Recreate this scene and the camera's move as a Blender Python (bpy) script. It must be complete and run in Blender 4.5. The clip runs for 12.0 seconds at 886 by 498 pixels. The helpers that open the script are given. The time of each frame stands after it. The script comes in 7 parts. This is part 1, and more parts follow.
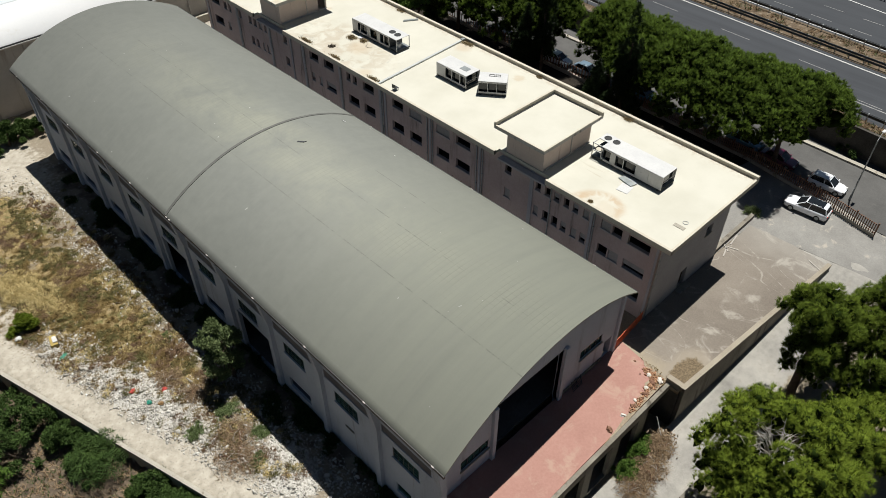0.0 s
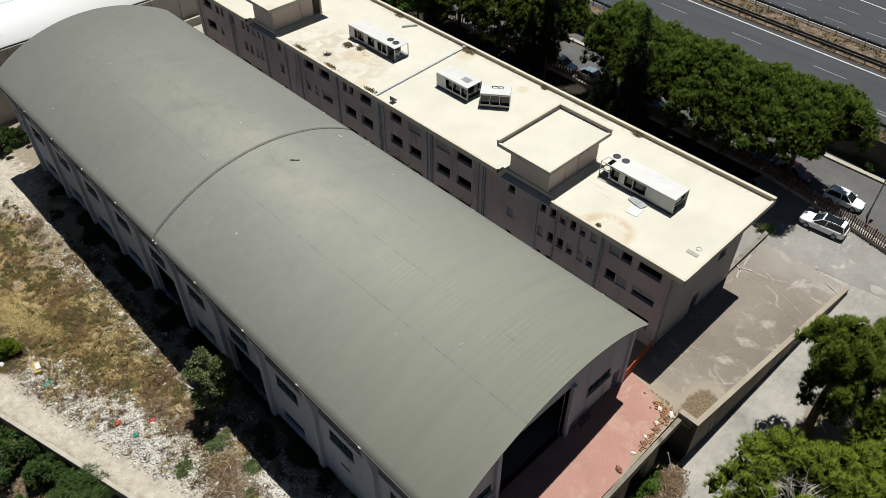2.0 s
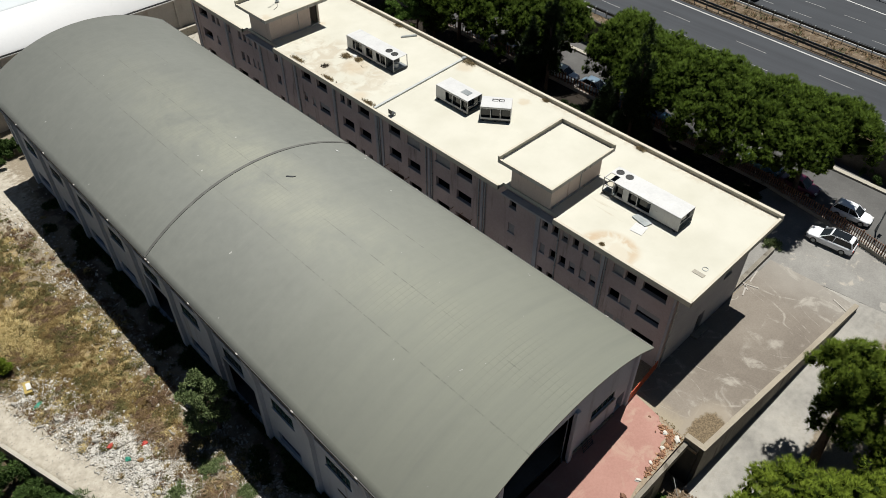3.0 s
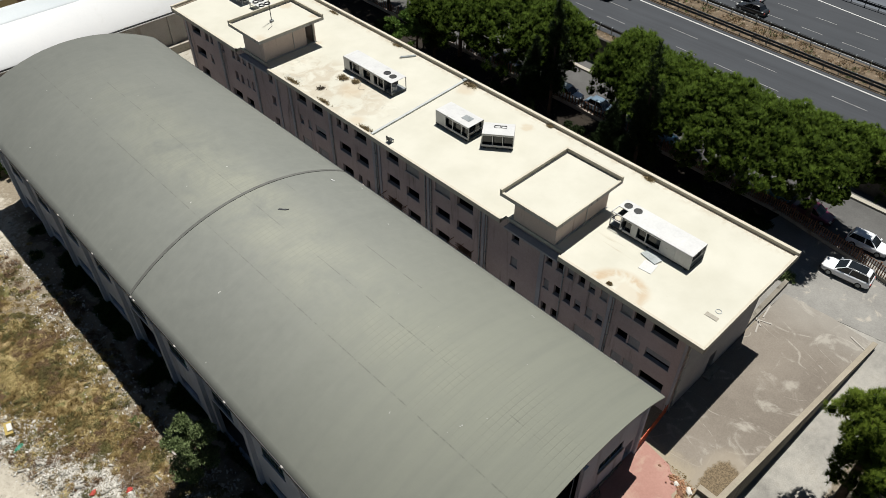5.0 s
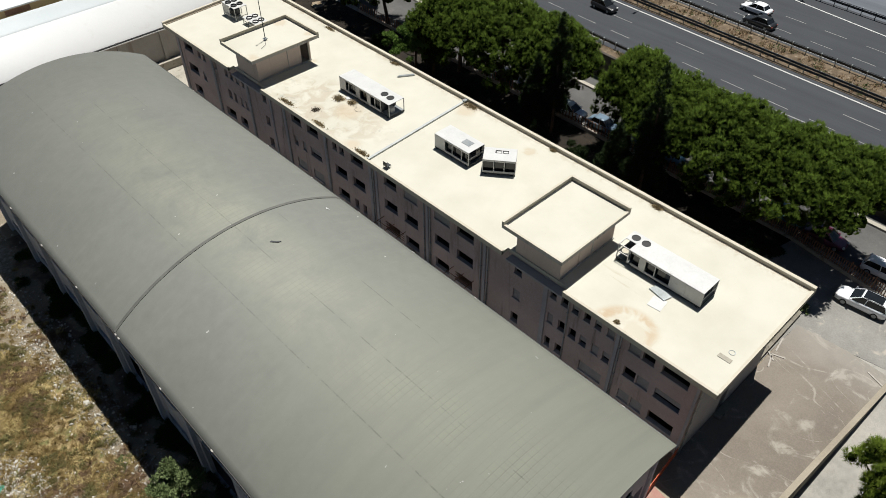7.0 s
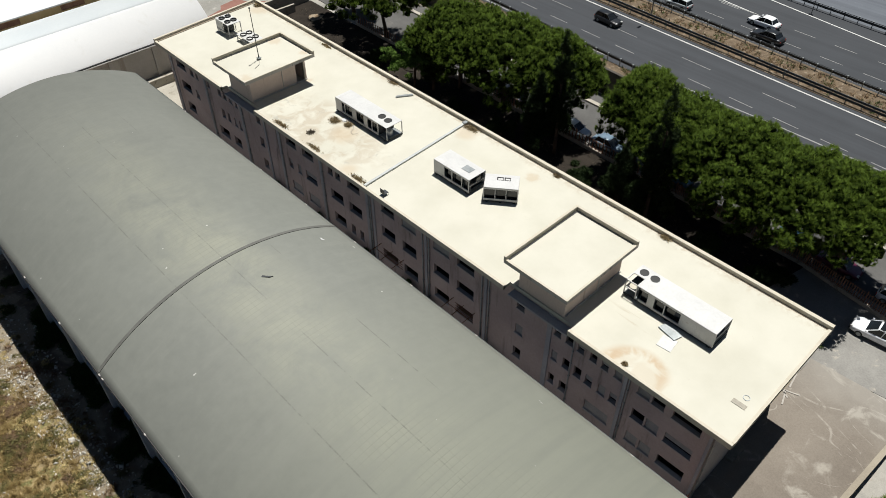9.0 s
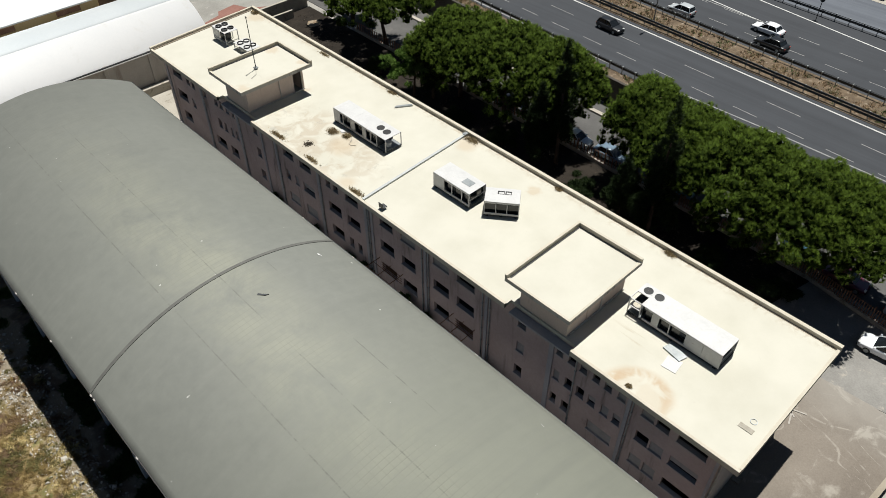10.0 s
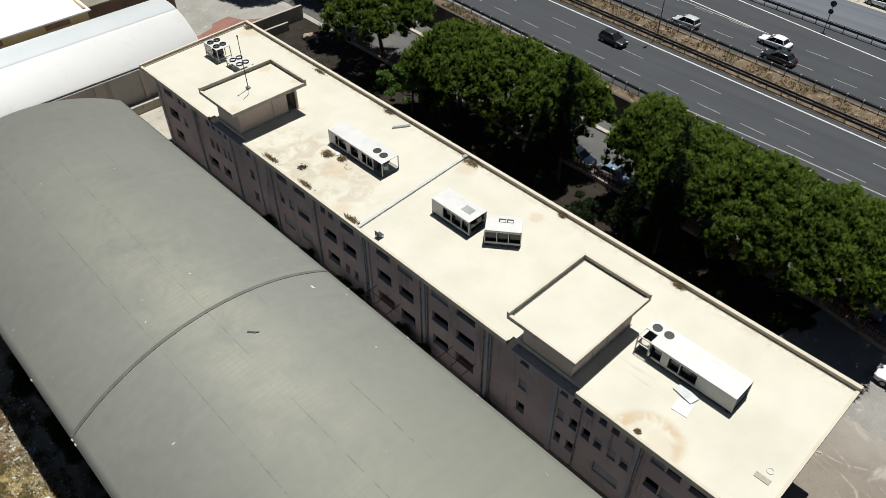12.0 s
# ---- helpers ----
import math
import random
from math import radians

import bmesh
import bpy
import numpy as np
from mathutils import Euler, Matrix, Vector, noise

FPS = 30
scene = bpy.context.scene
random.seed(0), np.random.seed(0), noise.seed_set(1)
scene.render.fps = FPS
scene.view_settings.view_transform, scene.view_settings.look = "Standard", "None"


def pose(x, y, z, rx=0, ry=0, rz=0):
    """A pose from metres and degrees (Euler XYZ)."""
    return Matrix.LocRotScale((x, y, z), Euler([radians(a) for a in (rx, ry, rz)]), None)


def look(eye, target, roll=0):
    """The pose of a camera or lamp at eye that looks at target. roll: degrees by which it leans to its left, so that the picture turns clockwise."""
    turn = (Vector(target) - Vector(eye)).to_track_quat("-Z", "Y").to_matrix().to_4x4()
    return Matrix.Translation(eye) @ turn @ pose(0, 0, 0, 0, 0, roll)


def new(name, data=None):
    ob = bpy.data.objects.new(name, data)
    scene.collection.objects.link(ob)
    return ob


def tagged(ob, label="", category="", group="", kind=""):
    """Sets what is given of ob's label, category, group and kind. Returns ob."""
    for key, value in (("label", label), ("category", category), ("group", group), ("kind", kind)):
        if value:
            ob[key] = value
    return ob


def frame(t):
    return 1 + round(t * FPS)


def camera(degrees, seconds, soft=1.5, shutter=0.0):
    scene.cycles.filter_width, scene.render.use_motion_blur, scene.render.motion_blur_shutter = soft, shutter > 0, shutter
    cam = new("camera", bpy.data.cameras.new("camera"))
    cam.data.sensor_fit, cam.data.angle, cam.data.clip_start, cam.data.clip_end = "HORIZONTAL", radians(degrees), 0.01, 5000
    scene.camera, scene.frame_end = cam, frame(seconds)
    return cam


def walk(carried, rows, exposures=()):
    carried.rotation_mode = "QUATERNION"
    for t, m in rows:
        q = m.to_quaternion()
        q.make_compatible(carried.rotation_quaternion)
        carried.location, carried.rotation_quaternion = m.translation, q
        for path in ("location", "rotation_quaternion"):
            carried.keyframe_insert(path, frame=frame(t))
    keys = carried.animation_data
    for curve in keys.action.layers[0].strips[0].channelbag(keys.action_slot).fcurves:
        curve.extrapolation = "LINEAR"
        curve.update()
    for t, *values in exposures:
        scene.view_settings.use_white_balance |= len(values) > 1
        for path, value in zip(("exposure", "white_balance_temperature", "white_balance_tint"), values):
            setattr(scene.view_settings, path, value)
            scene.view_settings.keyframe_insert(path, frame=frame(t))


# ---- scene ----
cam = camera(62.2, 12.0, soft=0.85)
PATH = [
    (0, (-0.362, -0.293, 48.796), (0.663, 0.767, 47.445), 0.1),
    (0.5, (0.39, 0.504, 48.83), (1.409, 1.559, 47.471), 0.1),
    (1, (1.203, 1.315, 48.853), (2.218, 2.366, 47.487), 0.0),
    (1.5, (1.972, 2.088, 48.878), (2.984, 3.136, 47.508), 0.0),
    (2, (2.754, 2.856, 48.927), (3.763, 3.903, 47.554), -0.0),
    (2.5, (3.499, 3.547, 48.974), (4.507, 4.595, 47.601), -0.1),
    (3, (4.29, 4.3, 48.982), (5.299, 5.35, 47.611), -0.1),
    (3.2, (4.592, 4.595, 48.986), (5.602, 5.645, 47.616), -0.1),
    (5, (7.183, 7.133, 49.132), (8.192, 8.187, 47.765), -0.1),
    (5.5, (7.825, 7.747, 49.18), (8.834, 8.803, 47.813), -0.2),
    (6, (8.483, 8.449, 49.199), (9.493, 9.505, 47.833), -0.2),
    (6.5, (9.139, 9.075, 49.227), (10.148, 10.131, 47.861), -0.2),
    (7, (9.8, 9.747, 49.247), (10.81, 10.803, 47.882), -0.2),
    (9, (12.4, 12.253, 49.356), (13.41, 13.313, 47.994), -0.3),
    (9.5, (13.022, 12.873, 49.422), (14.032, 13.934, 48.059), -0.3),
    (10, (13.652, 13.488, 49.472), (14.662, 14.549, 48.11), -0.3),
    (10.5, (14.28, 14.095, 49.491), (15.29, 15.156, 48.129), -0.4),
    (11, (14.865, 14.775, 49.493), (15.878, 15.835, 48.133), -0.3),
    (11.5, (15.477, 15.36, 49.483), (16.489, 16.421, 48.122), -0.3),
    (12, (16.097, 15.94, 49.505), (17.109, 17.002, 48.146), -0.4),
]
walk(cam, [(t, look(eye, target, roll)) for t, eye, target, roll in PATH])


# ---- world, sun, exposure ----
SUN = Vector((0.255, 0.085, 1.0)).normalized()
world = bpy.data.worlds.new("sky")
scene.world = world
world.use_nodes = True
wn = world.node_tree.nodes
sky = wn.new("ShaderNodeTexSky")
sky.sky_type = "NISHITA"
sky.sun_disc = False
sky.air_density, sky.dust_density, sky.ozone_density = 1.4, 0.1, 3.5
sky.sun_elevation = math.asin(SUN.z)
sky.sun_rotation = math.atan2(SUN.x, SUN.y)
world.node_tree.links.new(sky.outputs[0], wn["Background"].inputs[0])
wn["Background"].inputs[1].default_value = 0.018
sun_data = bpy.data.lights.new("sun", "SUN")
sun_data.energy, sun_data.angle, sun_data.color = 5.0, radians(0.53), (1.0, 0.98, 0.92)
sun = new("sun", sun_data)
sun.matrix_world = look(SUN * 200, (0, 0, 0))
scene.view_settings.exposure = 0.35


# ---- materials ----
ALBEDO_CUT = 0.66  # darkens every base colour alike, so bounced light fills the shade less


def dimmed(c):
    return tuple(k * ALBEDO_CUT for k in c[:3])


def nodes_of(name):
    m = bpy.data.materials.new(name)
    m.use_nodes = True
    t = m.node_tree
    return m, t, t.nodes["Principled BSDF"], t.links.new


def ramp(t, stops):
    r = t.nodes.new("ShaderNodeValToRGB")
    while len(r.color_ramp.elements) < len(stops):
        r.color_ramp.elements.new(0.5)
    for e, (p, c) in zip(r.color_ramp.elements, stops):
        e.position, e.color = p, (*dimmed(c), 1)
    return r


def noise_tex(t, vec, scale, detail=6.0, rough=0.6, dist=0.0):
    n = t.nodes.new("ShaderNodeTexNoise")
    n.inputs["Scale"].default_value = scale
    n.inputs["Detail"].default_value = detail
    n.inputs["Roughness"].default_value = rough
    n.inputs["Distortion"].default_value = dist
    t.links.new(vec, n.inputs["Vector"])
    return n


def mixc(t, fac, a, b, mode="MIX"):
    n = t.nodes.new("ShaderNodeMix")
    n.data_type, n.blend_type = "RGBA", mode
    for sock, val in ((n.inputs[0], fac), (n.inputs[6], a), (n.inputs[7], b)):
        if hasattr(val, "is_output"):
            t.links.new(val, sock)
        elif isinstance(val, (int, float)):
            sock.default_value = val
        else:
            sock.default_value = (*dimmed(val), 1)
    return n.outputs[2]


def mathn(t, op, a, b=0.0, c=0.0):
    n = t.nodes.new("ShaderNodeMath")
    n.operation = op
    for sock, val in zip(n.inputs, (a, b, c)):
        if hasattr(val, "is_output"):
            t.links.new(val, sock)
        else:
            sock.default_value = val
    return n.outputs[0]


def smooth(t, val, lo, hi):
    n = t.nodes.new("ShaderNodeMapRange")
    n.interpolation_type = "SMOOTHSTEP"
    t.links.new(val, n.inputs[0])
    n.inputs[1].default_value, n.inputs[2].default_value = lo, hi
    return n.outputs[0]


def bump(t, b, height, strength, dist):
    n = t.nodes.new("ShaderNodeBump")
    n.inputs["Strength"].default_value, n.inputs["Distance"].default_value = strength, dist
    t.links.new(height, n.inputs["Height"])
    t.links.new(n.outputs[0], b.inputs["Normal"])


def surface(name, dark, light, big=0.35, fine=6.0, rough=0.85, relief=0.3, metal=0.0, stain=None, stain_scale=0.5, stain_at=(0.56, 0.7), streaks=False):
    """Two scales of tone, an optional stain and a fine relief, in metres."""
    m, t, b, link = nodes_of(name)
    tc = t.nodes.new("ShaderNodeTexCoord").outputs["Object"]
    a = noise_tex(t, tc, big, 5.0, 0.6)
    f = noise_tex(t, tc, fine, 4.0, 0.7)
    s = mathn(t, "ADD", mathn(t, "MULTIPLY", a.outputs[0], 0.6), mathn(t, "MULTIPLY", f.outputs[0], 0.4))
    r = ramp(t, [(0.36, dark), (0.64, light)])
    link(s, r.inputs[0])
    col = r.outputs[0]
    if stain:
        vec = tc
        if streaks:
            mp = t.nodes.new("ShaderNodeMapping")
            mp.inputs["Scale"].default_value = (1, 1, 0.12)
            link(tc, mp.inputs[0])
            vec = mp.outputs[0]
        st = noise_tex(t, vec, stain_scale, 8.0, 0.65, 0.4)
        col = mixc(t, smooth(t, st.outputs[0], *stain_at), col, stain)
    link(col, b.inputs["Base Color"])
    b.inputs["Roughness"].default_value, b.inputs["Metallic"].default_value = rough, metal
    if rough > 0.84:
        b.inputs["Specular IOR Level"].default_value = 0.2
    if relief:
        bump(t, b, f.outputs[0], relief, 0.02)
    return m


def foliage(name, dark, light, tip=None, speckle=0.55, patch=0.8, gloss=0.12):
    m, t, b, link = nodes_of(name)
    g = t.nodes.new("ShaderNodeNewGeometry")
    tc = t.nodes.new("ShaderNodeTexCoord").outputs["Object"]
    n = noise_tex(t, tc, patch, 3.0, 0.6)
    s = mathn(t, "ADD", mathn(t, "MULTIPLY", g.outputs["Random Per Island"], speckle), mathn(t, "MULTIPLY", n.outputs[0], 1.05 - speckle))
    r = ramp(t, [(0.2, dark), (0.75, light)] + ([(0.95, tip)] if tip else []))
    link(s, r.inputs[0])
    link(r.outputs[0], b.inputs["Base Color"])
    b.inputs["Roughness"].default_value = 0.75
    b.inputs["Specular IOR Level"].default_value = gloss
    return m


def plain(name, col, rough=0.5, metal=0.0):
    return surface(name, tuple(c * 0.9 for c in col), tuple(min(1, c * 1.06) for c in col), 1.2, 9.0, rough, 0.06, metal)


def glass_mat(name, col, rough=0.08):
    m, t, b, link = nodes_of(name)
    tc = t.nodes.new("ShaderNodeTexCoord").outputs["Object"]
    n = noise_tex(t, tc, 2.0)
    r = ramp(t, [(0.3, tuple(c * 0.6 for c in col)), (0.7, col)])
    link(n.outputs[0], r.inputs[0])
    link(r.outputs[0], b.inputs["Base Color"])
    b.inputs["Roughness"].default_value = rough
    return m


def field_material():
    """Waste ground: earth, pale trodden path, broken rubble and dry grass, spread by the cover values of the sheet."""
    m, t, b, link = nodes_of("waste_ground")
    tc = t.nodes.new("ShaderNodeTexCoord").outputs["Object"]
    big, mid, fine = noise_tex(t, tc, 0.25, 6.0), noise_tex(t, tc, 1.6, 6.0, 0.65), noise_tex(t, tc, 9.0, 5.0, 0.75)

    def cover(n):
        a = t.nodes.new("ShaderNodeAttribute")
        a.attribute_name = n
        v = mathn(t, "ADD", a.outputs["Fac"], mathn(t, "MULTIPLY", mathn(t, "SUBTRACT", mid.outputs[0], 0.5), 0.9))
        return smooth(t, v, 0.38, 0.62)

    earth = ramp(t, [(0.3, (0.2, 0.16, 0.11)), (0.7, (0.42, 0.36, 0.27))])
    link(fine.outputs[0], earth.inputs[0])
    pale = ramp(t, [(0.3, (0.42, 0.375, 0.3)), (0.65, (0.64, 0.585, 0.49))])
    link(mid.outputs[0], pale.inputs[0])
    grass = ramp(t, [(0.32, (0.26, 0.185, 0.085)), (0.55, (0.5, 0.375, 0.185)), (0.75, (0.66, 0.54, 0.31))])
    link(fine.outputs[0], grass.inputs[0])
    rub = ramp(t, [(0.35, (0.38, 0.35, 0.3)), (0.5, (0.64, 0.615, 0.56)), (0.66, (0.84, 0.81, 0.75))])
    link(fine.outputs[0], rub.inputs[0])
    tarmac = ramp(t, [(0.3, (0.25, 0.24, 0.22)), (0.52, (0.44, 0.42, 0.38)), (0.7, (0.56, 0.53, 0.475))])
    link(mathn(t, "ADD", mathn(t, "MULTIPLY", big.outputs[0], 0.65), mathn(t, "MULTIPLY", mid.outputs[0], 0.35)), tarmac.inputs[0])
    col = mixc(t, cover("path"), earth.outputs[0], pale.outputs[0])
    col = mixc(t, cover("grass"), col, grass.outputs[0])
    tint = noise_tex(t, tc, 0.6, 4.0, 0.6)
    green = ramp(t, [(0.3, (0.1, 0.12, 0.035)), (0.7, (0.24, 0.25, 0.09))])
    link(fine.outputs[0], green.inputs[0])
    col = mixc(t, mathn(t, "MULTIPLY", cover("grass"), smooth(t, tint.outputs[0], 0.5, 0.66)), col, green.outputs[0])
    col = mixc(t, cover("rubble"), col, rub.outputs[0])
    crumbs = noise_tex(t, tc, 5.0, 3.0, 0.5)
    col = mixc(t, mathn(t, "MULTIPLY", cover("path"), smooth(t, crumbs.outputs[0], 0.6, 0.68)), col, (0.36, 0.33, 0.28))
    col = mixc(t, cover("ramp"), col, tarmac.outputs[0])
    # dark humus; along the hall it also carries the painted shadow strip
    humus_shade = ramp(t, [(0.3, (0.07, 0.052, 0.036)), (0.7, (0.24, 0.18, 0.12))])
    link(mid.outputs[0], humus_shade.inputs[0])
    col = mixc(t, cover("humus_shade"), col, humus_shade.outputs[0])
    dark = noise_tex(t, tc, 0.5, 7.0, 0.7)
    col = mixc(t, mathn(t, "MULTIPLY", smooth(t, dark.outputs[0], 0.55, 0.72), 0.35), col, (0.2, 0.17, 0.13))
    link(col, b.inputs["Base Color"])
    b.inputs["Roughness"].default_value = 0.95
    bump(t, b, fine.outputs[0], 0.5, 0.1)
    return m


def membrane_material():
    """Grey-green bitumen sheets over the vault: rolls across it, seams along it, a worn pale crown and drips."""
    m, t, b, link = nodes_of("bitumen_membrane")
    tc = t.nodes.new("ShaderNodeTexCoord").outputs["Object"]
    sep = t.nodes.new("ShaderNodeSeparateXYZ")
    link(tc, sep.inputs[0])
    x, y = sep.outputs[0], sep.outputs[1]
    big, mid = noise_tex(t, tc, 0.12, 6.0, 0.6, 0.5), noise_tex(t, tc, 1.1, 6.0, 0.65)
    r = ramp(t, [(0.3, (0.205, 0.215, 0.193)), (0.7, (0.262, 0.272, 0.243))])
    link(mathn(t, "ADD", mathn(t, "MULTIPLY", big.outputs[0], 0.5), mathn(t, "MULTIPLY", mid.outputs[0], 0.5)), r.inputs[0])
    col = r.outputs[0]
    off = mathn(t, "ABSOLUTE", mathn(t, "SUBTRACT", x, 28.2))
    crown = mathn(t, "SUBTRACT", 1.0, smooth(t, off, 0.8, 5.5))
    worn = noise_tex(t, tc, 0.22, 8.0, 0.72, 0.5)
    col = mixc(t, mathn(t, "MULTIPLY", mathn(t, "MULTIPLY", crown, mathn(t, "MULTIPLY", smooth(t, worn.outputs[0], 0.3, 0.68), mathn(t, "SUBTRACT", 1.0, smooth(t, y, 56.0, 92.0)))), 0.74), col, (0.358, 0.364, 0.29))
    mp = t.nodes.new("ShaderNodeMapping")
    mp.inputs["Scale"].default_value = (0.16, 2.4, 0.05)
    link(tc, mp.inputs[0])
    streak = noise_tex(t, mp.outputs[0], 0.45, 4.0, 0.55)
    bleach = mathn(t, "MULTIPLY", mathn(t, "SUBTRACT", 1.0, smooth(t, mathn(t, "ADD", y, mathn(t, "MULTIPLY", off, 0.6)), 20.0, 54.0)), smooth(t, streak.outputs[0], -0.5, 0.75))
    col = mixc(t, mathn(t, "MULTIPLY", bleach, 0.9), col, (0.378, 0.39, 0.318))
    drip = noise_tex(t, mp.outputs[0], 1.0, 5.0, 0.6)
    col = mixc(t, mathn(t, "MULTIPLY", smooth(t, drip.outputs[0], 0.48, 0.74), 0.18), col, (0.31, 0.31, 0.28))
    wob = mathn(t, "MULTIPLY", mathn(t, "SUBTRACT", mid.outputs[0], 0.5), 0.1)
    fy = mathn(t, "ABSOLUTE", mathn(t, "SUBTRACT", mathn(t, "FRACT", mathn(t, "ADD", mathn(t, "DIVIDE", y, 0.46), wob)), 0.5))
    seam = mathn(t, "MULTIPLY", mathn(t, "SUBTRACT", 1.0, smooth(t, fy, 0.02, 0.12)), mathn(t, "ADD", 0.04, mathn(t, "MULTIPLY", crown, mathn(t, "MULTIPLY", 0.9, smooth(t, worn.outputs[0], 0.4, 0.62)))))
    col = mixc(t, mathn(t, "MULTIPLY", seam, 0.24), col, (0.17, 0.168, 0.145))
    fx = mathn(t, "ABSOLUTE", mathn(t, "SUBTRACT", mathn(t, "FRACT", mathn(t, "ADD", mathn(t, "DIVIDE", x, 0.62), mathn(t, "MULTIPLY", wob, 1.5))), 0.5))
    hatch = mathn(t, "MULTIPLY", mathn(t, "SUBTRACT", 1.0, smooth(t, fx, 0.02, 0.14)), mathn(t, "MULTIPLY", crown, smooth(t, worn.outputs[0], 0.42, 0.6)))
    col = mixc(t, mathn(t, "MULTIPLY", hatch, 0.1), col, (0.2, 0.195, 0.16))
    breaks, dots = noise_tex(t, tc, 0.09, 3.0, 0.5), noise_tex(t, tc, 0.9, 5.0, 0.7)
    for at, lo in ((24.55, 0.3), (28.6, 0.42), (32.3, 0.48), (35.7, 0.58)):
        dx = mathn(t, "ABSOLUTE", mathn(t, "SUBTRACT", mathn(t, "ADD", x, mathn(t, "MULTIPLY", wob, 0.6)), at))
        along = mathn(t, "MULTIPLY", mathn(t, "SUBTRACT", 1.0, smooth(t, dx, 0.015, 0.07)), mathn(t, "MULTIPLY", smooth(t, breaks.outputs[0], lo, lo + 0.12), smooth(t, dots.outputs[0], 0.38, 0.6)))
        col = mixc(t, mathn(t, "MULTIPLY", along, 0.5), col, (0.13, 0.13, 0.113))
    spots = noise_tex(t, tc, 1.7, 2.0, 0.5)
    col = mixc(t, smooth(t, spots.outputs[0], 0.775, 0.79), col, (0.6, 0.6, 0.56))
    link(col, b.inputs["Base Color"])
    b.inputs["Roughness"].default_value = 0.72
    bump(t, b, mathn(t, "ADD", mid.outputs[0], mathn(t, "MULTIPLY", seam, -0.25)), 0.35, 0.03)
    return m


def roof_material():
    """Cream roof coating, soiled towards the north half and rusty beside a drain."""
    m, t, b, link = nodes_of("cream_roof_coating")
    tc = t.nodes.new("ShaderNodeTexCoord").outputs["Object"]
    sep = t.nodes.new("ShaderNodeSeparateXYZ")
    link(tc, sep.inputs[0])
    x, y = sep.outputs[0], sep.outputs[1]
    big, mid, fine = noise_tex(t, tc, 0.22, 6.0), noise_tex(t, tc, 1.4, 7.0, 0.7, 0.6), noise_tex(t, tc, 8.0, 4.0)
    r = ramp(t, [(0.3, (0.65, 0.628, 0.53)), (0.62, (0.73, 0.708, 0.61))])
    link(big.outputs[0], r.inputs[0])
    col = r.outputs[0]
    # soiled patch
    d = mathn(t, "ADD", mathn(t, "POWER", mathn(t, "DIVIDE", mathn(t, "SUBTRACT", x, 46.0), 4.2), 2.0), mathn(t, "POWER", mathn(t, "DIVIDE", mathn(t, "SUBTRACT", y, 64.5), 8.5), 2.0))
    soil = noise_tex(t, tc, 0.55, 6.0, 0.55, 0.8)
    patch = mathn(t, "MULTIPLY", mathn(t, "SUBTRACT", 1.0, smooth(t, d, 0.35, 1.3)), smooth(t, soil.outputs[0], 0.4, 0.6))
    col = mixc(t, mathn(t, "MULTIPLY", patch, 0.6), col, (0.52, 0.435, 0.325))
    moss = noise_tex(t, tc, 1.1, 9.0, 0.7, 0.5)
    col = mixc(t, mathn(t, "MULTIPLY", mathn(t, "SUBTRACT", 1.0, smooth(t, d, 0.5, 1.6)), mathn(t, "MULTIPLY", smooth(t, moss.outputs[0], 0.56, 0.68), 0.55)), col, (0.44, 0.43, 0.38))
    # rust stain
    away = mathn(t, "SQRT", mathn(t, "ADD", mathn(t, "POWER", mathn(t, "SUBTRACT", x, 42.9), 2.0), mathn(t, "POWER", mathn(t, "SUBTRACT", y, 25.7), 2.0)))
    away = mathn(t, "ADD", away, mathn(t, "MULTIPLY", mathn(t, "SUBTRACT", soil.outputs[0], 0.5), 1.4))
    rim = mathn(t, "SUBTRACT", 1.0, smooth(t, mathn(t, "ABSOLUTE", mathn(t, "SUBTRACT", away, 2.2)), 0.1, 0.75))
    inner = mathn(t, "MULTIPLY", mathn(t, "SUBTRACT", 1.0, smooth(t, away, 1.6, 2.6)), 0.3)
    fade = mathn(t, "MULTIPLY", smooth(t, soil.outputs[0], 0.3, 0.58), smooth(t, y, 22.6, 24.6))
    col = mixc(t, mathn(t, "MULTIPLY", mathn(t, "MULTIPLY", mathn(t, "MAXIMUM", rim, inner), fade), 0.8), col, (0.58, 0.42, 0.26))
    for rx, ry, rr in ((55.6, 54.2, 1.6), (56.2, 91.6, 1.7), (54.9, 45.0, 0.8), (43.6, 57.5, 1.2), (47.0, 62.4, 2.0), (50.4, 45.2, 1.0), (43.3, 73.0, 1.0), (49.8, 77.6, 1.0), (50.5, 73.2, 0.8)):
        gone = mathn(t, "SQRT", mathn(t, "ADD", mathn(t, "POWER", mathn(t, "SUBTRACT", x, rx), 2.0), mathn(t, "POWER", mathn(t, "SUBTRACT", y, ry), 2.0)))
        gone = mathn(t, "ADD", gone, mathn(t, "MULTIPLY", mathn(t, "SUBTRACT", soil.outputs[0], 0.5), 2.0))
        col = mixc(t, mathn(t, "MULTIPLY", mathn(t, "SUBTRACT", 1.0, smooth(t, gone, rr * 0.3, rr)), 0.45), col, (0.6, 0.46, 0.3))
    # dirt gathered in the gutter along the parapet, and thin drag marks beside the plant
    edge = mathn(t, "MULTIPLY", smooth(t, mathn(t, "SUBTRACT", x, mathn(t, "MULTIPLY", y, 0.0073)), 55.3, 56.5), smooth(t, mid.outputs[0], 0.42, 0.66))
    col = mixc(t, mathn(t, "MULTIPLY", edge, 0.6), col, (0.46, 0.36, 0.24))
    mp = t.nodes.new("ShaderNodeMapping")
    mp.inputs["Rotation"].default_value = (0, 0, 0.35)
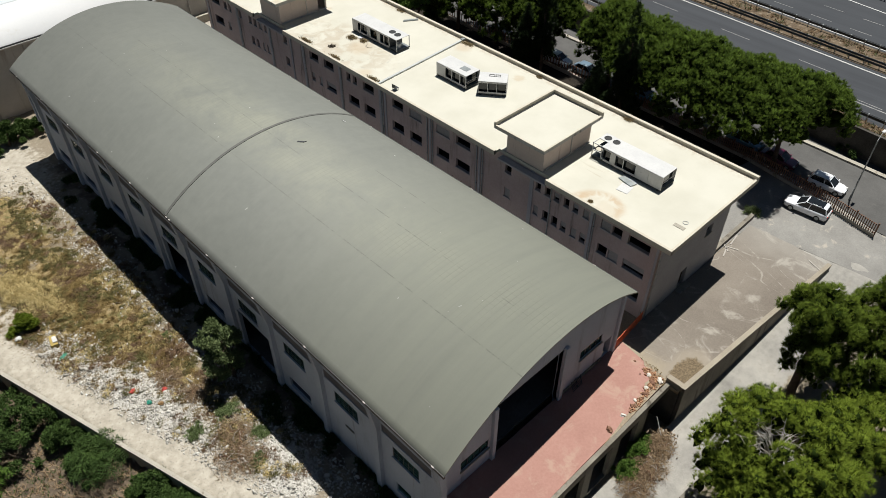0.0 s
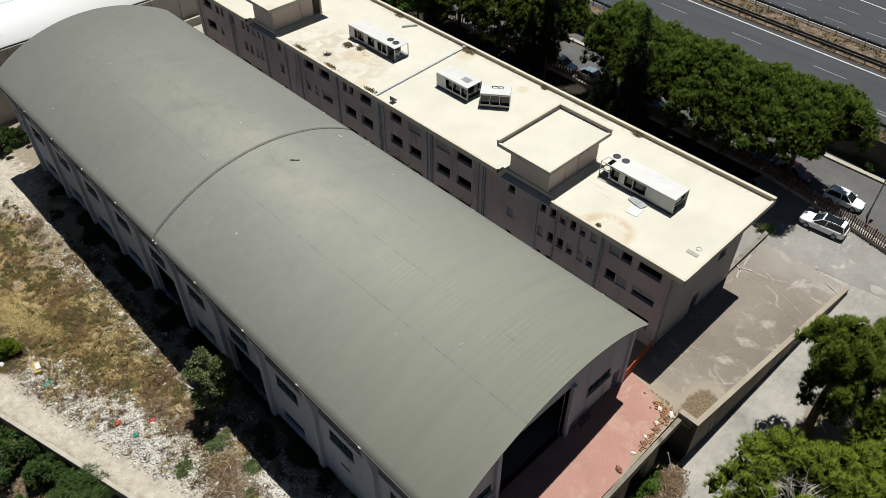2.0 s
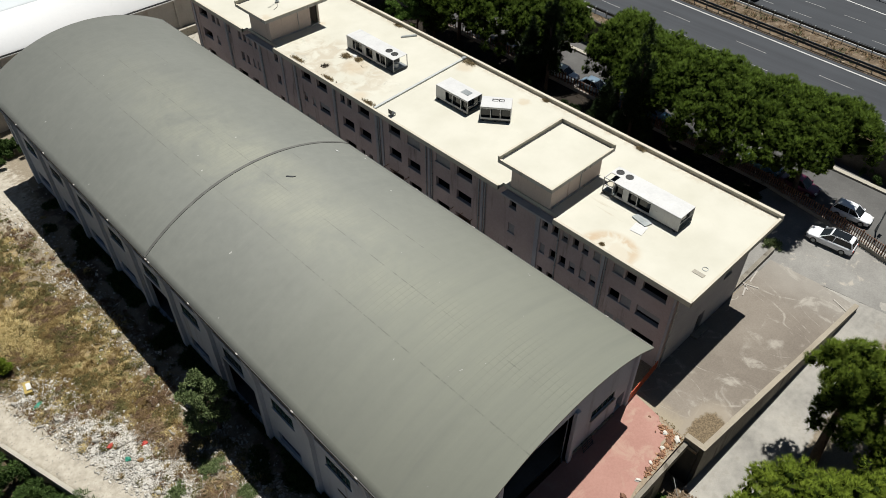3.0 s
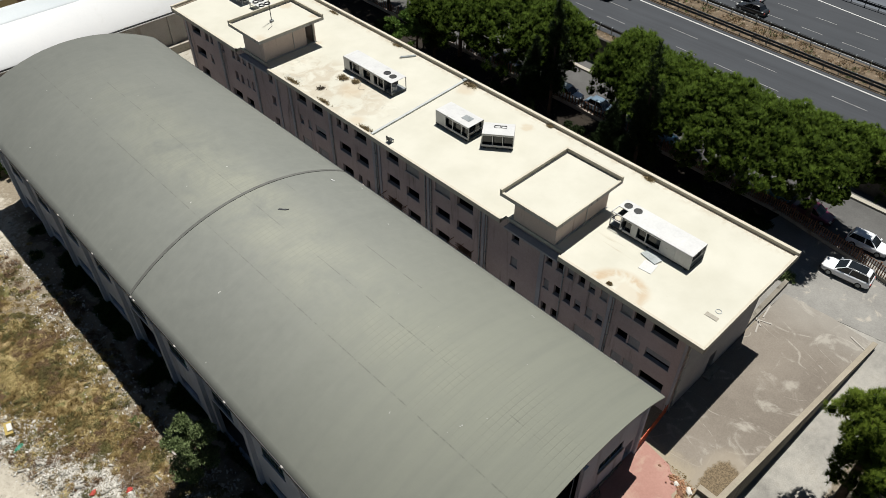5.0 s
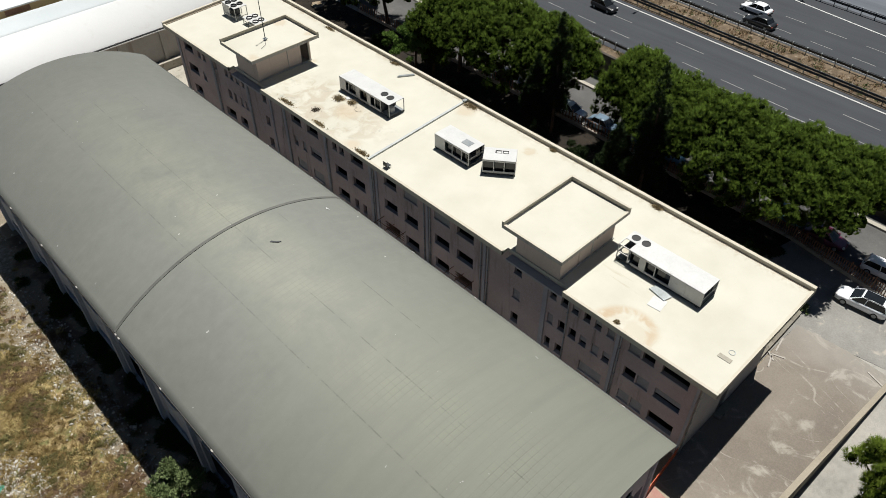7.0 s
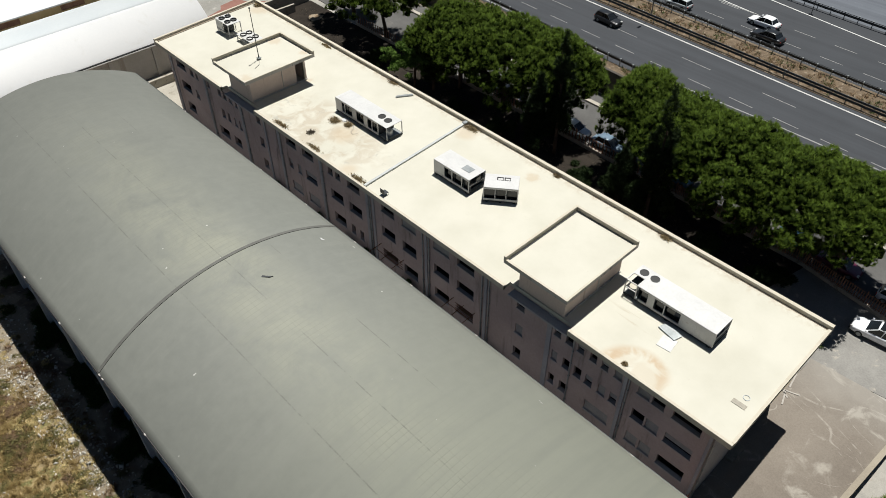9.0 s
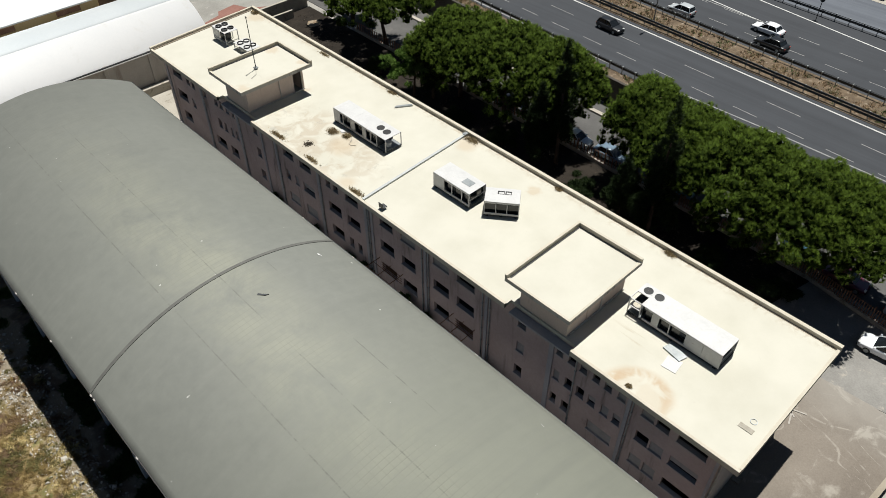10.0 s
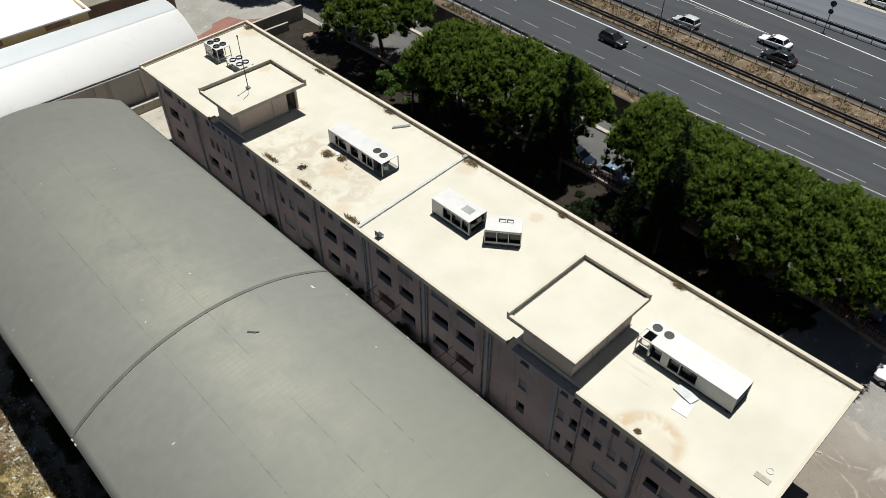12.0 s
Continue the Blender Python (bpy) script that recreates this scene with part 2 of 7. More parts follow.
    mp.inputs["Scale"].default_value = (2.6, 0.22, 1)
    link(tc, mp.inputs[0])
    drag = noise_tex(t, mp.outputs[0], 1.0, 4.0, 0.6)
    near = mathn(t, "SUBTRACT", 1.0, smooth(t, mathn(t, "ADD", mathn(t, "ABSOLUTE", mathn(t, "SUBTRACT", x, 47.2)), mathn(t, "MULTIPLY", mathn(t, "ABSOLUTE", mathn(t, "SUBTRACT", y, 27.5)), 0.5)), 1.0, 2.6))
    col = mixc(t, mathn(t, "MULTIPLY", mathn(t, "MULTIPLY", smooth(t, drag.outputs[0], 0.58, 0.7), near), 0.45), col, (0.5, 0.41, 0.29))
    spots = noise_tex(t, tc, 2.6, 8.0, 0.75, 1.0)
    col = mixc(t, mathn(t, "MULTIPLY", smooth(t, spots.outputs[0], 0.62, 0.74), 0.35), col, (0.42, 0.34, 0.24))
    link(col, b.inputs["Base Color"])
    b.inputs["Roughness"].default_value = 0.8
    bump(t, b, fine.outputs[0], 0.25, 0.015)
    return m


def yard_material():
    """Grey-brown screed with tyre marks, salt-white scuffs and sandy edges."""
    m, t, b, link = nodes_of("worn_screed")
    tc = t.nodes.new("ShaderNodeTexCoord").outputs["Object"]
    sep = t.nodes.new("ShaderNodeSeparateXYZ")
    link(tc, sep.inputs[0])
    big, mid, fine = noise_tex(t, tc, 0.2, 7.0, 0.6, 0.4), noise_tex(t, tc, 0.9, 8.0, 0.7, 1.2), noise_tex(t, tc, 7.0, 5.0, 0.7)
    r = ramp(t, [(0.32, (0.185, 0.155, 0.127)), (0.68, (0.31, 0.27, 0.225))])
    link(mathn(t, "ADD", mathn(t, "MULTIPLY", big.outputs[0], 0.6), mathn(t, "MULTIPLY", fine.outputs[0], 0.4)), r.inputs[0])
    col = r.outputs[0]
    for turn, sc in ((0.5, 0.11), (-0.9, 0.14), (1.9, 0.09)):
        mp = t.nodes.new("ShaderNodeMapping")
        mp.inputs["Rotation"].default_value = (0, 0, turn)
        mp.inputs["Scale"].default_value = (sc, sc * 0.5, 1)
        link(tc, mp.inputs[0])
        cur = noise_tex(t, mp.outputs[0], 1.0, 1.5, 0.5, 1.2)
        lineness = mathn(t, "ABSOLUTE", mathn(t, "SUBTRACT", cur.outputs[0], 0.5))
        thin = mathn(t, "MULTIPLY", mathn(t, "SUBTRACT", 1.0, smooth(t, lineness, 0.0015, 0.006)), smooth(t, mid.outputs[0], 0.42, 0.62))
        col = mixc(t, mathn(t, "MULTIPLY", thin, 0.55), col, (0.5, 0.46, 0.4))
    blot = noise_tex(t, tc, 0.33, 9.0, 0.62, 0.9)
    col = mixc(t, mathn(t, "MULTIPLY", smooth(t, blot.outputs[0], 0.55, 0.68), 0.75), col, (0.48, 0.445, 0.385))
    col = mixc(t, mathn(t, "MULTIPLY", smooth(t, mid.outputs[0], 0.62, 0.76), 0.3), col, (0.47, 0.42, 0.34))
    edge = mathn(t, "SUBTRACT", 1.0, smooth(t, mathn(t, "ADD", sep.outputs[0], mathn(t, "MULTIPLY", mid.outputs[0], 3.0)), 41.5, 43.4))
    col = mixc(t, mathn(t, "MULTIPLY", edge, 0.7), col, (0.45, 0.38, 0.27))
    apron = smooth(t, mathn(t, "ADD", sep.outputs[0], mathn(t, "MULTIPLY", big.outputs[0], 6.0)), 60.0, 66.0)
    col = mixc(t, mathn(t, "MULTIPLY", apron, 0.5), col, (0.42, 0.4, 0.36))
    # withered moss and sand in the corner by the terrace
    d = mathn(t, "ADD", mathn(t, "POWER", mathn(t, "DIVIDE", mathn(t, "SUBTRACT", sep.outputs[0], 41.7), 1.75), 2.0), mathn(t, "POWER", mathn(t, "DIVIDE", mathn(t, "SUBTRACT", sep.outputs[1], 13.4), 1.15), 2.0))
    d = mathn(t, "ADD", d, mathn(t, "MULTIPLY", mathn(t, "ADD", mathn(t, "MULTIPLY", mathn(t, "SUBTRACT", big.outputs[0], 0.5), 4.0), mathn(t, "MULTIPLY", mathn(t, "SUBTRACT", mid.outputs[0], 0.5), 1.6)), 1.0))
    col = mixc(t, mathn(t, "SUBTRACT", 1.0, smooth(t, d, 1.0, 3.8)), col, (0.36, 0.31, 0.245))
    col = mixc(t, mathn(t, "SUBTRACT", 1.0, smooth(t, d, 0.7, 1.3)), col, mixc(t, smooth(t, fine.outputs[0], 0.35, 0.62), (0.11, 0.08, 0.045), (0.25, 0.185, 0.11)))
    link(col, b.inputs["Base Color"])
    b.inputs["Roughness"].default_value = 0.9
    bump(t, b, fine.outputs[0], 0.4, 0.02)
    return m


def asphalt_material(name="asphalt", tone=1.0):
    m, t, b, link = nodes_of(name)
    tc = t.nodes.new("ShaderNodeTexCoord").outputs["Object"]
    mp = t.nodes.new("ShaderNodeMapping")
    mp.inputs["Rotation"].default_value = (0, 0, 0.053)
    mp.inputs["Scale"].default_value = (0.9, 0.02, 1)
    link(tc, mp.inputs[0])
    lane, big, fine = noise_tex(t, mp.outputs[0], 1.0, 4.0), noise_tex(t, tc, 0.15, 5.0), noise_tex(t, tc, 14.0, 4.0, 0.8)
    s = mathn(t, "ADD", mathn(t, "MULTIPLY", lane.outputs[0], 0.5), mathn(t, "ADD", mathn(t, "MULTIPLY", big.outputs[0], 0.25), mathn(t, "MULTIPLY", fine.outputs[0], 0.25)))
    r = ramp(t, [(0.35, (0.038 * tone, 0.043 * tone, 0.053 * tone)), (0.65, (0.068 * tone, 0.076 * tone, 0.09 * tone))])
    link(s, r.inputs[0])
    link(r.outputs[0], b.inputs["Base Color"])
    b.inputs["Roughness"].default_value = 0.85
    bump(t, b, fine.outputs[0], 0.3, 0.01)
    return m


M_FIELD, M_MEMBRANE, M_ROOF, M_YARD, M_ASPHALT = field_material(), membrane_material(), roof_material(), yard_material(), asphalt_material("asphalt", 0.8)
M_RENDER = surface("pink_render", (0.56, 0.44, 0.405), (0.7, 0.565, 0.525), 0.3, 5.0, 0.9, 0.25, stain=(0.27, 0.22, 0.2), stain_scale=0.9, stain_at=(0.54, 0.75), streaks=True)
M_PINKWALL = surface("salmon_render", (0.76, 0.62, 0.545), (0.88, 0.73, 0.65), 0.3, 5.0, 0.9, 0.2, stain=(0.45, 0.33, 0.27), stain_scale=0.8, stain_at=(0.55, 0.75), streaks=True)
M_PILASTER = surface("grey_render", (0.46, 0.445, 0.46), (0.58, 0.565, 0.58), 0.4, 6.0, 0.9, 0.2)
M_CREAMWALL = surface("cream_render", (0.64, 0.6, 0.55), (0.76, 0.72, 0.67), 0.3, 5.0, 0.9, 0.2, stain=(0.5, 0.44, 0.38), stain_scale=0.8, stain_at=(0.55, 0.75), streaks=True)
M_FASCIA = surface("soiled_fascia", (0.56, 0.54, 0.51), (0.72, 0.7, 0.67), 0.5, 5.0, 0.9, 0.2, stain=(0.28, 0.26, 0.25), stain_scale=1.2, stain_at=(0.52, 0.72), streaks=True)
M_LIP = surface("pale_roof_edge", (0.62, 0.57, 0.46), (0.74, 0.69, 0.58), 0.5, 5.0, 0.85, 0.2)
M_PARAPET = surface("rusty_brown_flashing", (0.2, 0.155, 0.115), (0.36, 0.3, 0.225), 0.6, 5.0, 0.8, 0.2)
M_HALL = surface("grey_concrete_render", (0.53, 0.59, 0.69), (0.66, 0.72, 0.82), 0.25, 5.0, 0.92, 0.3, stain=(0.4, 0.41, 0.44), stain_scale=0.7, stain_at=(0.54, 0.72), streaks=True)
M_CONC = surface("weathered_concrete", (0.22, 0.2, 0.165), (0.36, 0.33, 0.275), 0.4, 6.0, 0.92, 0.5, stain=(0.11, 0.095, 0.075), stain_scale=0.9, stain_at=(0.54, 0.7), streaks=True)
M_PALECONC = surface("pale_concrete", (0.44, 0.41, 0.35), (0.58, 0.54, 0.46), 0.4, 6.0, 0.92, 0.4, stain=(0.3, 0.26, 0.2), stain_scale=1.1, stain_at=(0.55, 0.7))
M_REDFLOOR = surface("red_screed", (0.42, 0.225, 0.185), (0.52, 0.295, 0.245), 0.25, 5.0, 0.85, 0.25, stain=(0.52, 0.34, 0.27), stain_scale=0.6, stain_at=(0.52, 0.68))
# near-black so that rooms read unlit: their shade is in the colour
M_DARK = surface("painted_shade_interior", (0.025, 0.024, 0.023), (0.05, 0.047, 0.044), 0.5, 4.0, 0.95, 0.1)
M_SLAB = surface("raw_slab", (0.12, 0.11, 0.1), (0.18, 0.17, 0.155), 0.5, 4.0, 0.95, 0.1)
M_SHUTTER = surface("pale_shutter", (0.4, 0.37, 0.35), (0.5, 0.47, 0.45), 0.8, 6.0, 0.7, 0.1)
M_WHITE = surface("white_painted_steel", (0.66, 0.66, 0.66), (0.78, 0.78, 0.77), 0.8, 5.0, 0.5, 0.05, stain=(0.5, 0.46, 0.4), stain_scale=1.5, stain_at=(0.62, 0.78))
M_STEEL = surface("galvanised_steel", (0.34, 0.37, 0.38), (0.5, 0.53, 0.54), 0.8, 6.0, 0.45, 0.05, 0.6)
M_GALV = surface("pale_galvanised_steel", (0.5, 0.53, 0.53), (0.66, 0.69, 0.68), 0.8, 6.0, 0.6, 0.05, 0.2)
M_DARKSTEEL = surface("dark_steel", (0.05, 0.055, 0.06), (0.1, 0.105, 0.11), 0.8, 6.0, 0.5, 0.05, 0.4)
M_RUST = surface("rusty_iron", (0.2, 0.1, 0.065), (0.36, 0.21, 0.14), 0.8, 8.0, 0.85, 0.2)
M_TEAL = glass_mat("teal_glazing", (0.03, 0.11, 0.1))
M_GLASS = glass_mat("dark_glass", (0.02, 0.024, 0.028))
M_BLACK = plain("black_plastic", (0.02, 0.02, 0.021), 0.6)
M_ORANGE = plain("orange_plastic", (0.75, 0.14, 0.04), 0.6)
M_VAULT = surface("white_vault_sheet", (0.82, 0.83, 0.84), (0.88, 0.88, 0.88), 0.15, 3.0, 0.6, 0.05, stain=(0.78, 0.77, 0.74), stain_scale=0.4, stain_at=(0.56, 0.74))
M_OCHRE = surface("ochre_render", (0.5, 0.36, 0.17), (0.6, 0.45, 0.24), 0.4, 5.0, 0.9, 0.2)
M_LINE = surface("road_paint", (0.55, 0.55, 0.54), (0.72, 0.72, 0.7), 1.2, 9.0, 0.7, 0.05)
M_BARK = surface("pine_bark", (0.06, 0.045, 0.035), (0.15, 0.11, 0.08), 1.5, 9.0, 0.95, 0.8)
M_DEADWOOD = surface("bleached_branch", (0.42, 0.39, 0.35), (0.6, 0.56, 0.51), 1.5, 9.0, 0.9, 0.3)
M_PINE = foliage("pine_needles", (0.036, 0.068, 0.007), (0.125, 0.195, 0.018), (0.225, 0.3, 0.045), speckle=0.35, patch=0.9)
M_PINE_NEAR = foliage("aleppo_needles", (0.07, 0.115, 0.01), (0.25, 0.325, 0.034), (0.4, 0.47, 0.09), speckle=0.4)
M_PINE_TALL = foliage("tall_pine_needles", (0.05, 0.088, 0.009), (0.18, 0.245, 0.026), (0.3, 0.37, 0.065), speckle=0.4)
# near-black colour stands in for shade between the needle clumps
M_INNER = foliage("crown_shade_twigs", (0.01, 0.018, 0.004), (0.028, 0.045, 0.009), speckle=0.2, gloss=0.0)
M_CYPRESS = foliage("cypress_leaves", (0.012, 0.024, 0.008), (0.04, 0.065, 0.02))
M_LEAF = foliage("shrub_leaves", (0.025, 0.05, 0.012), (0.085, 0.145, 0.035), (0.14, 0.2, 0.06))
M_LEAF_GREY = foliage("olive_leaves", (0.09, 0.13, 0.05), (0.26, 0.33, 0.14), (0.38, 0.44, 0.23))
M_LEAF_BRIGHT = foliage("weed_leaves", (0.06, 0.12, 0.02), (0.16, 0.27, 0.05), (0.22, 0.34, 0.08))
M_GOLD = foliage("golden_straw", (0.46, 0.35, 0.14), (0.8, 0.66, 0.34), (0.92, 0.8, 0.5))
M_DRY = foliage("dry_grass", (0.13, 0.085, 0.036), (0.33, 0.24, 0.1), (0.47, 0.37, 0.17), speckle=0.5, patch=0.7, gloss=0.05)
M_TWIG = foliage("dry_brush", (0.2, 0.135, 0.08), (0.48, 0.345, 0.215))
M_STONE = foliage("broken_rubble", (0.36, 0.335, 0.285), (0.78, 0.75, 0.69), (0.93, 0.91, 0.87))
M_MEDIAN = surface("dry_verge", (0.1, 0.072, 0.048), (0.25, 0.19, 0.13), 0.6, 5.0, 0.95, 0.8, stain=(0.4, 0.33, 0.25), stain_scale=1.2, stain_at=(0.56, 0.68))
# concrete darkened to stand for faces out of the sun, with paler streaks
M_DARKCONC = surface("shade_dark_concrete", (0.05, 0.045, 0.04), (0.13, 0.12, 0.105), 0.4, 6.0, 0.92, 0.5, stain=(0.24, 0.21, 0.18), stain_scale=0.9, stain_at=(0.6, 0.74), streaks=True)
M_BAND = surface("dark_grey_band", (0.13, 0.13, 0.14), (0.19, 0.19, 0.2), 0.5, 5.0, 0.9, 0.2)
# dark soil pushed to near-black: the tree shade is painted in
M_SOIL = surface("soil_with_pine_shade", (0.016, 0.013, 0.01), (0.045, 0.036, 0.028), 0.5, 5.0, 0.95, 0.6, stain=(0.1, 0.075, 0.05), stain_scale=0.35, stain_at=(0.7, 0.8))
M_STRAW = foliage("withered_straw", (0.24, 0.175, 0.09), (0.5, 0.4, 0.24))
M_REDPAVE = surface("red_paving", (0.27, 0.13, 0.105), (0.36, 0.19, 0.155), 0.5, 5.0, 0.9, 0.2)


# ---- mesh helpers ----
class Shape:
    """Collects corners and faces for one mesh."""

    def __init__(self):
        self.v, self.f = [], []

    def add(self, verts, faces):
        o = len(self.v)
        self.v += [tuple(p) for p in verts]
        self.f += [tuple(i + o for i in q) for q in faces]
        return self

    def box(self, x0, x1, y0, y1, z0, z1, c=0.0):
        if c <= 0:
            return self.add([(x, y, z) for z in (z0, z1) for y in (y0, y1) for x in (x0, x1)],
                            [(0, 2, 3, 1), (4, 5, 7, 6), (0, 1, 5, 4), (2, 6, 7, 3), (0, 4, 6, 2), (1, 3, 7, 5)])
        c = min(c, 0.45 * min(x1 - x0, y1 - y0, z1 - z0))
        bm = bmesh.new()
        bmesh.ops.create_cube(bm, size=1.0)
        for p in bm.verts:
            p.co = ((x0 + x1) / 2 + p.co.x * (x1 - x0), (y0 + y1) / 2 + p.co.y * (y1 - y0), (z0 + z1) / 2 + p.co.z * (z1 - z0))
        bmesh.ops.bevel(bm, geom=list(bm.edges), offset=c, segments=1, affect="EDGES")
        bm.verts.index_update()
        self.add([p.co for p in bm.verts], [[p.index for p in q.verts] for q in bm.faces])
        bm.free()
        return self

    def prism(self, poly, z0, z1):
        """A flat polygon in plan, raised from z0 to z1; z1 may be a list, one for each corner."""
        n = len(poly)
        top = z1 if isinstance(z1, (list, tuple)) else [z1] * n
        low = z0 if isinstance(z0, (list, tuple)) else [z0] * n
        return self.add([(x, y, z) for (x, y), z in zip(poly, low)] + [(x, y, z) for (x, y), z in zip(poly, top)],
                        [tuple(range(n))[::-1], tuple(range(n, 2 * n))] + [(i, (i + 1) % n, n + (i + 1) % n, n + i) for i in range(n)])

    def tube(self, points, radii, n=8):
        pts = [Vector(p) for p in points]
        rings = []
        for i, p in enumerate(pts):
            d = (pts[min(i + 1, len(pts) - 1)] - pts[max(i - 1, 0)]).normalized()
            a = d.orthogonal().normalized()
            b = d.cross(a)
            r = radii[i] if isinstance(radii, (list, tuple)) else radii
            rings.append([p + (a * math.cos(k * math.tau / n) + b * math.sin(k * math.tau / n)) * r for k in range(n)])
        o = [q for ring in rings for q in ring]
        f = [(i * n + k, i * n + (k + 1) % n, (i + 1) * n + (k + 1) % n, (i + 1) * n + k) for i in range(len(pts) - 1) for k in range(n)]
        f += [tuple(range(n))[::-1], tuple(range((len(pts) - 1) * n, len(pts) * n))]
        return self.add(o, f)

    def ring(self, cx, cy, z0, z1, r0, r1, n=20):
        """An upright collar: inner radius r0, outer r1."""
        v, f = [], []
        for k in range(n):
            a = k * math.tau / n
            for r, z in ((r0, z0), (r1, z0), (r1, z1), (r0, z1)):
                v.append((cx + r * math.cos(a), cy + r * math.sin(a), z))
        for k in range(n):
            a, b = 4 * k, 4 * ((k + 1) % n)
            f += [(a + j, a + (j + 1) % 4, b + (j + 1) % 4, b + j) for j in range(4)]
        return self.add(v, f)

    def mesh(self, name):
        me = bpy.data.meshes.new(name)
        me.from_pydata(self.v, [], self.f)
        me.validate()
        bm = bmesh.new()
        bm.from_mesh(me)
        bmesh.ops.recalc_face_normals(bm, faces=bm.faces)
        bm.to_mesh(me)
        bm.free()
        return me


def part(name, shape, material, parent=None, label="", smooth_faces=False):
    me = shape if isinstance(shape, bpy.types.Mesh) else shape.mesh(name)
    if not me.materials:
        me.materials.append(material)
    if smooth_faces:
        me.polygons.foreach_set("use_smooth", [True] * len(me.polygons))
    ob = new(name, me)
    if parent:
        ob.parent = parent
    return tagged(ob, label)


def thing(name, label, category, group="", kind="", at=None):
    ob = new(name)
    ob.empty_display_size = 0.3
    if at:
        ob.location = at
    return tagged(ob, label, category, group, kind)


def structure(name, shape, material, label, category):
    return tagged(part(name, shape, material), label, category, kind="structure")


def many(name, verts, faces, material, normals=None):
    """A mesh from arrays: verts (n, 3), faces (m, k); normals: one a corner, to shade a mass of blades as one soft body."""
    me = bpy.data.meshes.new(name)
    verts, faces = np.asarray(verts, "f"), np.asarray(faces, "i")
    k = faces.shape[1]
    me.vertices.add(len(verts))
    me.vertices.foreach_set("co", verts.ravel())
    me.loops.add(faces.size)
    me.loops.foreach_set("vertex_index", faces.ravel())
    me.polygons.add(len(faces))
    me.polygons.foreach_set("loop_start", np.arange(0, faces.size, k, dtype="i"))
    me.update(calc_edges=True)
    me.materials.append(material)
    if normals is not None:
        me.polygons.foreach_set("use_smooth", [True] * len(me.polygons))
        me.normals_split_custom_set_from_vertices(np.asarray(normals, "f").tolist())
    return me


def wall_holes(sh, axis, w0, w1, u0, u1, z0, z1, holes):
    """A wall between the planes w0 and w1 of that axis, from u0 to u1, with openings (u0, u1, z0, z1) through it."""
    us = sorted({u0, u1, *[h[0] for h in holes], *[h[1] for h in holes]})
    zs = sorted({z0, z1, *[h[2] for h in holes], *[h[3] for h in holes]})
    us, zs = [u for u in us if u0 <= u <= u1], [z for z in zs if z0 <= z <= z1]
    solid = lambda i, j: 0 <= i < len(us) - 1 and 0 <= j < len(zs) - 1 and not any(
        h[0] < (us[i] + us[i + 1]) / 2 < h[1] and h[2] < (zs[j] + zs[j + 1]) / 2 < h[3] for h in holes)
    P = (lambda w, u, z: (w, u, z)) if axis == "x" else (lambda w, u, z: (u, w, z))
    for i in range(len(us) - 1):
        for j in range(len(zs) - 1):
            if not solid(i, j):
                continue
            a, b, c, d = us[i], us[i + 1], zs[j], zs[j + 1]
            for w in (w0, w1):
                sh.add([P(w, a, c), P(w, b, c), P(w, b, d), P(w, a, d)], [(0, 1, 2, 3)])
            for di, dj, q in ((-1, 0, ((a, c), (a, d))), (1, 0, ((b, c), (b, d))), (0, -1, ((a, c), (b, c))), (0, 1, ((a, d), (b, d)))):
                if not solid(i + di, j + dj):
                    (p, r), (s, t) = q
                    sh.add([P(w0, p, r), P(w1, p, r), P(w1, s, t), P(w0, s, t)], [(0, 1, 2, 3)])
    return sh


# ---- ground ----
def wall_line(x):
    return 12.35 - 0.07 * (x - 39.4)


def west_line(y):
    return -0.5 + (58.9 - y) * 0.304


def ramp_z(x):
    return min(-0.98, max(-6.0, -4.9 + (x - 38.0) * 0.152))


def ground_z(x, y):
    if x - 0.053 * (y - 45) > 86.3:
        return 2.1
    if x > 66:
        return -1.0
    if (x > 39.75 and y > wall_line(x) + 0.15) or (x > 22.5 and y > 20.5):
        return -1.0
    if y < wall_line(x) + 0.16 and x > 24:
        return ramp_z(x) + 0.05 * noise.noise(Vector((x, y, 0)) * 0.4)
    if x < west_line(y):
        return -7.6 + 0.5 * noise.noise(Vector((x, y, 3)) * 0.25)
    b = 0.22 * noise.noise(Vector((x, y, 0)) * 0.35) + 0.1 * noise.noise(Vector((x, y, 7)) * 1.1)
    heap = 0.9 * math.exp(-((x - 7.6 - 0.3 * (48 - y)) / 1.9) ** 2 - ((y - 47.5) / 5.5) ** 2) + 0.7 * math.exp(-((x - 12.6) / 2.0) ** 2 - ((y - 31.5) / 3.5) ** 2)
    if x < 17:
        b += 0.22 * blob(x, y, 8.5, 62, 5.0, 13) * noise.noise(Vector((x, y, 11)) * 0.9)
        b += heap * (0.8 + 0.4 * noise.noise(Vector((x, y, 1)) * 1.3))
    return -6.05 + b


def blob(x, y, cx, cy, rx, ry):
    return math.exp(-((x - cx) / rx) ** 2 - ((y - cy) / ry) ** 2)


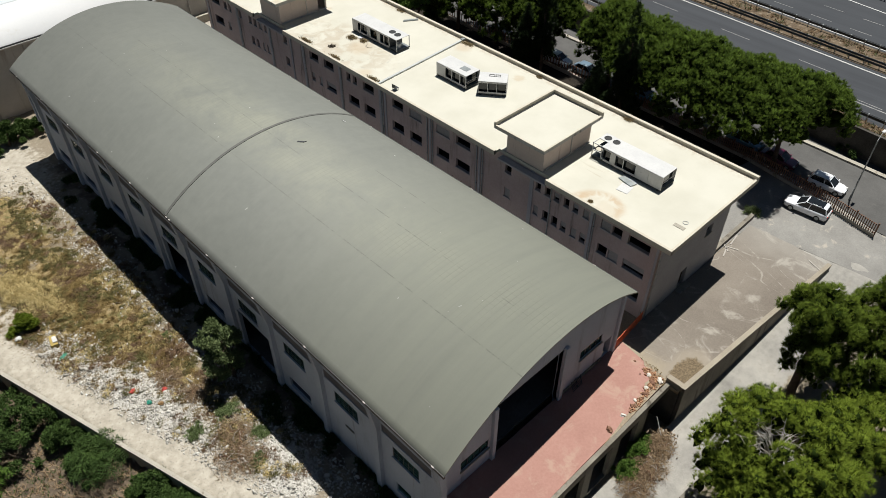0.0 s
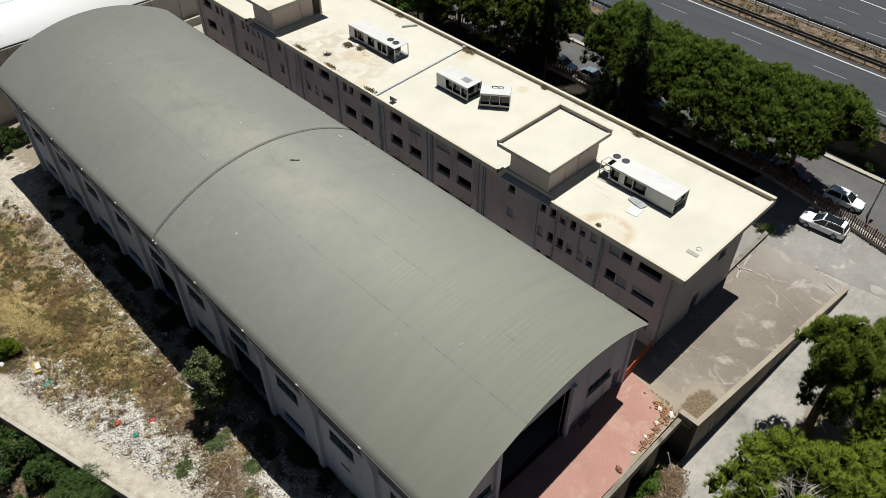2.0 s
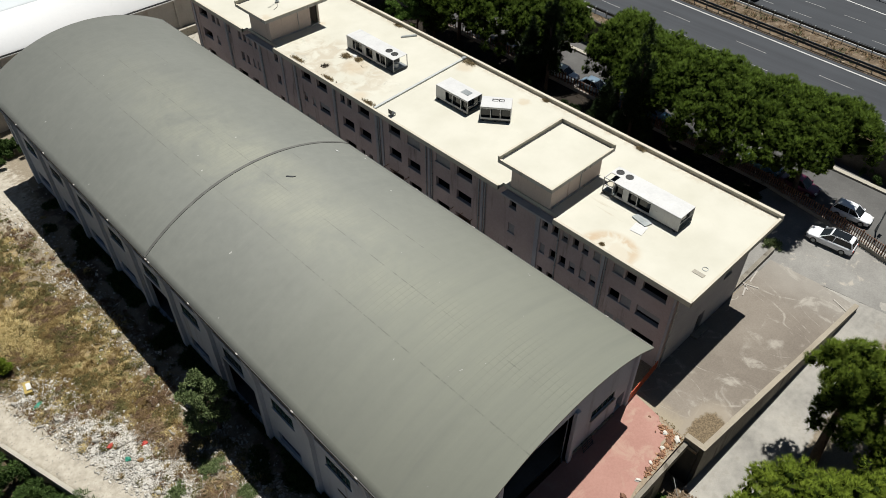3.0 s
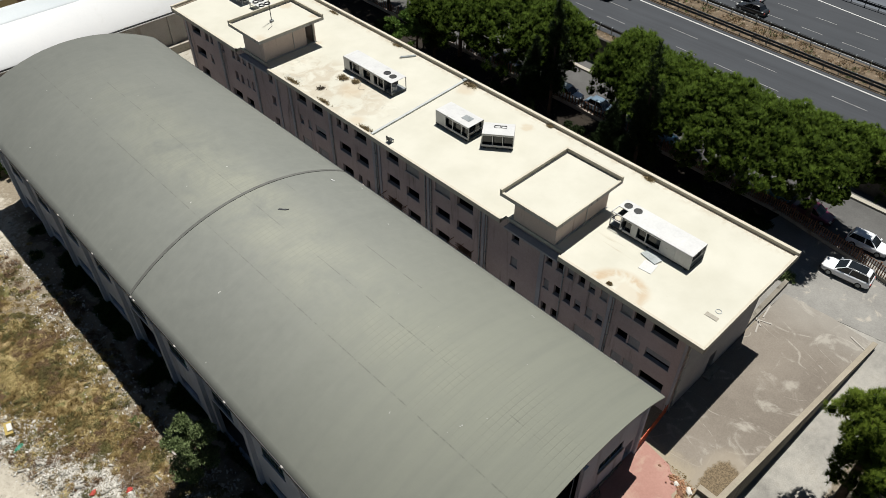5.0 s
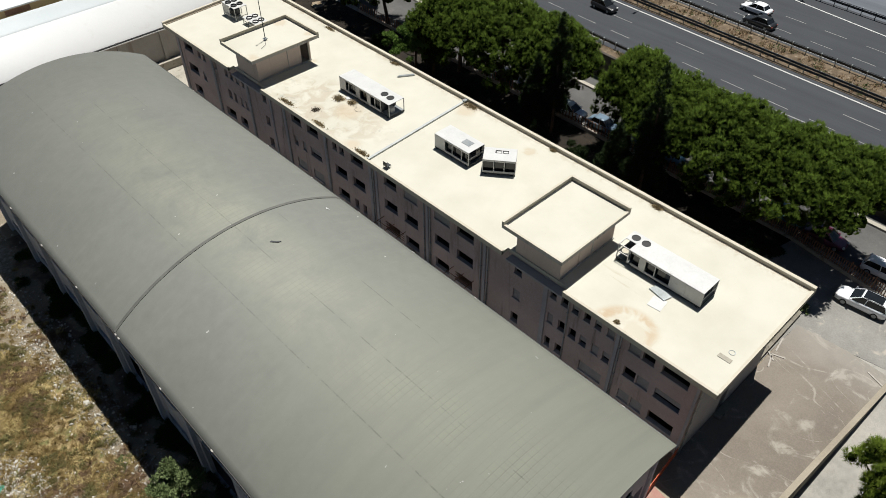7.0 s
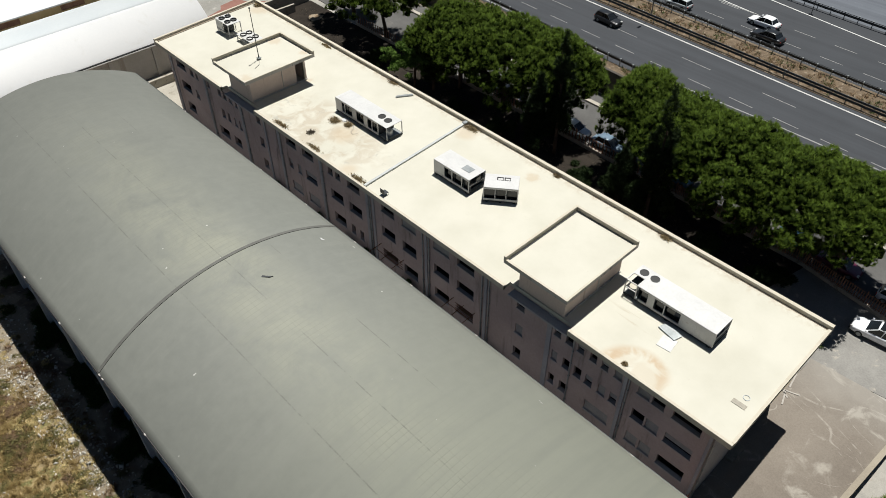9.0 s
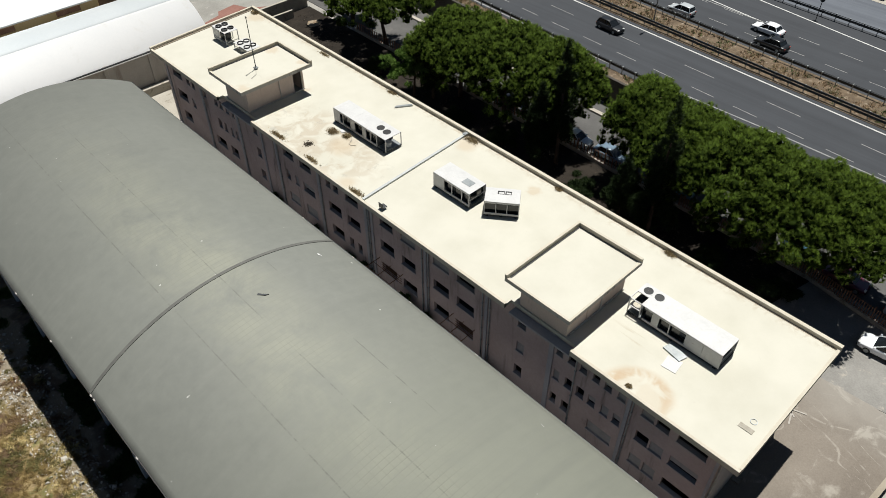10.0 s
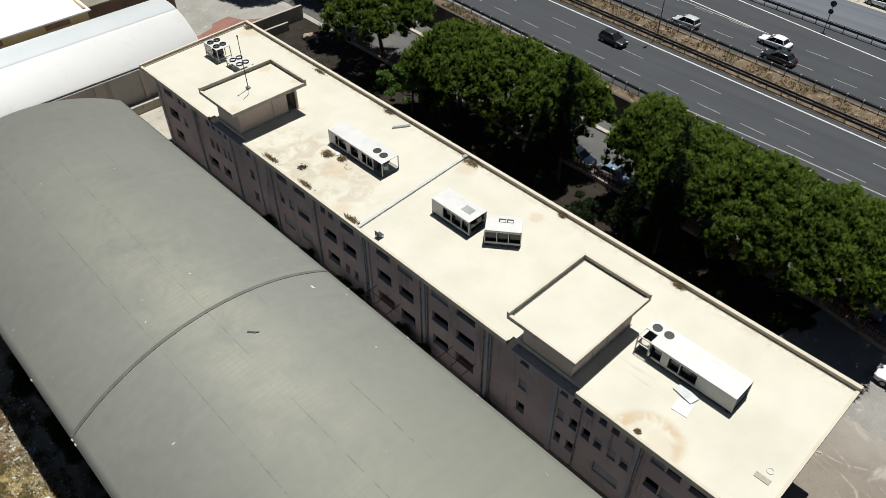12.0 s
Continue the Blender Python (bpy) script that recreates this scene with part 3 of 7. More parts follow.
def ground_sheet():
    far = [60, 120, 300, 900, 2600]
    xs = [-30.0 - d for d in far[::-1]] + list(np.arange(-30, 18.6, 0.5)) + [19.5, 22.45, 22.55, 26, 30, 33, 36, 38.5, 39.7, 39.8] + list(np.arange(41, 67, 1.5)) + [70, 74, 78, 80.5]
    xs += list(np.arange(82, 90, 0.25)) + list(np.arange(91, 140, 4)) + [140 + d for d in far]
    ys = [-25.0 - d for d in far[::-1]] + list(np.arange(-25, 8, 1.5)) + list(np.arange(8, 13.5, 0.25)) + [15, 17, 19, 20.45, 20.55, 22, 24] + list(np.arange(25, 105, 0.5)) + list(np.arange(106, 140, 4)) + [140 + d for d in far]
    nx, ny = len(xs), len(ys)
    v = [(x, y, ground_z(x, y)) for y in ys for x in xs]
    f = [(j * nx + i, j * nx + i + 1, (j + 1) * nx + i + 1, (j + 1) * nx + i) for j in range(ny - 1) for i in range(nx - 1)]
    me = many("ground", v, f, M_FIELD)
    cov = {"path": [], "grass": [], "rubble": [], "ramp": [], "humus_shade": []}
    for x, y, z in v:
        s = x - west_line(y)
        n = noise.noise(Vector((x, y, 0)) * 0.3)
        west = x < 19 and s > 0
        path = rub = gr = hum = 0.0
        if west:
            path = max(1.0 - max(0, s - 2.6) / 1.6, 0.75 * blob(x, y, 13, 90, 5, 12), 0.7 * blob(x, y, 3, 66, 2.5, 5), 0.5 * blob(x, y, 11, 60, 1.5, 3))
            rub = max(blob(x, y, 8.0 + 0.3 * (47 - y), 46.5, 2.6, 8.0), blob(x, y, 13, 32, 2.6, 4), 0.3 * blob(x, y, 17, 45, 2.0, 30))
            # the hall's shadow on the ground, painted in as dark cover
            hum = max(0.0, min(1.0, (x - 14.6 + 2.2 * n) / 1.4)) * (0.55 + 0.5 * noise.noise(Vector((x, y, 2)) * 0.55)) if 20 < y < 88 else 0.0
            gr = max(blob(x, y, 8.5, 62, 5.0, 11), 0.75 * blob(x, y, 8, 79, 5, 9), blob(x, y, 11.5, 50, 2.0, 6), 0.8 * blob(x, y, 10.8, 41, 2.0, 4)) * (1.1 - 0.8 * rub)
        elif s <= 0 and x < 15:
            gr, hum = 0.2, 1.0
        elif x < 17 or y < 0:
            gr = 0.4 + 0.3 * n
        rampv = 1.0 if (24 < x < 66 and y < wall_line(x) and y > 7.4 - 0.035 * (x - 36)) or (62 < x < 86 and -30 < y < 140) else 0.0
        for k, val in zip(("path", "grass", "rubble", "ramp", "humus_shade"), (path, gr, rub, rampv, hum)):
            cov[k].append(val)
    for k, vals in cov.items():
        me.attributes.new(k, "FLOAT", "POINT").data.foreach_set("value", vals)
    return tagged(part("ground", me, M_FIELD, smooth_faces=True), "uneven pale earth ground with dry grass and rubble", "ground", kind="structure")


ground_sheet()

# yard, terrace, roads
M_COPING = surface("beige_coping", (0.35, 0.305, 0.24), (0.46, 0.41, 0.325), 0.4, 6.0, 0.92, 0.3)
M_SANDY = surface("sandy_screed", (0.3, 0.24, 0.17), (0.48, 0.4, 0.3), 0.6, 5.0, 0.93, 0.4, stain=(0.26, 0.18, 0.11), stain_scale=1.2, stain_at=(0.5, 0.62))
structure("pavement", Shape().prism([(39.7, 12.3), (62.9, 10.9), (63.2, 14.6), (62.9, 19.2), (39.7, 19.6)], -1.3, -0.9), M_YARD,
          "grey-brown worn screed yard with pale tyre scuffs", "yard")
structure("apron", Shape().prism([(56.3, 19.45), (62.9, 19.2), (63.2, 14.6), (63.7, 10.9), (64.4, 5.0), (65.6, -12), (71.0, -12), (71.3, 9.5), (72.2, 18.5), (73.3, 25), (66, 26.5), (61, 24.5), (56.3, 25)], -1.3, [-0.955] * 3 + [-0.99, -1.0, -1.0] + [-0.955] * 7), surface("dusty_grey_tarmac", (0.25, 0.24, 0.225), (0.37, 0.36, 0.335), 0.35, 6.0, 0.92, 0.3, stain=(0.5, 0.46, 0.4), stain_scale=0.6, stain_at=(0.58, 0.7)), "dusty grey tarmac apron beside the block", "yard")
# sheet of soil that carries the pines' shade in its colour
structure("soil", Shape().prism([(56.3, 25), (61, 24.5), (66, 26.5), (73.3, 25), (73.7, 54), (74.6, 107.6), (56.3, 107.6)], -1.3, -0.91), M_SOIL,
          "dark bare soil with the shade of the pines painted in", "soil")
structure("wall_yard", Shape().prism([(39.3, 12.2), (62.6, 10.55), (62.65, 10.95), (39.75, 12.6)], [ramp_z(39) - 0.6, -1.2, -1.2, -5.6], [-0.3, -0.55, -0.55, -0.3]), M_CONC,
          "weathered concrete retaining wall beside the yard", "wall")
structure("wall_corner", wall_holes(Shape(), "x", 39.3, 39.7, 12.62, 13.92, -6.4, -0.3, [(12.62, 13.92, -6.4, -1.0)]), M_CONC, "concrete corner above a dark opening", "wall")
structure("yard_corner", Shape().box(39.22, 39.72, 12.64, 15.8, -1.28, -0.915), M_SANDY, "sandy concrete edge between yard and terrace", "yard")
structure("wall_coping", Shape().prism([(39.27, 12.17), (62.65, 10.52), (62.7, 10.93), (39.76, 12.58), (39.76, 13.95), (39.27, 13.95)], [-0.34, -0.6, -0.6, -0.34, -0.32, -0.32], [-0.25, -0.5, -0.5, -0.25, -0.23, -0.23]), M_COPING, "beige concrete coping on the yard wall", "coping")
structure("wall_terrace", wall_holes(Shape(), "y", 13.45, 13.8, 17.6, 39.3, -6.6, -0.72, [(x, x + 2.5, -5.9, -1.7) for x in (18.6, 22.1, 25.6, 29.1, 32.6)] + [(36.4, 39.3, -6.6, -1.5)]), M_CONC,
          "concrete terrace wall with open bays below", "wall")
structure("terrace", Shape().prism([(17.6, 13.8), (39.45, 13.95), (39.7, 15.6), (40.3, 19.25), (17.6, 19.25)], -1.15, -0.85), M_REDFLOOR, "faded red screed terrace in front of the hall", "terrace")
structure("terrace_border", Shape().prism([(30, 13.8), (39.45, 13.95), (39.7, 15.4), (39.95, 16.6), (39.5, 16.2), (39.2, 15.4), (38.6, 15.0), (37.9, 15.05), (37.3, 14.6), (36.2, 14.55), (35.1, 14.2), (34, 14.25), (32.5, 14.0)], -0.86, -0.835), M_SANDY, "broken sandy border of the terrace", "paving")
# added walls in a near-black that stands in for the recess's shade
structure("wall_recess", Shape().box(39.5, 39.68, 12.64, 19.2, -6.6, -1.31).box(22.7, 39.49, 15.6, 15.8, -6.6, -1.31), M_DARKCONC, "concrete walls added in the recess under the terrace, painted shade-dark", "wall")
structure("wall_ramp", Shape().prism([(33.6, 7.55), (51.5, 6.2), (62.0, 5.0), (62.05, 5.3), (51.5, 6.55), (33.6, 7.95)], [-6.6, -4, -2.4, -2.4, -4, -6.6], [ramp_z(34) + 0.75, ramp_z(51) + 0.75, ramp_z(62) + 0.7, ramp_z(62) + 0.7, ramp_z(51) + 0.75, ramp_z(34) + 0.75]), M_CONC,
          "low concrete wall along the sloping drive", "wall")
structure("wall_field", Shape().prism([(west_line(100) - 0.15, 100), (west_line(6) - 0.15, 6), (west_line(6) + 0.2, 6), (west_line(100) + 0.2, 100)], -8.2, -5.55), M_PALECONC,
          "pale concrete boundary wall round the waste ground", "wall")
structure("service_road", Shape().prism([(70.9, -60), (71.4, 9.6), (73.4, 17), (74.4, 25), (74.8, 40), (75.4, 96), (76.6, 150), (87.5, 150), (84.6, 45), (83.2, -60)], -1.3, -0.93), surface("worn_asphalt", (0.105, 0.103, 0.1), (0.16, 0.157, 0.152), 0.3, 8.0, 0.88, 0.25, stain=(0.2, 0.19, 0.18), stain_scale=0.4, stain_at=(0.58, 0.75)), "grey asphalt service road beside the trees", "road")
structure("kerb", Shape().prism([(80.3, -20), (80.9, -20), (82.7, 60), (84.4, 110), (83.8, 110), (82.1, 60)], -1.1, -0.72), M_PALECONC, "pale concrete kerb of the service road", "kerb")
U = 0.053


def hx(u, y):
    return u + U * (y - 45)


def strip(sh, u0, u1, y0, y1, z0, z1):
    return sh.prism([(hx(u0, y0), y0), (hx(u1, y0), y0), (hx(u1, y1), y1), (hx(u0, y1), y1)], z0, z1)


structure("highway", strip(Shape(), 86.7, 99.3, -80, 260, 1.9, 2.3), M_ASPHALT, "dark grey asphalt carriageway with three lanes", "road")
structure("highway", strip(Shape(), 104.9, 121.4, -80, 260, 1.9, 2.3), M_ASPHALT, "dark grey asphalt carriageway beyond the median", "road")
structure("slip_road", strip(Shape(), 121.4, 131.4, -80, 260, 1.9, 2.3), asphalt_material("dusty_asphalt", 2.3), "pale dusty asphalt slip road beyond the guard rail", "road")
structure("verge", strip(Shape(), 131.4, 150, -80, 260, 1.9, 2.32), M_PALECONC, "pale sandy verge beyond the slip road", "verge")
structure("verge", strip(Shape(), 99.3, 104.9, -80, 260, 1.9, 2.36), M_MEDIAN, "dry brown grass median with pale stones", "verge")
structure("verge", strip(Shape(), 84.9, 86.7, -80, 260, -1.3, 2.34), M_MEDIAN, "dry brown verge beside the highway", "verge")
# the west face's shade is put into this dark concrete
structure("wall_highway", strip(Shape(), 84.5, 84.9, -80, 260, -1.4, 2.5), M_DARKCONC, "stained concrete retaining wall below the highway, shade painted into its colour", "wall")
M_WORNLINE = surface("worn_road_paint", (0.22, 0.22, 0.22), (0.42, 0.42, 0.41), 1.2, 9.0, 0.8, 0.05)
lines = thing("road_marking", "white painted lane lines on the asphalt", "road marking", kind="structure")
for u, w in ((98.45, 0.24), (105.6, 0.2)):
    part("edge_line", strip(Shape(), u - w / 2, u + w / 2, -60, 240, 2.302, 2.306), M_LINE, lines)
for u, y0, step, length in ((90.75, 29.4, 5.85, 3.2), (94.65, 37.6, 11.7, 4.4), (108.4, 38.2, 5.85, 3.1), (112.7, 38.2, 5.85, 3.1)):
    for k in range(-8, 24 if step < 10 else 10):
        y = y0 + step * k
        if 0 < y < 150:
            part("dash", strip(Shape(), u - 0.055, u + 0.055, y, y + length, 2.302, 2.306), M_WORNLINE, lines)
def painted(name, pts, w, m):
    """A painted line along a bent course."""
    sh = Shape()
    for (xa, ya), (xb, yb) in zip(pts, pts[1:]):
        sh.prism([(xa - w / 2, ya), (xa + w / 2, ya), (xb + w / 2, yb), (xb - w / 2, yb)], 2.302, 2.306)
    part(name, sh, m, lines)


painted("edge_line", [(86.0, -30), (88.6, 10), (89.03, 27), (89.09, 37), (88.83, 48), (88.5, 62), (89.3, 82), (90.8, 110), (97, 230)], 0.2, M_WORNLINE)
painted("edge_line", [(113.0, 5), (117.33, 38.67), (120.46, 61.49), (121.7, 72), (127, 150)], 0.24, M_LINE)
painted("gore_line", [(113.45, 52.8), (114.4, 67.45), (115.6, 92)], 0.18, M_WORNLINE)
painted("gore_line", [(113.5, 52.8), (115.29, 66.57), (118.3, 92)], 0.22, M_LINE)


def guard_rail(u, side, y0, y1, label, step=2.0, double=False):
    g = thing("guard_rail", label, "guard rail", "guard rails along the highway")
    for z, h in ((0.55, 0.3), (0.95, 0.06)) if not double else ((0.45, 0.28), (0.85, 0.28)):
        part("beam", strip(Shape(), u - 0.04, u + 0.06, y0, y1, 2.3 + z, 2.3 + z + h), M_DARKSTEEL, g)
    post = None
    y = y0
    while y < y1:
        x = hx(u, y) + 0.14 * side
        if post is None:
            post = Shape().box(-0.05, 0.05, -0.05, 0.05, 0, 1.05).box(-0.16, 0.16, -0.06, 0.06, 0.98, 1.06).mesh("post")
        part("post", post, M_STEEL, g).location = (x, y, 2.3)
        y += step
    return g


guard_rail(86.85, -1, 14, 110, "dark steel guard rail at the road's edge")
guard_rail(99.75, 1, 14, 110, "galvanised guard rail of the near carriageway", double=True)
guard_rail(104.5, -1, 14, 110, "dark steel guard rail of the far carriageway")
guard_rail(120.9, 1, 20, 110, "dark steel guard rail along the slip road")


# ---- hall with the barrel roof ----
X0, X1, APEX, EAVE = 17.1, 39.1, 9.9, 5.95
XC, HALF = 28.75, 11.65
RAD = (HALF ** 2 + (APEX - EAVE) ** 2) / (2 * (APEX - EAVE))


def arc_z(x):
    return APEX - RAD + math.sqrt(RAD ** 2 - (x - XC) ** 2)


hall = thing("industrial_hall", "long grey hall with a dark membrane barrel roof", "hall")
BAYS = [18.67 + 7.03 * k for k in range(11)]
YS, YN = 18.0, 91.25


def arch(x0, x1, y0, y1, lift, thick, n=48, skew=0.0):
    sh = Shape()
    v, f = [], []
    for i in range(n + 1):
        x = x0 + (x1 - x0) * i / n
        z = arc_z(min(max(x, X0), X1)) + lift
        s = skew * (x - XC)
        v += [(x, y0 + s, z), (x, y1, z), (x, y1, z - thick), (x, y0 + s, z - thick)]
    for i in range(n):
        a, b = 4 * i, 4 * i + 4
        f += [(a, a + 1, b + 1, b), (a + 3, b + 3, b + 2, a + 2), (a, b, b + 3, a + 3), (a + 1, a + 2, b + 2, b + 1)]
    f += [(0, 3, 2, 1), (4 * n, 4 * n + 1, 4 * n + 2, 4 * n + 3)]
    return sh.add(v, f)


part("roof", arch(X0, X1, YS - 0.05, YN, 0.0, 0.16, skew=0.028), M_MEMBRANE, hall, "dark grey-green bitumen membrane", True)
part("roof_joint", arch(X0, X1, 53.93, 54.22, 0.05, 0.1), surface("joint_strip", (0.12, 0.12, 0.11), (0.175, 0.177, 0.16), 0.8, 6.0, 0.8, 0.2), hall, "dark raised expansion joint across the roof")
part("eave_trim", Shape().box(X0 - 0.07, X0 + 0.06, YS - 0.4, YN, EAVE - 0.28, EAVE - 0.02), M_BLACK, hall, "dark metal drip edge")
part("eave_trim", Shape().box(X1 - 0.06, X1 + 0.06, YS + 0.3, YN, arc_z(X1) - 0.2, arc_z(X1) - 0.03), M_DARKSTEEL, hall, "dark metal drip edge")
spout = Shape().box(-0.06, 0.06, -0.13, 0.13, -0.04, 0.04, 0.015).mesh("spout")
for y in BAYS + [53.3]:
    part("spout", spout, M_SHUTTER, hall, "small pale gutter box").location = (X0 - 0.05, y, EAVE - 0.04)
for y in (22.5, 36.7, 44, 51.2, 58.3, 65.6, 80):
    part("spout", spout, M_WHITE, hall, "small white gutter box").location = (X1 - 0.02, y, arc_z(X1) - 0.02)
holes, lower = [], [(22.2, 23.9, -4.9, -3.6)]
for k, y in enumerate(BAYS[:-1]):
    holes += [(y + 2.5, y + 5.4, -0.15, 1.2), (y + 0.45, y + 6.6, 1.95, 2.95)]
for k, y in enumerate(BAYS[:-1]):
    if k in (3, 5):
        holes.append((y + 0.9, y + 6.2, -6.0, -0.9))
    elif k in (2, 4, 6, 7, 8, 9):
        holes.append((y + 2.5, y + 5.6, -5.0, -3.7))
holes += lower
part("wall", wall_holes(Shape(), "x", 18.0, 18.35, BAYS[0] + 0.1, YN - 0.4, -6.8, 5.75, holes), M_HALL, hall)
part("wall", wall_holes(Shape(), "x", 38.4, 38.75, 19.5, YN - 0.7, -1.1, 6.6, []), M_HALL, hall)
inside = Shape()
inside.box(18.36, 38.39, 19.8, YN - 0.8, -1.05, -0.84)
part("hall_floor", inside, M_SLAB, hall, "dusty concrete floor inside the hall")
part("cellar_floor", Shape().box(18.36, 22.4, 18.8, YN - 0.8, -6.5, -5.9), M_SLAB, hall)
# cellar backing painted near-black for the unlit space behind
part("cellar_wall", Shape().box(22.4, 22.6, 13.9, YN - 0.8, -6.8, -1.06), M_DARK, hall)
PX = Shape()
pil = [(18.05, -6.6), (17.62, -6.6), (17.66, 2.2), (17.25, 4.9), (17.25, 5.72), (18.05, 5.72)]
PX.add([(x, -0.3, z) for x, z in pil] + [(x, 0.3, z) for x, z in pil], [tuple(range(6)), tuple(range(11, 5, -1))] + [(i, (i + 1) % 6, 6 + (i + 1) % 6, 6 + i) for i in range(6)])
pil_mesh = PX.mesh("pilaster")
for y in BAYS:
    part("pilaster", pil_mesh, M_HALL, hall).location = (0, y, 0)
for y in BAYS[:-1]:
    w = part("window", Shape().box(18.05, 18.09, y + 2.5, y + 5.4, -0.15, 1.2), M_TEAL, hall, "teal tinted window strip")
    fr = Shape().box(18.02, 18.12, y + 2.5, y + 5.4, -0.15, -0.09).box(18.02, 18.12, y + 2.5, y + 5.4, 1.14, 1.2).box(18.02, 18.12, y + 2.5, y + 5.4, 0.5, 0.54)
    for q in range(6):
        fr.box(18.02, 18.12, y + 2.5 + q * 0.568, y + 2.56 + q * 0.568, -0.09, 1.14)
    part("window_frame", fr, M_DARKSTEEL, w)
    part("sill", Shape().box(17.9, 18.0, y + 2.4, y + 5.5, -0.24, -0.16, 0.015), M_HALL, w)
    # dark grey plaster strip set back in the wall, no glass
    part("recess_band", Shape().box(18.06, 18.1, y + 0.45, y + 6.6, 1.95, 2.95), M_BAND, hall, "dark grey recessed band")
part("window", Shape().box(18.14, 18.18, 22.2, 23.9, -4.9, -3.6), M_TEAL, hall, "teal tinted window")
for k, y in enumerate(BAYS[:-1]):
    if k in (2, 4, 6, 7, 8, 9):
        part("window", Shape().box(18.2, 18.24, y + 2.5, y + 5.6, -5.0, -3.7), M_GLASS, hall, "dark broken window")
part("slot", Shape().box(17.97, 17.995, 29.0, 30.1, -2.6, -2.35), M_BLACK, hall, "dark slanted slot in the wall")


def gable(y0, y1, x0, x1, holes=()):
    """The end wall under the arch: a pierced wall with an arched head."""
    sh = wall_holes(Shape(), "y", y0, y1, x0, x1, -1.3, 5.4, holes)
    n = 30
    xs = [x0 + (x1 - x0) * i / n for i in range(n + 1)]
    rim = [(x, min(arc_z(x), APEX) - 0.15) for x in xs]
    poly = [(x0, 5.4)] + rim + [(x1, 5.4)]
    m = len(poly)
    return sh.add([(x, y0, z) for x, z in poly] + [(x, y1, z) for x, z in poly], [tuple(range(m)), tuple(range(2 * m - 1, m - 1, -1))] + [(i, (i + 1) % m, m + (i + 1) % m, m + i) for i in range(m)])


part("end_wall", gable(19.2, 19.5, 17.7, 38.75, [(23.8, 31.3, -1.3, 5.4), (20.3, 23.2, 0.9, 2.0), (33.9, 36.8, 1.9, 2.9), (37.4, 38.4, -0.85, 1.3)]), M_HALL, hall)
part("end_wall", gable(YN - 0.7, YN - 0.4, 17.7, 38.75), M_HALL, hall)
part("cellar_front", Shape().box(17.7, 22.5, 18.6, 18.8, -6.6, -1.2), M_HALL, hall)
for x0, x1, z0, z1 in ((20.3, 23.2, 0.9, 2.0), (33.9, 36.8, 1.9, 2.9)):
    w = part("window", Shape().box(x0, x1, 19.32, 19.36, z0, z1), M_TEAL, hall, "teal tinted window strip")
    fr = Shape().box(x0, x1, 19.26, 19.42, z0, z0 + 0.06).box(x0, x1, 19.26, 19.42, z1 - 0.06, z1)
    for q in range(5):
        fr.box(x0 + q * (x1 - x0 - 0.06) / 4, x0 + q * (x1 - x0 - 0.06) / 4 + 0.06, 19.26, 19.42, z0 + 0.06, z1 - 0.06)
    part("window_frame", fr, M_DARKSTEEL, w)
    part("sill", Shape().box(x0 - 0.1, x1 + 0.1, 19.05, 19.24, z0 - 0.12, z0 - 0.01, 0.02), M_PALECONC, w)
part("plinth", Shape().box(31.3, 37.3, 19.08, 19.22, -0.86, -0.55), M_CONC, hall)
part("jamb", Shape().box(31.3, 31.75, 18.9, 19.6, -0.86, 5.6, 0.03), M_HALL, hall)
part("jamb", Shape().box(23.4, 23.8, 18.9, 19.6, -0.86, 5.6, 0.03), M_HALL, hall)
part("corner_post", Shape().box(17.62, 18.2, 18.4, 19.2, -6.6, 5.7, 0.04), M_HALL, hall)
part("corner_post", Shape().box(38.7, 39.05, 18.95, 19.6, -1.0, 6.55, 0.04), M_HALL, hall)


# ---- long three-storey building ----
FX = 43.7
block = thing("office_building", "long pinkish three-storey block with empty windows", "building")
TOP, MID, LOW = (6.5, 7.45), (3.62, 4.7), (0.75, 1.85)
O, S, H = "open", "shut", "half"
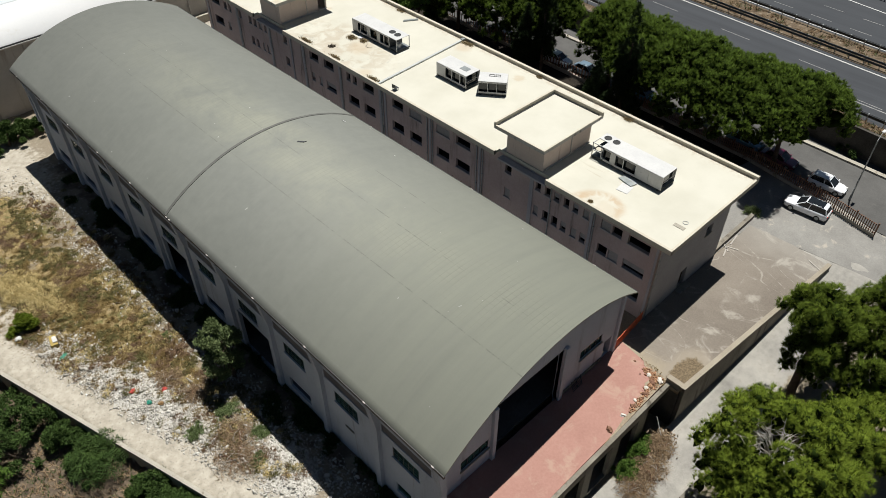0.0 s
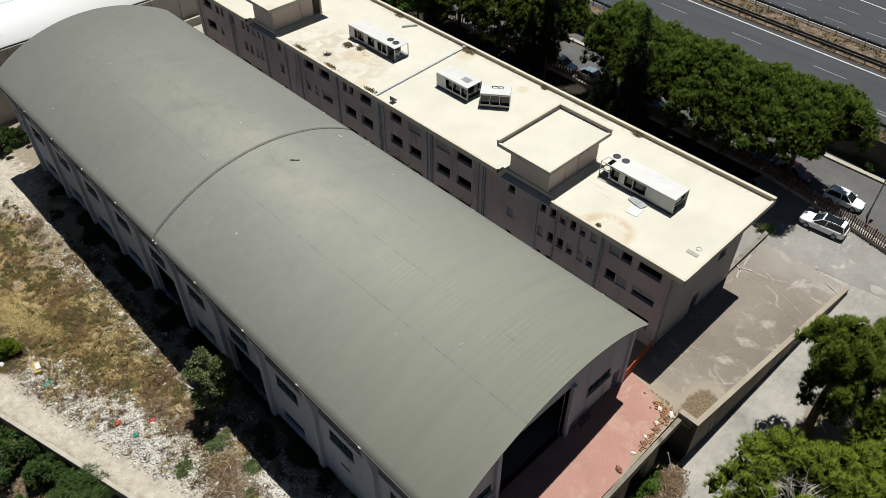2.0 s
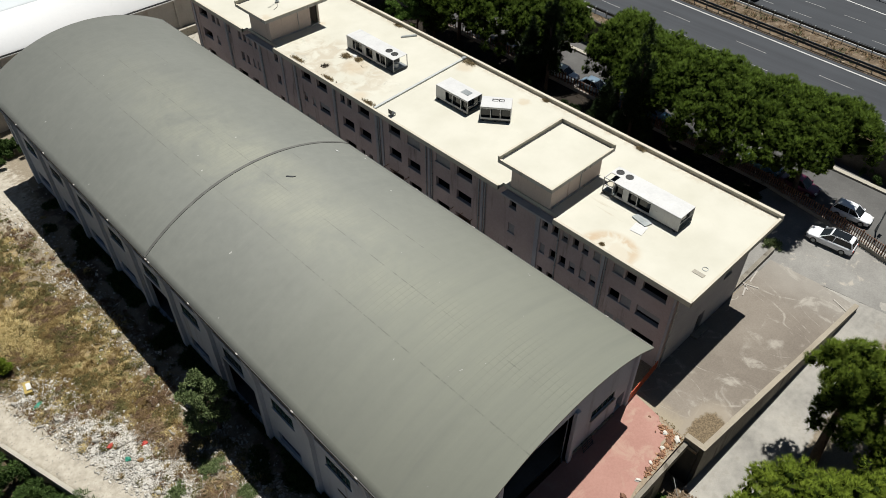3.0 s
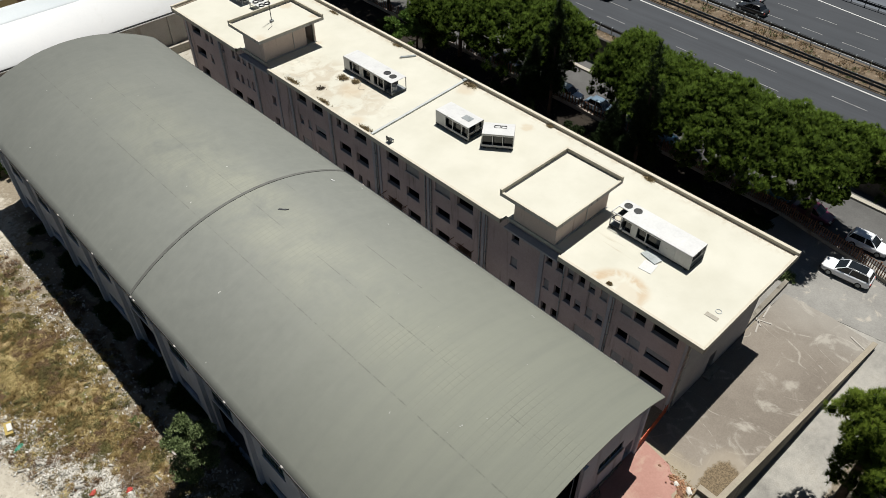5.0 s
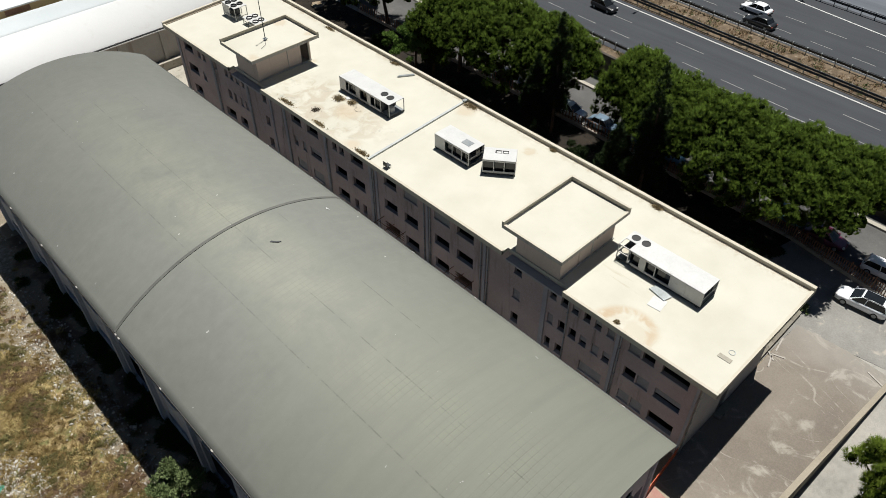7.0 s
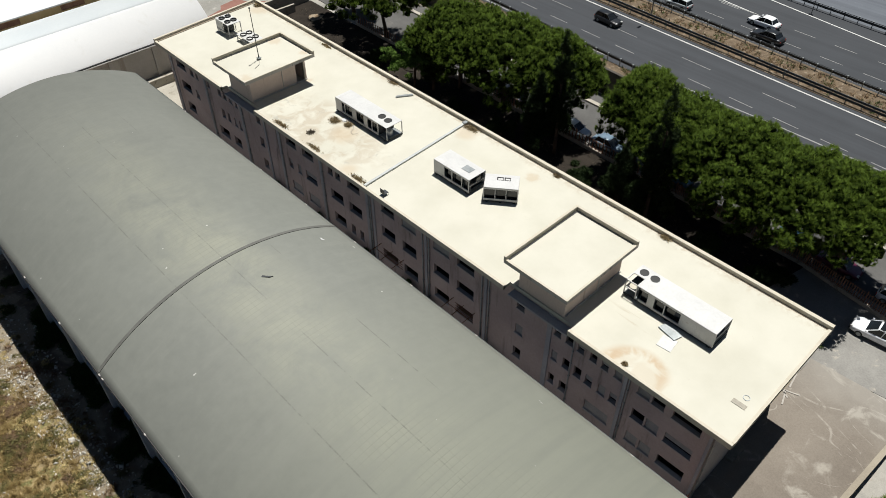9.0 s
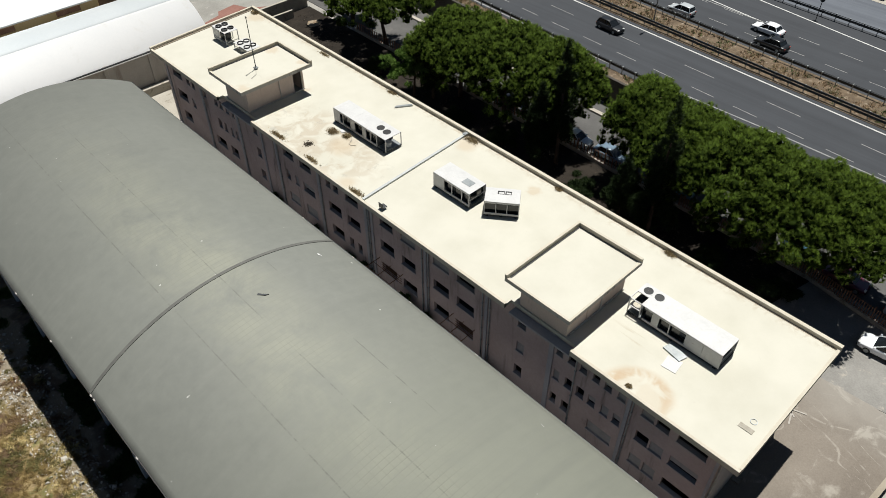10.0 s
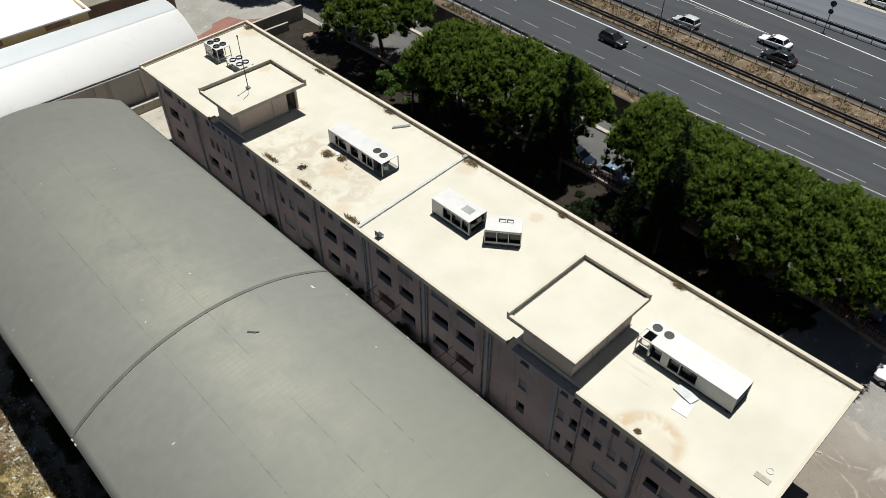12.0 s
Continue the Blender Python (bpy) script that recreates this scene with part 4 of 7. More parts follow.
WINDOWS = {
    TOP: [(20.25, 22.45, O), (23.1, 24.1, O), (24.3, 25.3, S), (26.65, 27.3, S), (27.85, 28.45, H), (28.9, 29.5, O), (30.05, 30.65, H), (31.1, 31.75, O), (32.25, 32.87, O), (35.9, 36.7, O),
          (41.4, 43.4, O), (44.36, 46.3, S), (48.55, 50.4, S), (51.46, 53.2, O), (56.3, 58.15, O), (59.25, 59.95, O), (60.4, 61.1, O), (63.5, 65.3, O), (66.4, 68.1, O), (72.75, 73.45, O),
          (77.15, 77.6, O), (78.2, 78.8, S), (79.4, 80.0, O), (80.5, 81.1, O), (82.9, 83.3, O), (85.35, 85.9, O), (86.4, 87.1, O), (88.2, 90.2, O)],
    MID: [(20.3, 22.5, H), (23.05, 24.1, S), (24.25, 25.3, O), (26.66, 27.3, H), (27.7, 28.35, S), (28.9, 29.55, H), (29.95, 30.65, O), (31.1, 31.75, O), (32.3, 32.87, S), (35.9, 36.67, S),
          (41.4, 43.4, O), (44.36, 46.25, O), (48.57, 50.4, O), (51.43, 53.28, O), (56.25, 58.1, O), (59.1, 61.0, O), (63.35, 65.2, H), (66.0, 66.6, S), (67.5, 68.1, H), (72.75, 73.45, O),
          (77.13, 77.6, S), (78.1, 78.6, S), (79.46, 79.98, O), (80.55, 81.2, O), (86.2, 86.85, H), (88.0, 90.1, O)],
    LOW: [(20.3, 22.5, O), (23.1, 24.1, S), (24.3, 25.3, S), (27.0, 29.2, S), (31.1, 31.75, O), (32.3, 32.87, O), (35.9, 36.7, O), (41.4, 43.4, O), (44.36, 46.2, O), (48.45, 50.3, O), (51.2, 53.25, O),
          (56.27, 56.86, O), (57.57, 58.18, O), (59.06, 60.85, O), (63.4, 65.2, S), (66.4, 68.1, S), (72.7, 73.5, O), (78.1, 79.54, O), (80.6, 82.6, O), (88.2, 89.92, O)],
}
holes = [(a, b, z0, z1) for (z0, z1), row in WINDOWS.items() for a, b, k in row]
part("wall", wall_holes(Shape(), "x", FX, FX + 0.32, 19.4, 91.9, -1.3, 8.5, holes), M_RENDER, block)
south = [(49.3, 50.4, -0.95, 1.35), (52.3, 53.4, 3.9, 5.0), (46.0, 47.2, 6.4, 7.3)]
part("wall", wall_holes(Shape(), "y", 19.4, 19.72, FX + 0.32, 56.2, -1.3, 8.5, south[:2]), M_PILASTER, block)
part("wall", wall_holes(Shape(), "x", 55.9, 56.2, 19.72, 92.2, -1.3, 8.5, []), M_RENDER, block)
part("wall", wall_holes(Shape(), "y", 91.9, 92.2, FX, 55.9, -1.3, 8.5, []), M_RENDER, block)
for z in (5.45, 2.55, -1.1):
    part("floor_slab", Shape().box(FX + 0.33, 55.88, 19.74, 91.88, z - 0.2, z), M_SLAB, block)
# backing wall whose near-black paint stands in for the rooms' shade
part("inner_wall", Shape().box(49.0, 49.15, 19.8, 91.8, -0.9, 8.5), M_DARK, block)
shut_mesh = {}
for (z0, z1), row in WINDOWS.items():
    for a, b, k in row:
        sill = part("window", Shape().box(FX - 0.07, FX + 0.3, a - 0.05, b + 0.05, z0 - 0.09, z0 + 0.012), M_PILASTER, block, "bare window opening with a grey sill")
        if k != O:
            zz = z0 + 0.02 if k == S else z0 + (z1 - z0) * 0.42
            sh = Shape()
            n = max(3, int((z1 - zz) / 0.1))
            prof = [(FX + 0.1 + (0.02 if q % 2 else 0.0), zz + (z1 - zz) * q / (2 * n)) for q in range(2 * n + 1)] + [(FX + 0.15, z1), (FX + 0.15, zz)]
            m = len(prof)
            sh.add([(x, a + 0.005, z) for x, z in prof] + [(x, b - 0.005, z) for x, z in prof], [tuple(range(m)), tuple(range(2 * m - 1, m - 1, -1))] + [(i, (i + 1) % m, m + (i + 1) % m, m + i) for i in range(m)])
            part("roller_shutter", sh, M_SHUTTER, sill, "pale roller shutter")
for y, w in ((19.5, 0.22), (26.3, 0.3), (33.3, 0.45), (40.0, 0.3), (47.2, 0.3), (54.3, 0.3), (55.2, 0.3), (62.3, 0.3), (69.4, 0.3), (71.9, 0.3), (76.55, 0.3), (83.9, 0.3), (91.5, 0.4)):
    part("pilaster", Shape().box(FX - 0.12, FX - 0.001, y - w / 2, y + w / 2, -1.1, 8.48, 0.02), M_PILASTER, block)
pipe = Shape().tube([(0, 0, -1), (0, 0, 8.4)], 0.06, 8)
for k in range(6):
    pipe.box(-0.08, 0.09, -0.08, 0.08, 0.2 + k * 1.5, 0.26 + k * 1.5)
pipe = pipe.mesh("downpipe")
for y in (26.0, 30.95, 39.6, 40.4, 46.8, 47.6, 54.7, 54.95, 62.0, 69.1, 76.2, 83.5):
    part("downpipe", pipe, M_STEEL, block, "grey downpipe").location = (FX - 0.1, y, 0)
part("downpipe", pipe, M_WHITE, block, "white downpipe").location = (FX + 0.25, 19.3, 0)
for a, b, z0, z1 in south[:2]:
    part("window_reveal", Shape().box(a - 0.08, b + 0.08, 19.3, 19.6, z0 - 0.1, z0 + 0.005), M_PALECONC, block)
part("doorstep", Shape().box(48.9, 50.8, 18.7, 19.39, -0.9, -0.72, 0.03), M_CONC, block)
# roof
EDGE_W, RY0, RY1 = 42.86, 18.04, 92.9
outline = [(EDGE_W, RY0), (56.85, RY0), (57.4, 93.9), (EDGE_W, RY1), (EDGE_W, 78.4), (43.62, 78.4), (43.62, 72.1), (EDGE_W, 72.1), (EDGE_W, 37.5), (43.62, 37.5), (43.62, 31.25), (EDGE_W, 31.25)]
part("roof", Shape().prism(outline, 8.5, 8.8), M_ROOF, block, "cream coated flat roof with dirty patches")
for y0, y1 in ((RY0, 31.25), (37.5, 72.1), (78.4, RY1)):
    part("roof_edge", Shape().box(EDGE_W - 0.02, EDGE_W + 0.24, y0, y1, 8.42, 8.93, 0.02), M_LIP, block)
for y0, y1 in ((31.25, 37.1), (72.1, 77.95)):
    part("ledge", Shape().box(EDGE_W + 0.05, FX - 0.01, y0, y1, 8.1, 8.3, 0.02), M_PILASTER, block)
part("roof_edge", Shape().prism([(EDGE_W + 0.25, RY0 - 0.02), (56.6, RY0 - 0.02), (56.6, RY0 + 0.2), (EDGE_W + 0.25, RY0 + 0.2)], 8.42, 8.92), M_LIP, block)
part("parapet", Shape().prism([(56.62, RY0 - 0.02), (56.95, RY0 - 0.02), (57.5, 93.9), (57.17, 93.9)], 8.42, 9.16), M_LIP, block, "pale parapet coping")
part("flashing", Shape().prism([(56.47, RY0 + 0.25), (56.615, RY0 + 0.25), (57.165, 93.6), (57.02, 93.6)], 8.8, 8.815), M_PARAPET, block, "brown soiled gutter beside the parapet")
part("parapet", Shape().prism([(EDGE_W, RY1 - 0.15), (57.15, 93.75), (57.15, 94.0), (EDGE_W, RY1 + 0.12)], 8.42, 9.12), M_LIP, block)
part("flashing", Shape().prism([(EDGE_W + 0.3, RY1 - 0.36), (56.85, 93.5), (56.85, 93.73), (EDGE_W + 0.3, RY1 - 0.14)], 8.8, 8.86), M_PARAPET, block)


def penthouse(y0, y1, z, wy0, wy1, door, label):
    """A stair head on the roof with an overhanging slab."""
    p = thing("stair_head", label, "stair head", "stair heads on the roof")
    x0, x1, wx0, wx1 = 42.6, 51.1, 43.75, 50.6
    hs = [(49.35, 50.3, 8.8, z - 0.75)] if door else []
    mw = M_PINKWALL
    part("wall", wall_holes(Shape(), "y", wy0, wy0 + 0.25, wx0, wx1, 8.3, z - 0.5, hs), mw, p)
    part("wall", Shape().box(wx0, wx1, wy1 - 0.25, wy1, 8.3, z - 0.5), M_PINKWALL, p)
    part("wall", Shape().box(wx0, wx0 + 0.25, wy0 + 0.25, wy1 - 0.25, 8.3, z - 0.5), M_PINKWALL, p)
    part("wall", Shape().box(wx1 - 0.25, wx1, wy0 + 0.25, wy1 - 0.25, 8.3, z - 0.5), M_PINKWALL, p)
    if door:
        # darkness of the stairwell painted onto this wall
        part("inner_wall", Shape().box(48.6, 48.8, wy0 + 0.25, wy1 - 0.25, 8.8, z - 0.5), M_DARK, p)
        part("door_jamb", Shape().box(50.3, 50.42, wy0 - 0.03, wy0 + 0.28, 8.8, z - 0.75), M_PALECONC, p)
    part("roof_slab", Shape().box(x0, x1, y0, y1, z - 0.5, z - 0.24, 0.01), M_FASCIA, p, "stained overhanging roof slab")
    part("rim", Shape().box(x0, x1 - 0.2, y0, y0 + 0.16, z - 0.238, z - 0.13), M_LIP, p)
    part("rim", Shape().box(x0, x0 + 0.16, y0 + 0.16, y1 - 0.2, z - 0.238, z - 0.13), M_LIP, p)
    part("rim", Shape().box(x0, x1, y1 - 0.2, y1, z - 0.238, z + 0.18), M_LIP, p)
    part("rim", Shape().box(x1 - 0.2, x1, y0, y1 - 0.2, z - 0.238, z + 0.18), M_LIP, p)
    part("membrane", Shape().box(x0 + 0.162, x1 - 0.202, y0 + 0.162, y1 - 0.202, z - 0.237, z - 0.2), M_ROOF, p)
    # black strips stand in for the shadow inside the two far rims
    part("gutter", Shape().box(x0 + 0.3, x1 - 0.21, y1 - 0.36, y1 - 0.205, z - 0.199, z - 0.185), M_BLACK, p, "black strip painting the rim's shadow")
    part("gutter", Shape().box(x1 - 0.36, x1 - 0.21, y0 + 0.3, y1 - 0.37, z - 0.199, z - 0.185), M_BLACK, p, "black strip painting the rim's shadow")
    part("joint", Shape().box(wx0 - 0.04, wx0 + 0.01, wy0, wy1, 8.32, 8.72), M_BLACK, p, "dark open joint at the wall's foot")
    for x in (45.9, 46.25):
        part("vent_slot", Shape().box(x, x + 0.1, wy0 - 0.01, wy0 + 0.02, z - 1.05, z - 0.72), M_BLACK, p)
        part("vent_slot", Shape().box(wx0 - 0.01, wx0 + 0.02, x - 45.9 + y0 + 3.2, x - 45.9 + y0 + 3.3, z - 1.1, z - 0.8), M_BLACK, p)
    part("downpipe", Shape().tube([(47.6, wy0 - 0.08, 8.82), (47.6, wy0 - 0.08, z - 0.5)], 0.05), M_FASCIA, p)
    part("plinth", Shape().box(wx0 + 0.1, wx1, wy0 - 0.1, wy0 - 0.002, 8.8, 8.95), M_FASCIA, p)
    return p


penthouse(31.5, 37.46, 12.1, 32.3, 36.75, False, "cream stair head with an overhanging flat roof slab")
penthouse(72.2, 78.28, 12.26, 73.5, 77.6, True, "cream stair head with an open doorway and stained slab")
duct = thing("roof_duct", "grey metal strip lying across the roof joint", "roof duct")
part("cover", Shape().prism([(43.1, 54.45), (57.0, 55.3), (57.0, 55.54), (43.1, 54.69)], 8.8, 8.98), M_GALV, duct)
part("end_cap", Shape().box(56.4, 57.0, 55.2, 55.62, 8.98, 9.06, 0.02), M_STEEL, duct)


# ---- halls and yard to the north ----
def far_vault():
    v = thing("vaulted_shed", "long white sheet-roofed barrel vault shed", "shed")
    y0, y1, e, top = 103.0, 117.0, 3.8, 7.2
    yc, hw = (y0 + y1) / 2, (y1 - y0) / 2
    r = (hw ** 2 + (top - e) ** 2) / (2 * (top - e))
    zz = lambda y: top - r + math.sqrt(r * r - (y - yc) ** 2)

    def sheet(a, b, n, lift):
        verts, faces = [], []
        for i in range(n + 1):
            y = a + (b - a) * i / n
            verts += [(-25, y, zz(y) + lift), (55.0, y, zz(y) + lift), (55.0, y, zz(y) + lift - 0.1), (-25, y, zz(y) + lift - 0.1)]
        for i in range(n):
            p, q = 4 * i, 4 * i + 4
            faces += [(p, p + 1, q + 1, q), (p + 3, q + 3, q + 2, p + 2), (p, q, q + 3, p + 3), (p + 1, p + 2, q + 2, q + 1)]
        return Shape().add(verts, faces + [(0, 3, 2, 1), (4 * n, 4 * n + 1, 4 * n + 2, 4 * n + 3)])

    part("roof", sheet(y0 - 0.3, 107.6, 14, 0.0), M_VAULT, v, "white roof sheets", True)
    # north part of the vault in a pale bluish tone
    part("bluish_band", sheet(107.6, y1 + 0.3, 22, 0.012), surface("bluish_sheet", (0.72, 0.77, 0.8), (0.8, 0.84, 0.86), 0.15, 3.0, 0.4, 0.05), v, "pale bluish roof sheets", True)
    part("wall", Shape().box(-25, 54.6, y0 + 0.1, y0 + 0.4, -6.8, 3.85), M_CREAMWALL, v)
    for x in range(-20, 55, 6):
        part("buttress", Shape().box(x, x + 0.5, y0 - 0.15, y0 + 0.1, -6.8, 3.7, 0.03), M_CREAMWALL, v)
    end = Shape()
    ys = [y0 + 0.4 + (y1 - y0 - 0.8) * i / 16 for i in range(17)]
    for a, b in zip(ys, ys[1:]):
        end.add([(54.3, a, -1.2), (54.3, b, -1.2), (54.3, b, zz(b) - 0.1), (54.3, a, zz(a) - 0.1), (54.6, a, -1.2), (54.6, b, -1.2), (54.6, b, zz(b) - 0.1), (54.6, a, zz(a) - 0.1)],
                [(0, 1, 2, 3), (7, 6, 5, 4), (3, 2, 6, 7)])
    part("end_wall", end, M_CREAMWALL, v)
    part("gutter", Shape().box(-25, 55, y0 - 0.45, y0 - 0.3, 3.55, 3.72), M_DARKSTEEL, v, "dark eaves gutter")


far_vault()
shed = thing("flat_shed", "white-roofed shed with an ochre wall and brown windows", "shed")
part("roof", Shape().prism([(-30, 119.2), (47.9, 119.2), (47.9, 150), (-30, 150)], [5.1, 5.1, 6.6, 6.6], [5.28, 5.28, 6.8, 6.8]), M_VAULT, shed, "white sheet roof")
win = [(x, x + 3.4, 4.1, 4.85) for x in (5.5, 14.5, 23.5, 32.5, 41.5)]
part("wall", wall_holes(Shape(), "y", 119.6, 119.9, -30, 47.5, -2, 5.1, win), M_OCHRE, shed)
for a, b, z0, z1 in win:
    part("window", Shape().box(a, b, 119.7, 119.75, z0, z1), M_RUST, shed, "brown louvred window")
part("wall", Shape().box(47.2, 47.5, 119.9, 149, -2, 5.5), M_OCHRE, shed)
lodge = thing("brown_block", "low brown rendered block behind the sheds", "building")
part("wall", Shape().box(49, 62, 124, 134, -1.5, 3.6), surface("brown_render", (0.2, 0.13, 0.09), (0.3, 0.21, 0.15), 0.4, 5.0), lodge)
part("roof", Shape().box(48.6, 62.4, 123.6, 134.4, 3.6, 3.85, 0.03), M_CONC, lodge)
structure("pavement_north", Shape().prism([(56.3, 107.7), (74.6, 107.7), (75, 150), (48, 150), (48, 118), (56.3, 118)], -1.25, -0.92), surface("grey_yard_screed", (0.3, 0.29, 0.265), (0.42, 0.41, 0.38), 0.3, 5.0, 0.92, 0.3, stain=(0.52, 0.5, 0.46), stain_scale=0.5, stain_at=(0.58, 0.7)), "grey concrete yard with pale scuffs", "yard")
structure("red_paving", Shape().prism([(57.5, 110.2), (68.6, 109.4), (71.6, 109.2), (71.6, 111.0), (67.4, 113.6), (66.4, 116.3), (63.3, 115.8), (62.6, 114.6), (57.5, 113.2)], -0.92, -0.86), M_REDPAVE, "dull red paved strip", "paving")
structure("wall_north", Shape().box(58, 74.4, 107.7, 108.1, -1.2, 1.2, 0.02), M_PALECONC, "pale concrete wall", "wall")
structure("wall_pit", Shape().prism([(58, 106.2), (70.6, 106.0), (70.6, 106.35), (58, 106.55)], -1.2, 0.3), M_PALECONC, "low pale concrete wall before the yard wall", "wall")
structure("sandy_patch", Shape().prism([(70.4, 101.6), (71.6, 101.2), (72.8, 101.8), (72.5, 103.0), (71.4, 103.5), (70.6, 102.7)], -1.0, -0.885), M_SANDY, "pale sandy rubble patch by the fence end", "soil")
structure("wall_north_low", Shape().box(40, 47.6, 100.1, 100.5, -1.2, 0.2, 0.02), M_PALECONC, "low pale concrete wall", "wall")
structure("pavement_gap", Shape().box(39, 55, 92.5, 102.9, -1.2, -0.93), M_PALECONC, "dusty concrete passage", "yard")


# ---- roof plant ----
def hvac(name, label, L, W, Hh, front, fans, at, turn=0.0, open_end=0.0, hatch=False, south="open", low_fan=False):
    """A packaged unit: length along y from 0 to L, its service side at x = 0; front: panels from y = 0 as (y0, y1, kind)."""
    u = thing(name, label, "air handling unit", "roof air handling units")
    b = 0.14
    base = Shape()
    for x in (0, W - 0.12):
        base.box(x, x + 0.12, 0, L, 0.02, b)
    for k in range(int(L / 1.2) + 1):
        y = min(L - 0.1, k * 1.2)
        base.box(0.12, W - 0.12, y, y + 0.1, 0.02, b)
    part("base_frame", base, M_DARKSTEEL, u)
    feet = Shape().box(-0.1, 0.1, -0.12, 0.12, -0.04, 0.02).mesh("foot")
    for x in (0.08, W - 0.08):
        for y in (0.3, L / 2, L - 0.3):
            part("foot", feet, M_BLACK, u).location = (x, y, 0)
    Lr = L - open_end
    part("floor_pan", Shape().box(0.06, W - 0.06, 0.06, L - 0.06, b, b + 0.04), M_STEEL, u)
    post = Shape().box(-0.035, 0.035, -0.035, 0.035, b, Hh - 0.06).mesh("post")
    ys = sorted({0.035, L - 0.035, Lr - 0.035, *[q[0] + 0.03 for q in front if q[0] > 0.1]})
    for y in ys:
        part("post", post, M_WHITE, u).location = (0.036, y, 0)
        part("post", post, M_WHITE, u).location = (W - 0.036, y, 0)
    part("roof_panel", Shape().box(0, W, 0, Lr, Hh - 0.06, Hh, 0.015), M_WHITE, u, "white sheet steel top")
    k = 1.25
    while k < Lr - 0.3:
        part("seam", Shape().box(0.01, W - 0.01, k, k + 0.015, Hh, Hh + 0.006), M_WHITE, u)
        k += 1.25
    if open_end:
        rails = Shape().box(0, W, L - 0.07, L, Hh - 0.07, Hh).box(0, 0.07, Lr, L, Hh - 0.07, Hh).box(W - 0.07, W, Lr, L, Hh - 0.07, Hh).box(0, 0.06, Lr, L, 0.75, 0.81)
        part("open_frame", rails, M_WHITE, u)
        part("roof_panel", Shape().box(0.95, W - 0.071, Lr, L - 0.071, Hh - 0.06, Hh - 0.001), M_WHITE, u)
    for fx, fy, r in fans:
        f = part("fan_shroud", Shape().ring(fx, fy, Hh - 0.02, Hh + 0.035, r - 0.04, r), M_DARKSTEEL, u, "dark fan ring")
        part("fan_opening", Shape().ring(fx, fy, Hh + 0.001, Hh + 0.012, 0.01, r - 0.04), M_BLACK, f)
    if low_fan:
        f = part("deck", Shape().box(0.03, W - 0.05, Lr + 0.03, L - 0.05, 0.7, 0.76), M_BLACK, u, "black fan deck")
        # cream disc stands in for a fan hole with the sunlit roof below
        part("fan_hole_disc", Shape().ring(0.5, Lr + open_end / 2, 0.761, 0.775, 0.02, 0.32), M_LIP, f, "cream disc in place of a hole onto the lit roof")
    for y0, y1, kind in front:
        if kind == "void":
            part("drum", Shape().tube([(W * 0.45, (y0 + y1) / 2, b + 0.04), (W * 0.45, (y0 + y1) / 2, b + 0.5)], 0.3, 16), M_WHITE, u, "white drum in the open bay")
            part("partition", Shape().box(0.1, W - 0.06, y1 - 0.04, y1, b + 0.04, Hh - 0.08), M_DARKSTEEL, u)
        elif kind == "panel":
            part("side_panel", Shape().box(0.0, 0.035, y0 + 0.02, y1 - 0.02, b + 0.01, Hh - 0.07, 0.006), M_WHITE, u)
        else:
            part("side_rail", Shape().box(0, 0.04, y0 + 0.02, y1 - 0.02, b, b + 0.2), M_WHITE, u)
            part("side_rail", Shape().box(0, 0.04, y0 + 0.02, y1 - 0.02, Hh - 0.2, Hh - 0.07), M_WHITE, u)
            part("coil", Shape().box(0.25, 0.3, y0 + 0.08, y1 - 0.08, b + 0.04, Hh - 0.12), M_GLASS, u, "dark coil behind the opening")
    part("side_panel", Shape().box(W - 0.035, W, front[0][1] if front[0][2] == "void" else 0.07, Lr - 0.07, b + 0.01, Hh - 0.07), M_WHITE, u)
    if south == "open":
        part("end_coil", Shape().box(0.1, W - 0.1, 0.25, 0.29, b + 0.04, Hh - 0.08), M_GLASS, u, "dark coil at the open end")
        part("end_rail", Shape().box(0.07, W - 0.07, 0.0, 0.05, 0.78, 0.84), M_WHITE, u)
    elif south == "panel":
        part("end_panel", Shape().box(0.07, W - 0.07, 0.0, 0.035, b + 0.01, Hh - 0.07), M_WHITE, u)
    part("partition", Shape().box(0.3, W - 0.06, Lr - 0.1, Lr - 0.06, b + 0.04, Hh - 0.08), M_DARKSTEEL, u)
    if hatch:
        part("hatch", Shape().box(0.75, 1.5, 0.7, 1.7, Hh, Hh + 0.03, 0.01), M_STEEL, u, "grey square hatch")
    u.matrix_world = pose(at[0], at[1], 8.86, 0, 0, turn)
    return u


hvac("air_unit", "long white rooftop unit with an open fan frame", 7.6, 2.15, 1.55, [(0, 1.45, "panel"), (1.45, 2.75, "panel"), (2.75, 4.1, "open"), (4.1, 5.0, "open"), (5.0, 5.5, "panel"), (5.5, 6.3, "open")],
     [(1.5, 6.05, 0.36), (1.5, 7.0, 0.36)], (48.85, 23.14), open_end=1.0, low_fan=True)
hvac("air_unit", "long white rooftop unit with two fan holes", 7.9, 2.0, 1.55, [(0, 1.3, "void"), (1.3, 2.2, "open"), (2.2, 2.9, "open"), (2.9, 3.4, "panel"), (3.4, 4.6, "open"), (4.6, 5.2, "panel"), (5.2, 6.4, "open"), (6.4, 6.9, "open"), (6.9, 7.9, "panel")],
     [(1.0, 0.9, 0.4), (1.05, 1.85, 0.4)], (49.02, 58.38), turn=0.0, south="void")
hvac("air_unit", "short white rooftop unit with a grey hatch", 4.45, 2.1, 1.55, [(0, 0.9, "open"), (0.9, 2.1, "open"), (2.1, 3.1, "open"), (3.1, 4.45, "panel")], [], (48.92, 47.28), hatch=True)
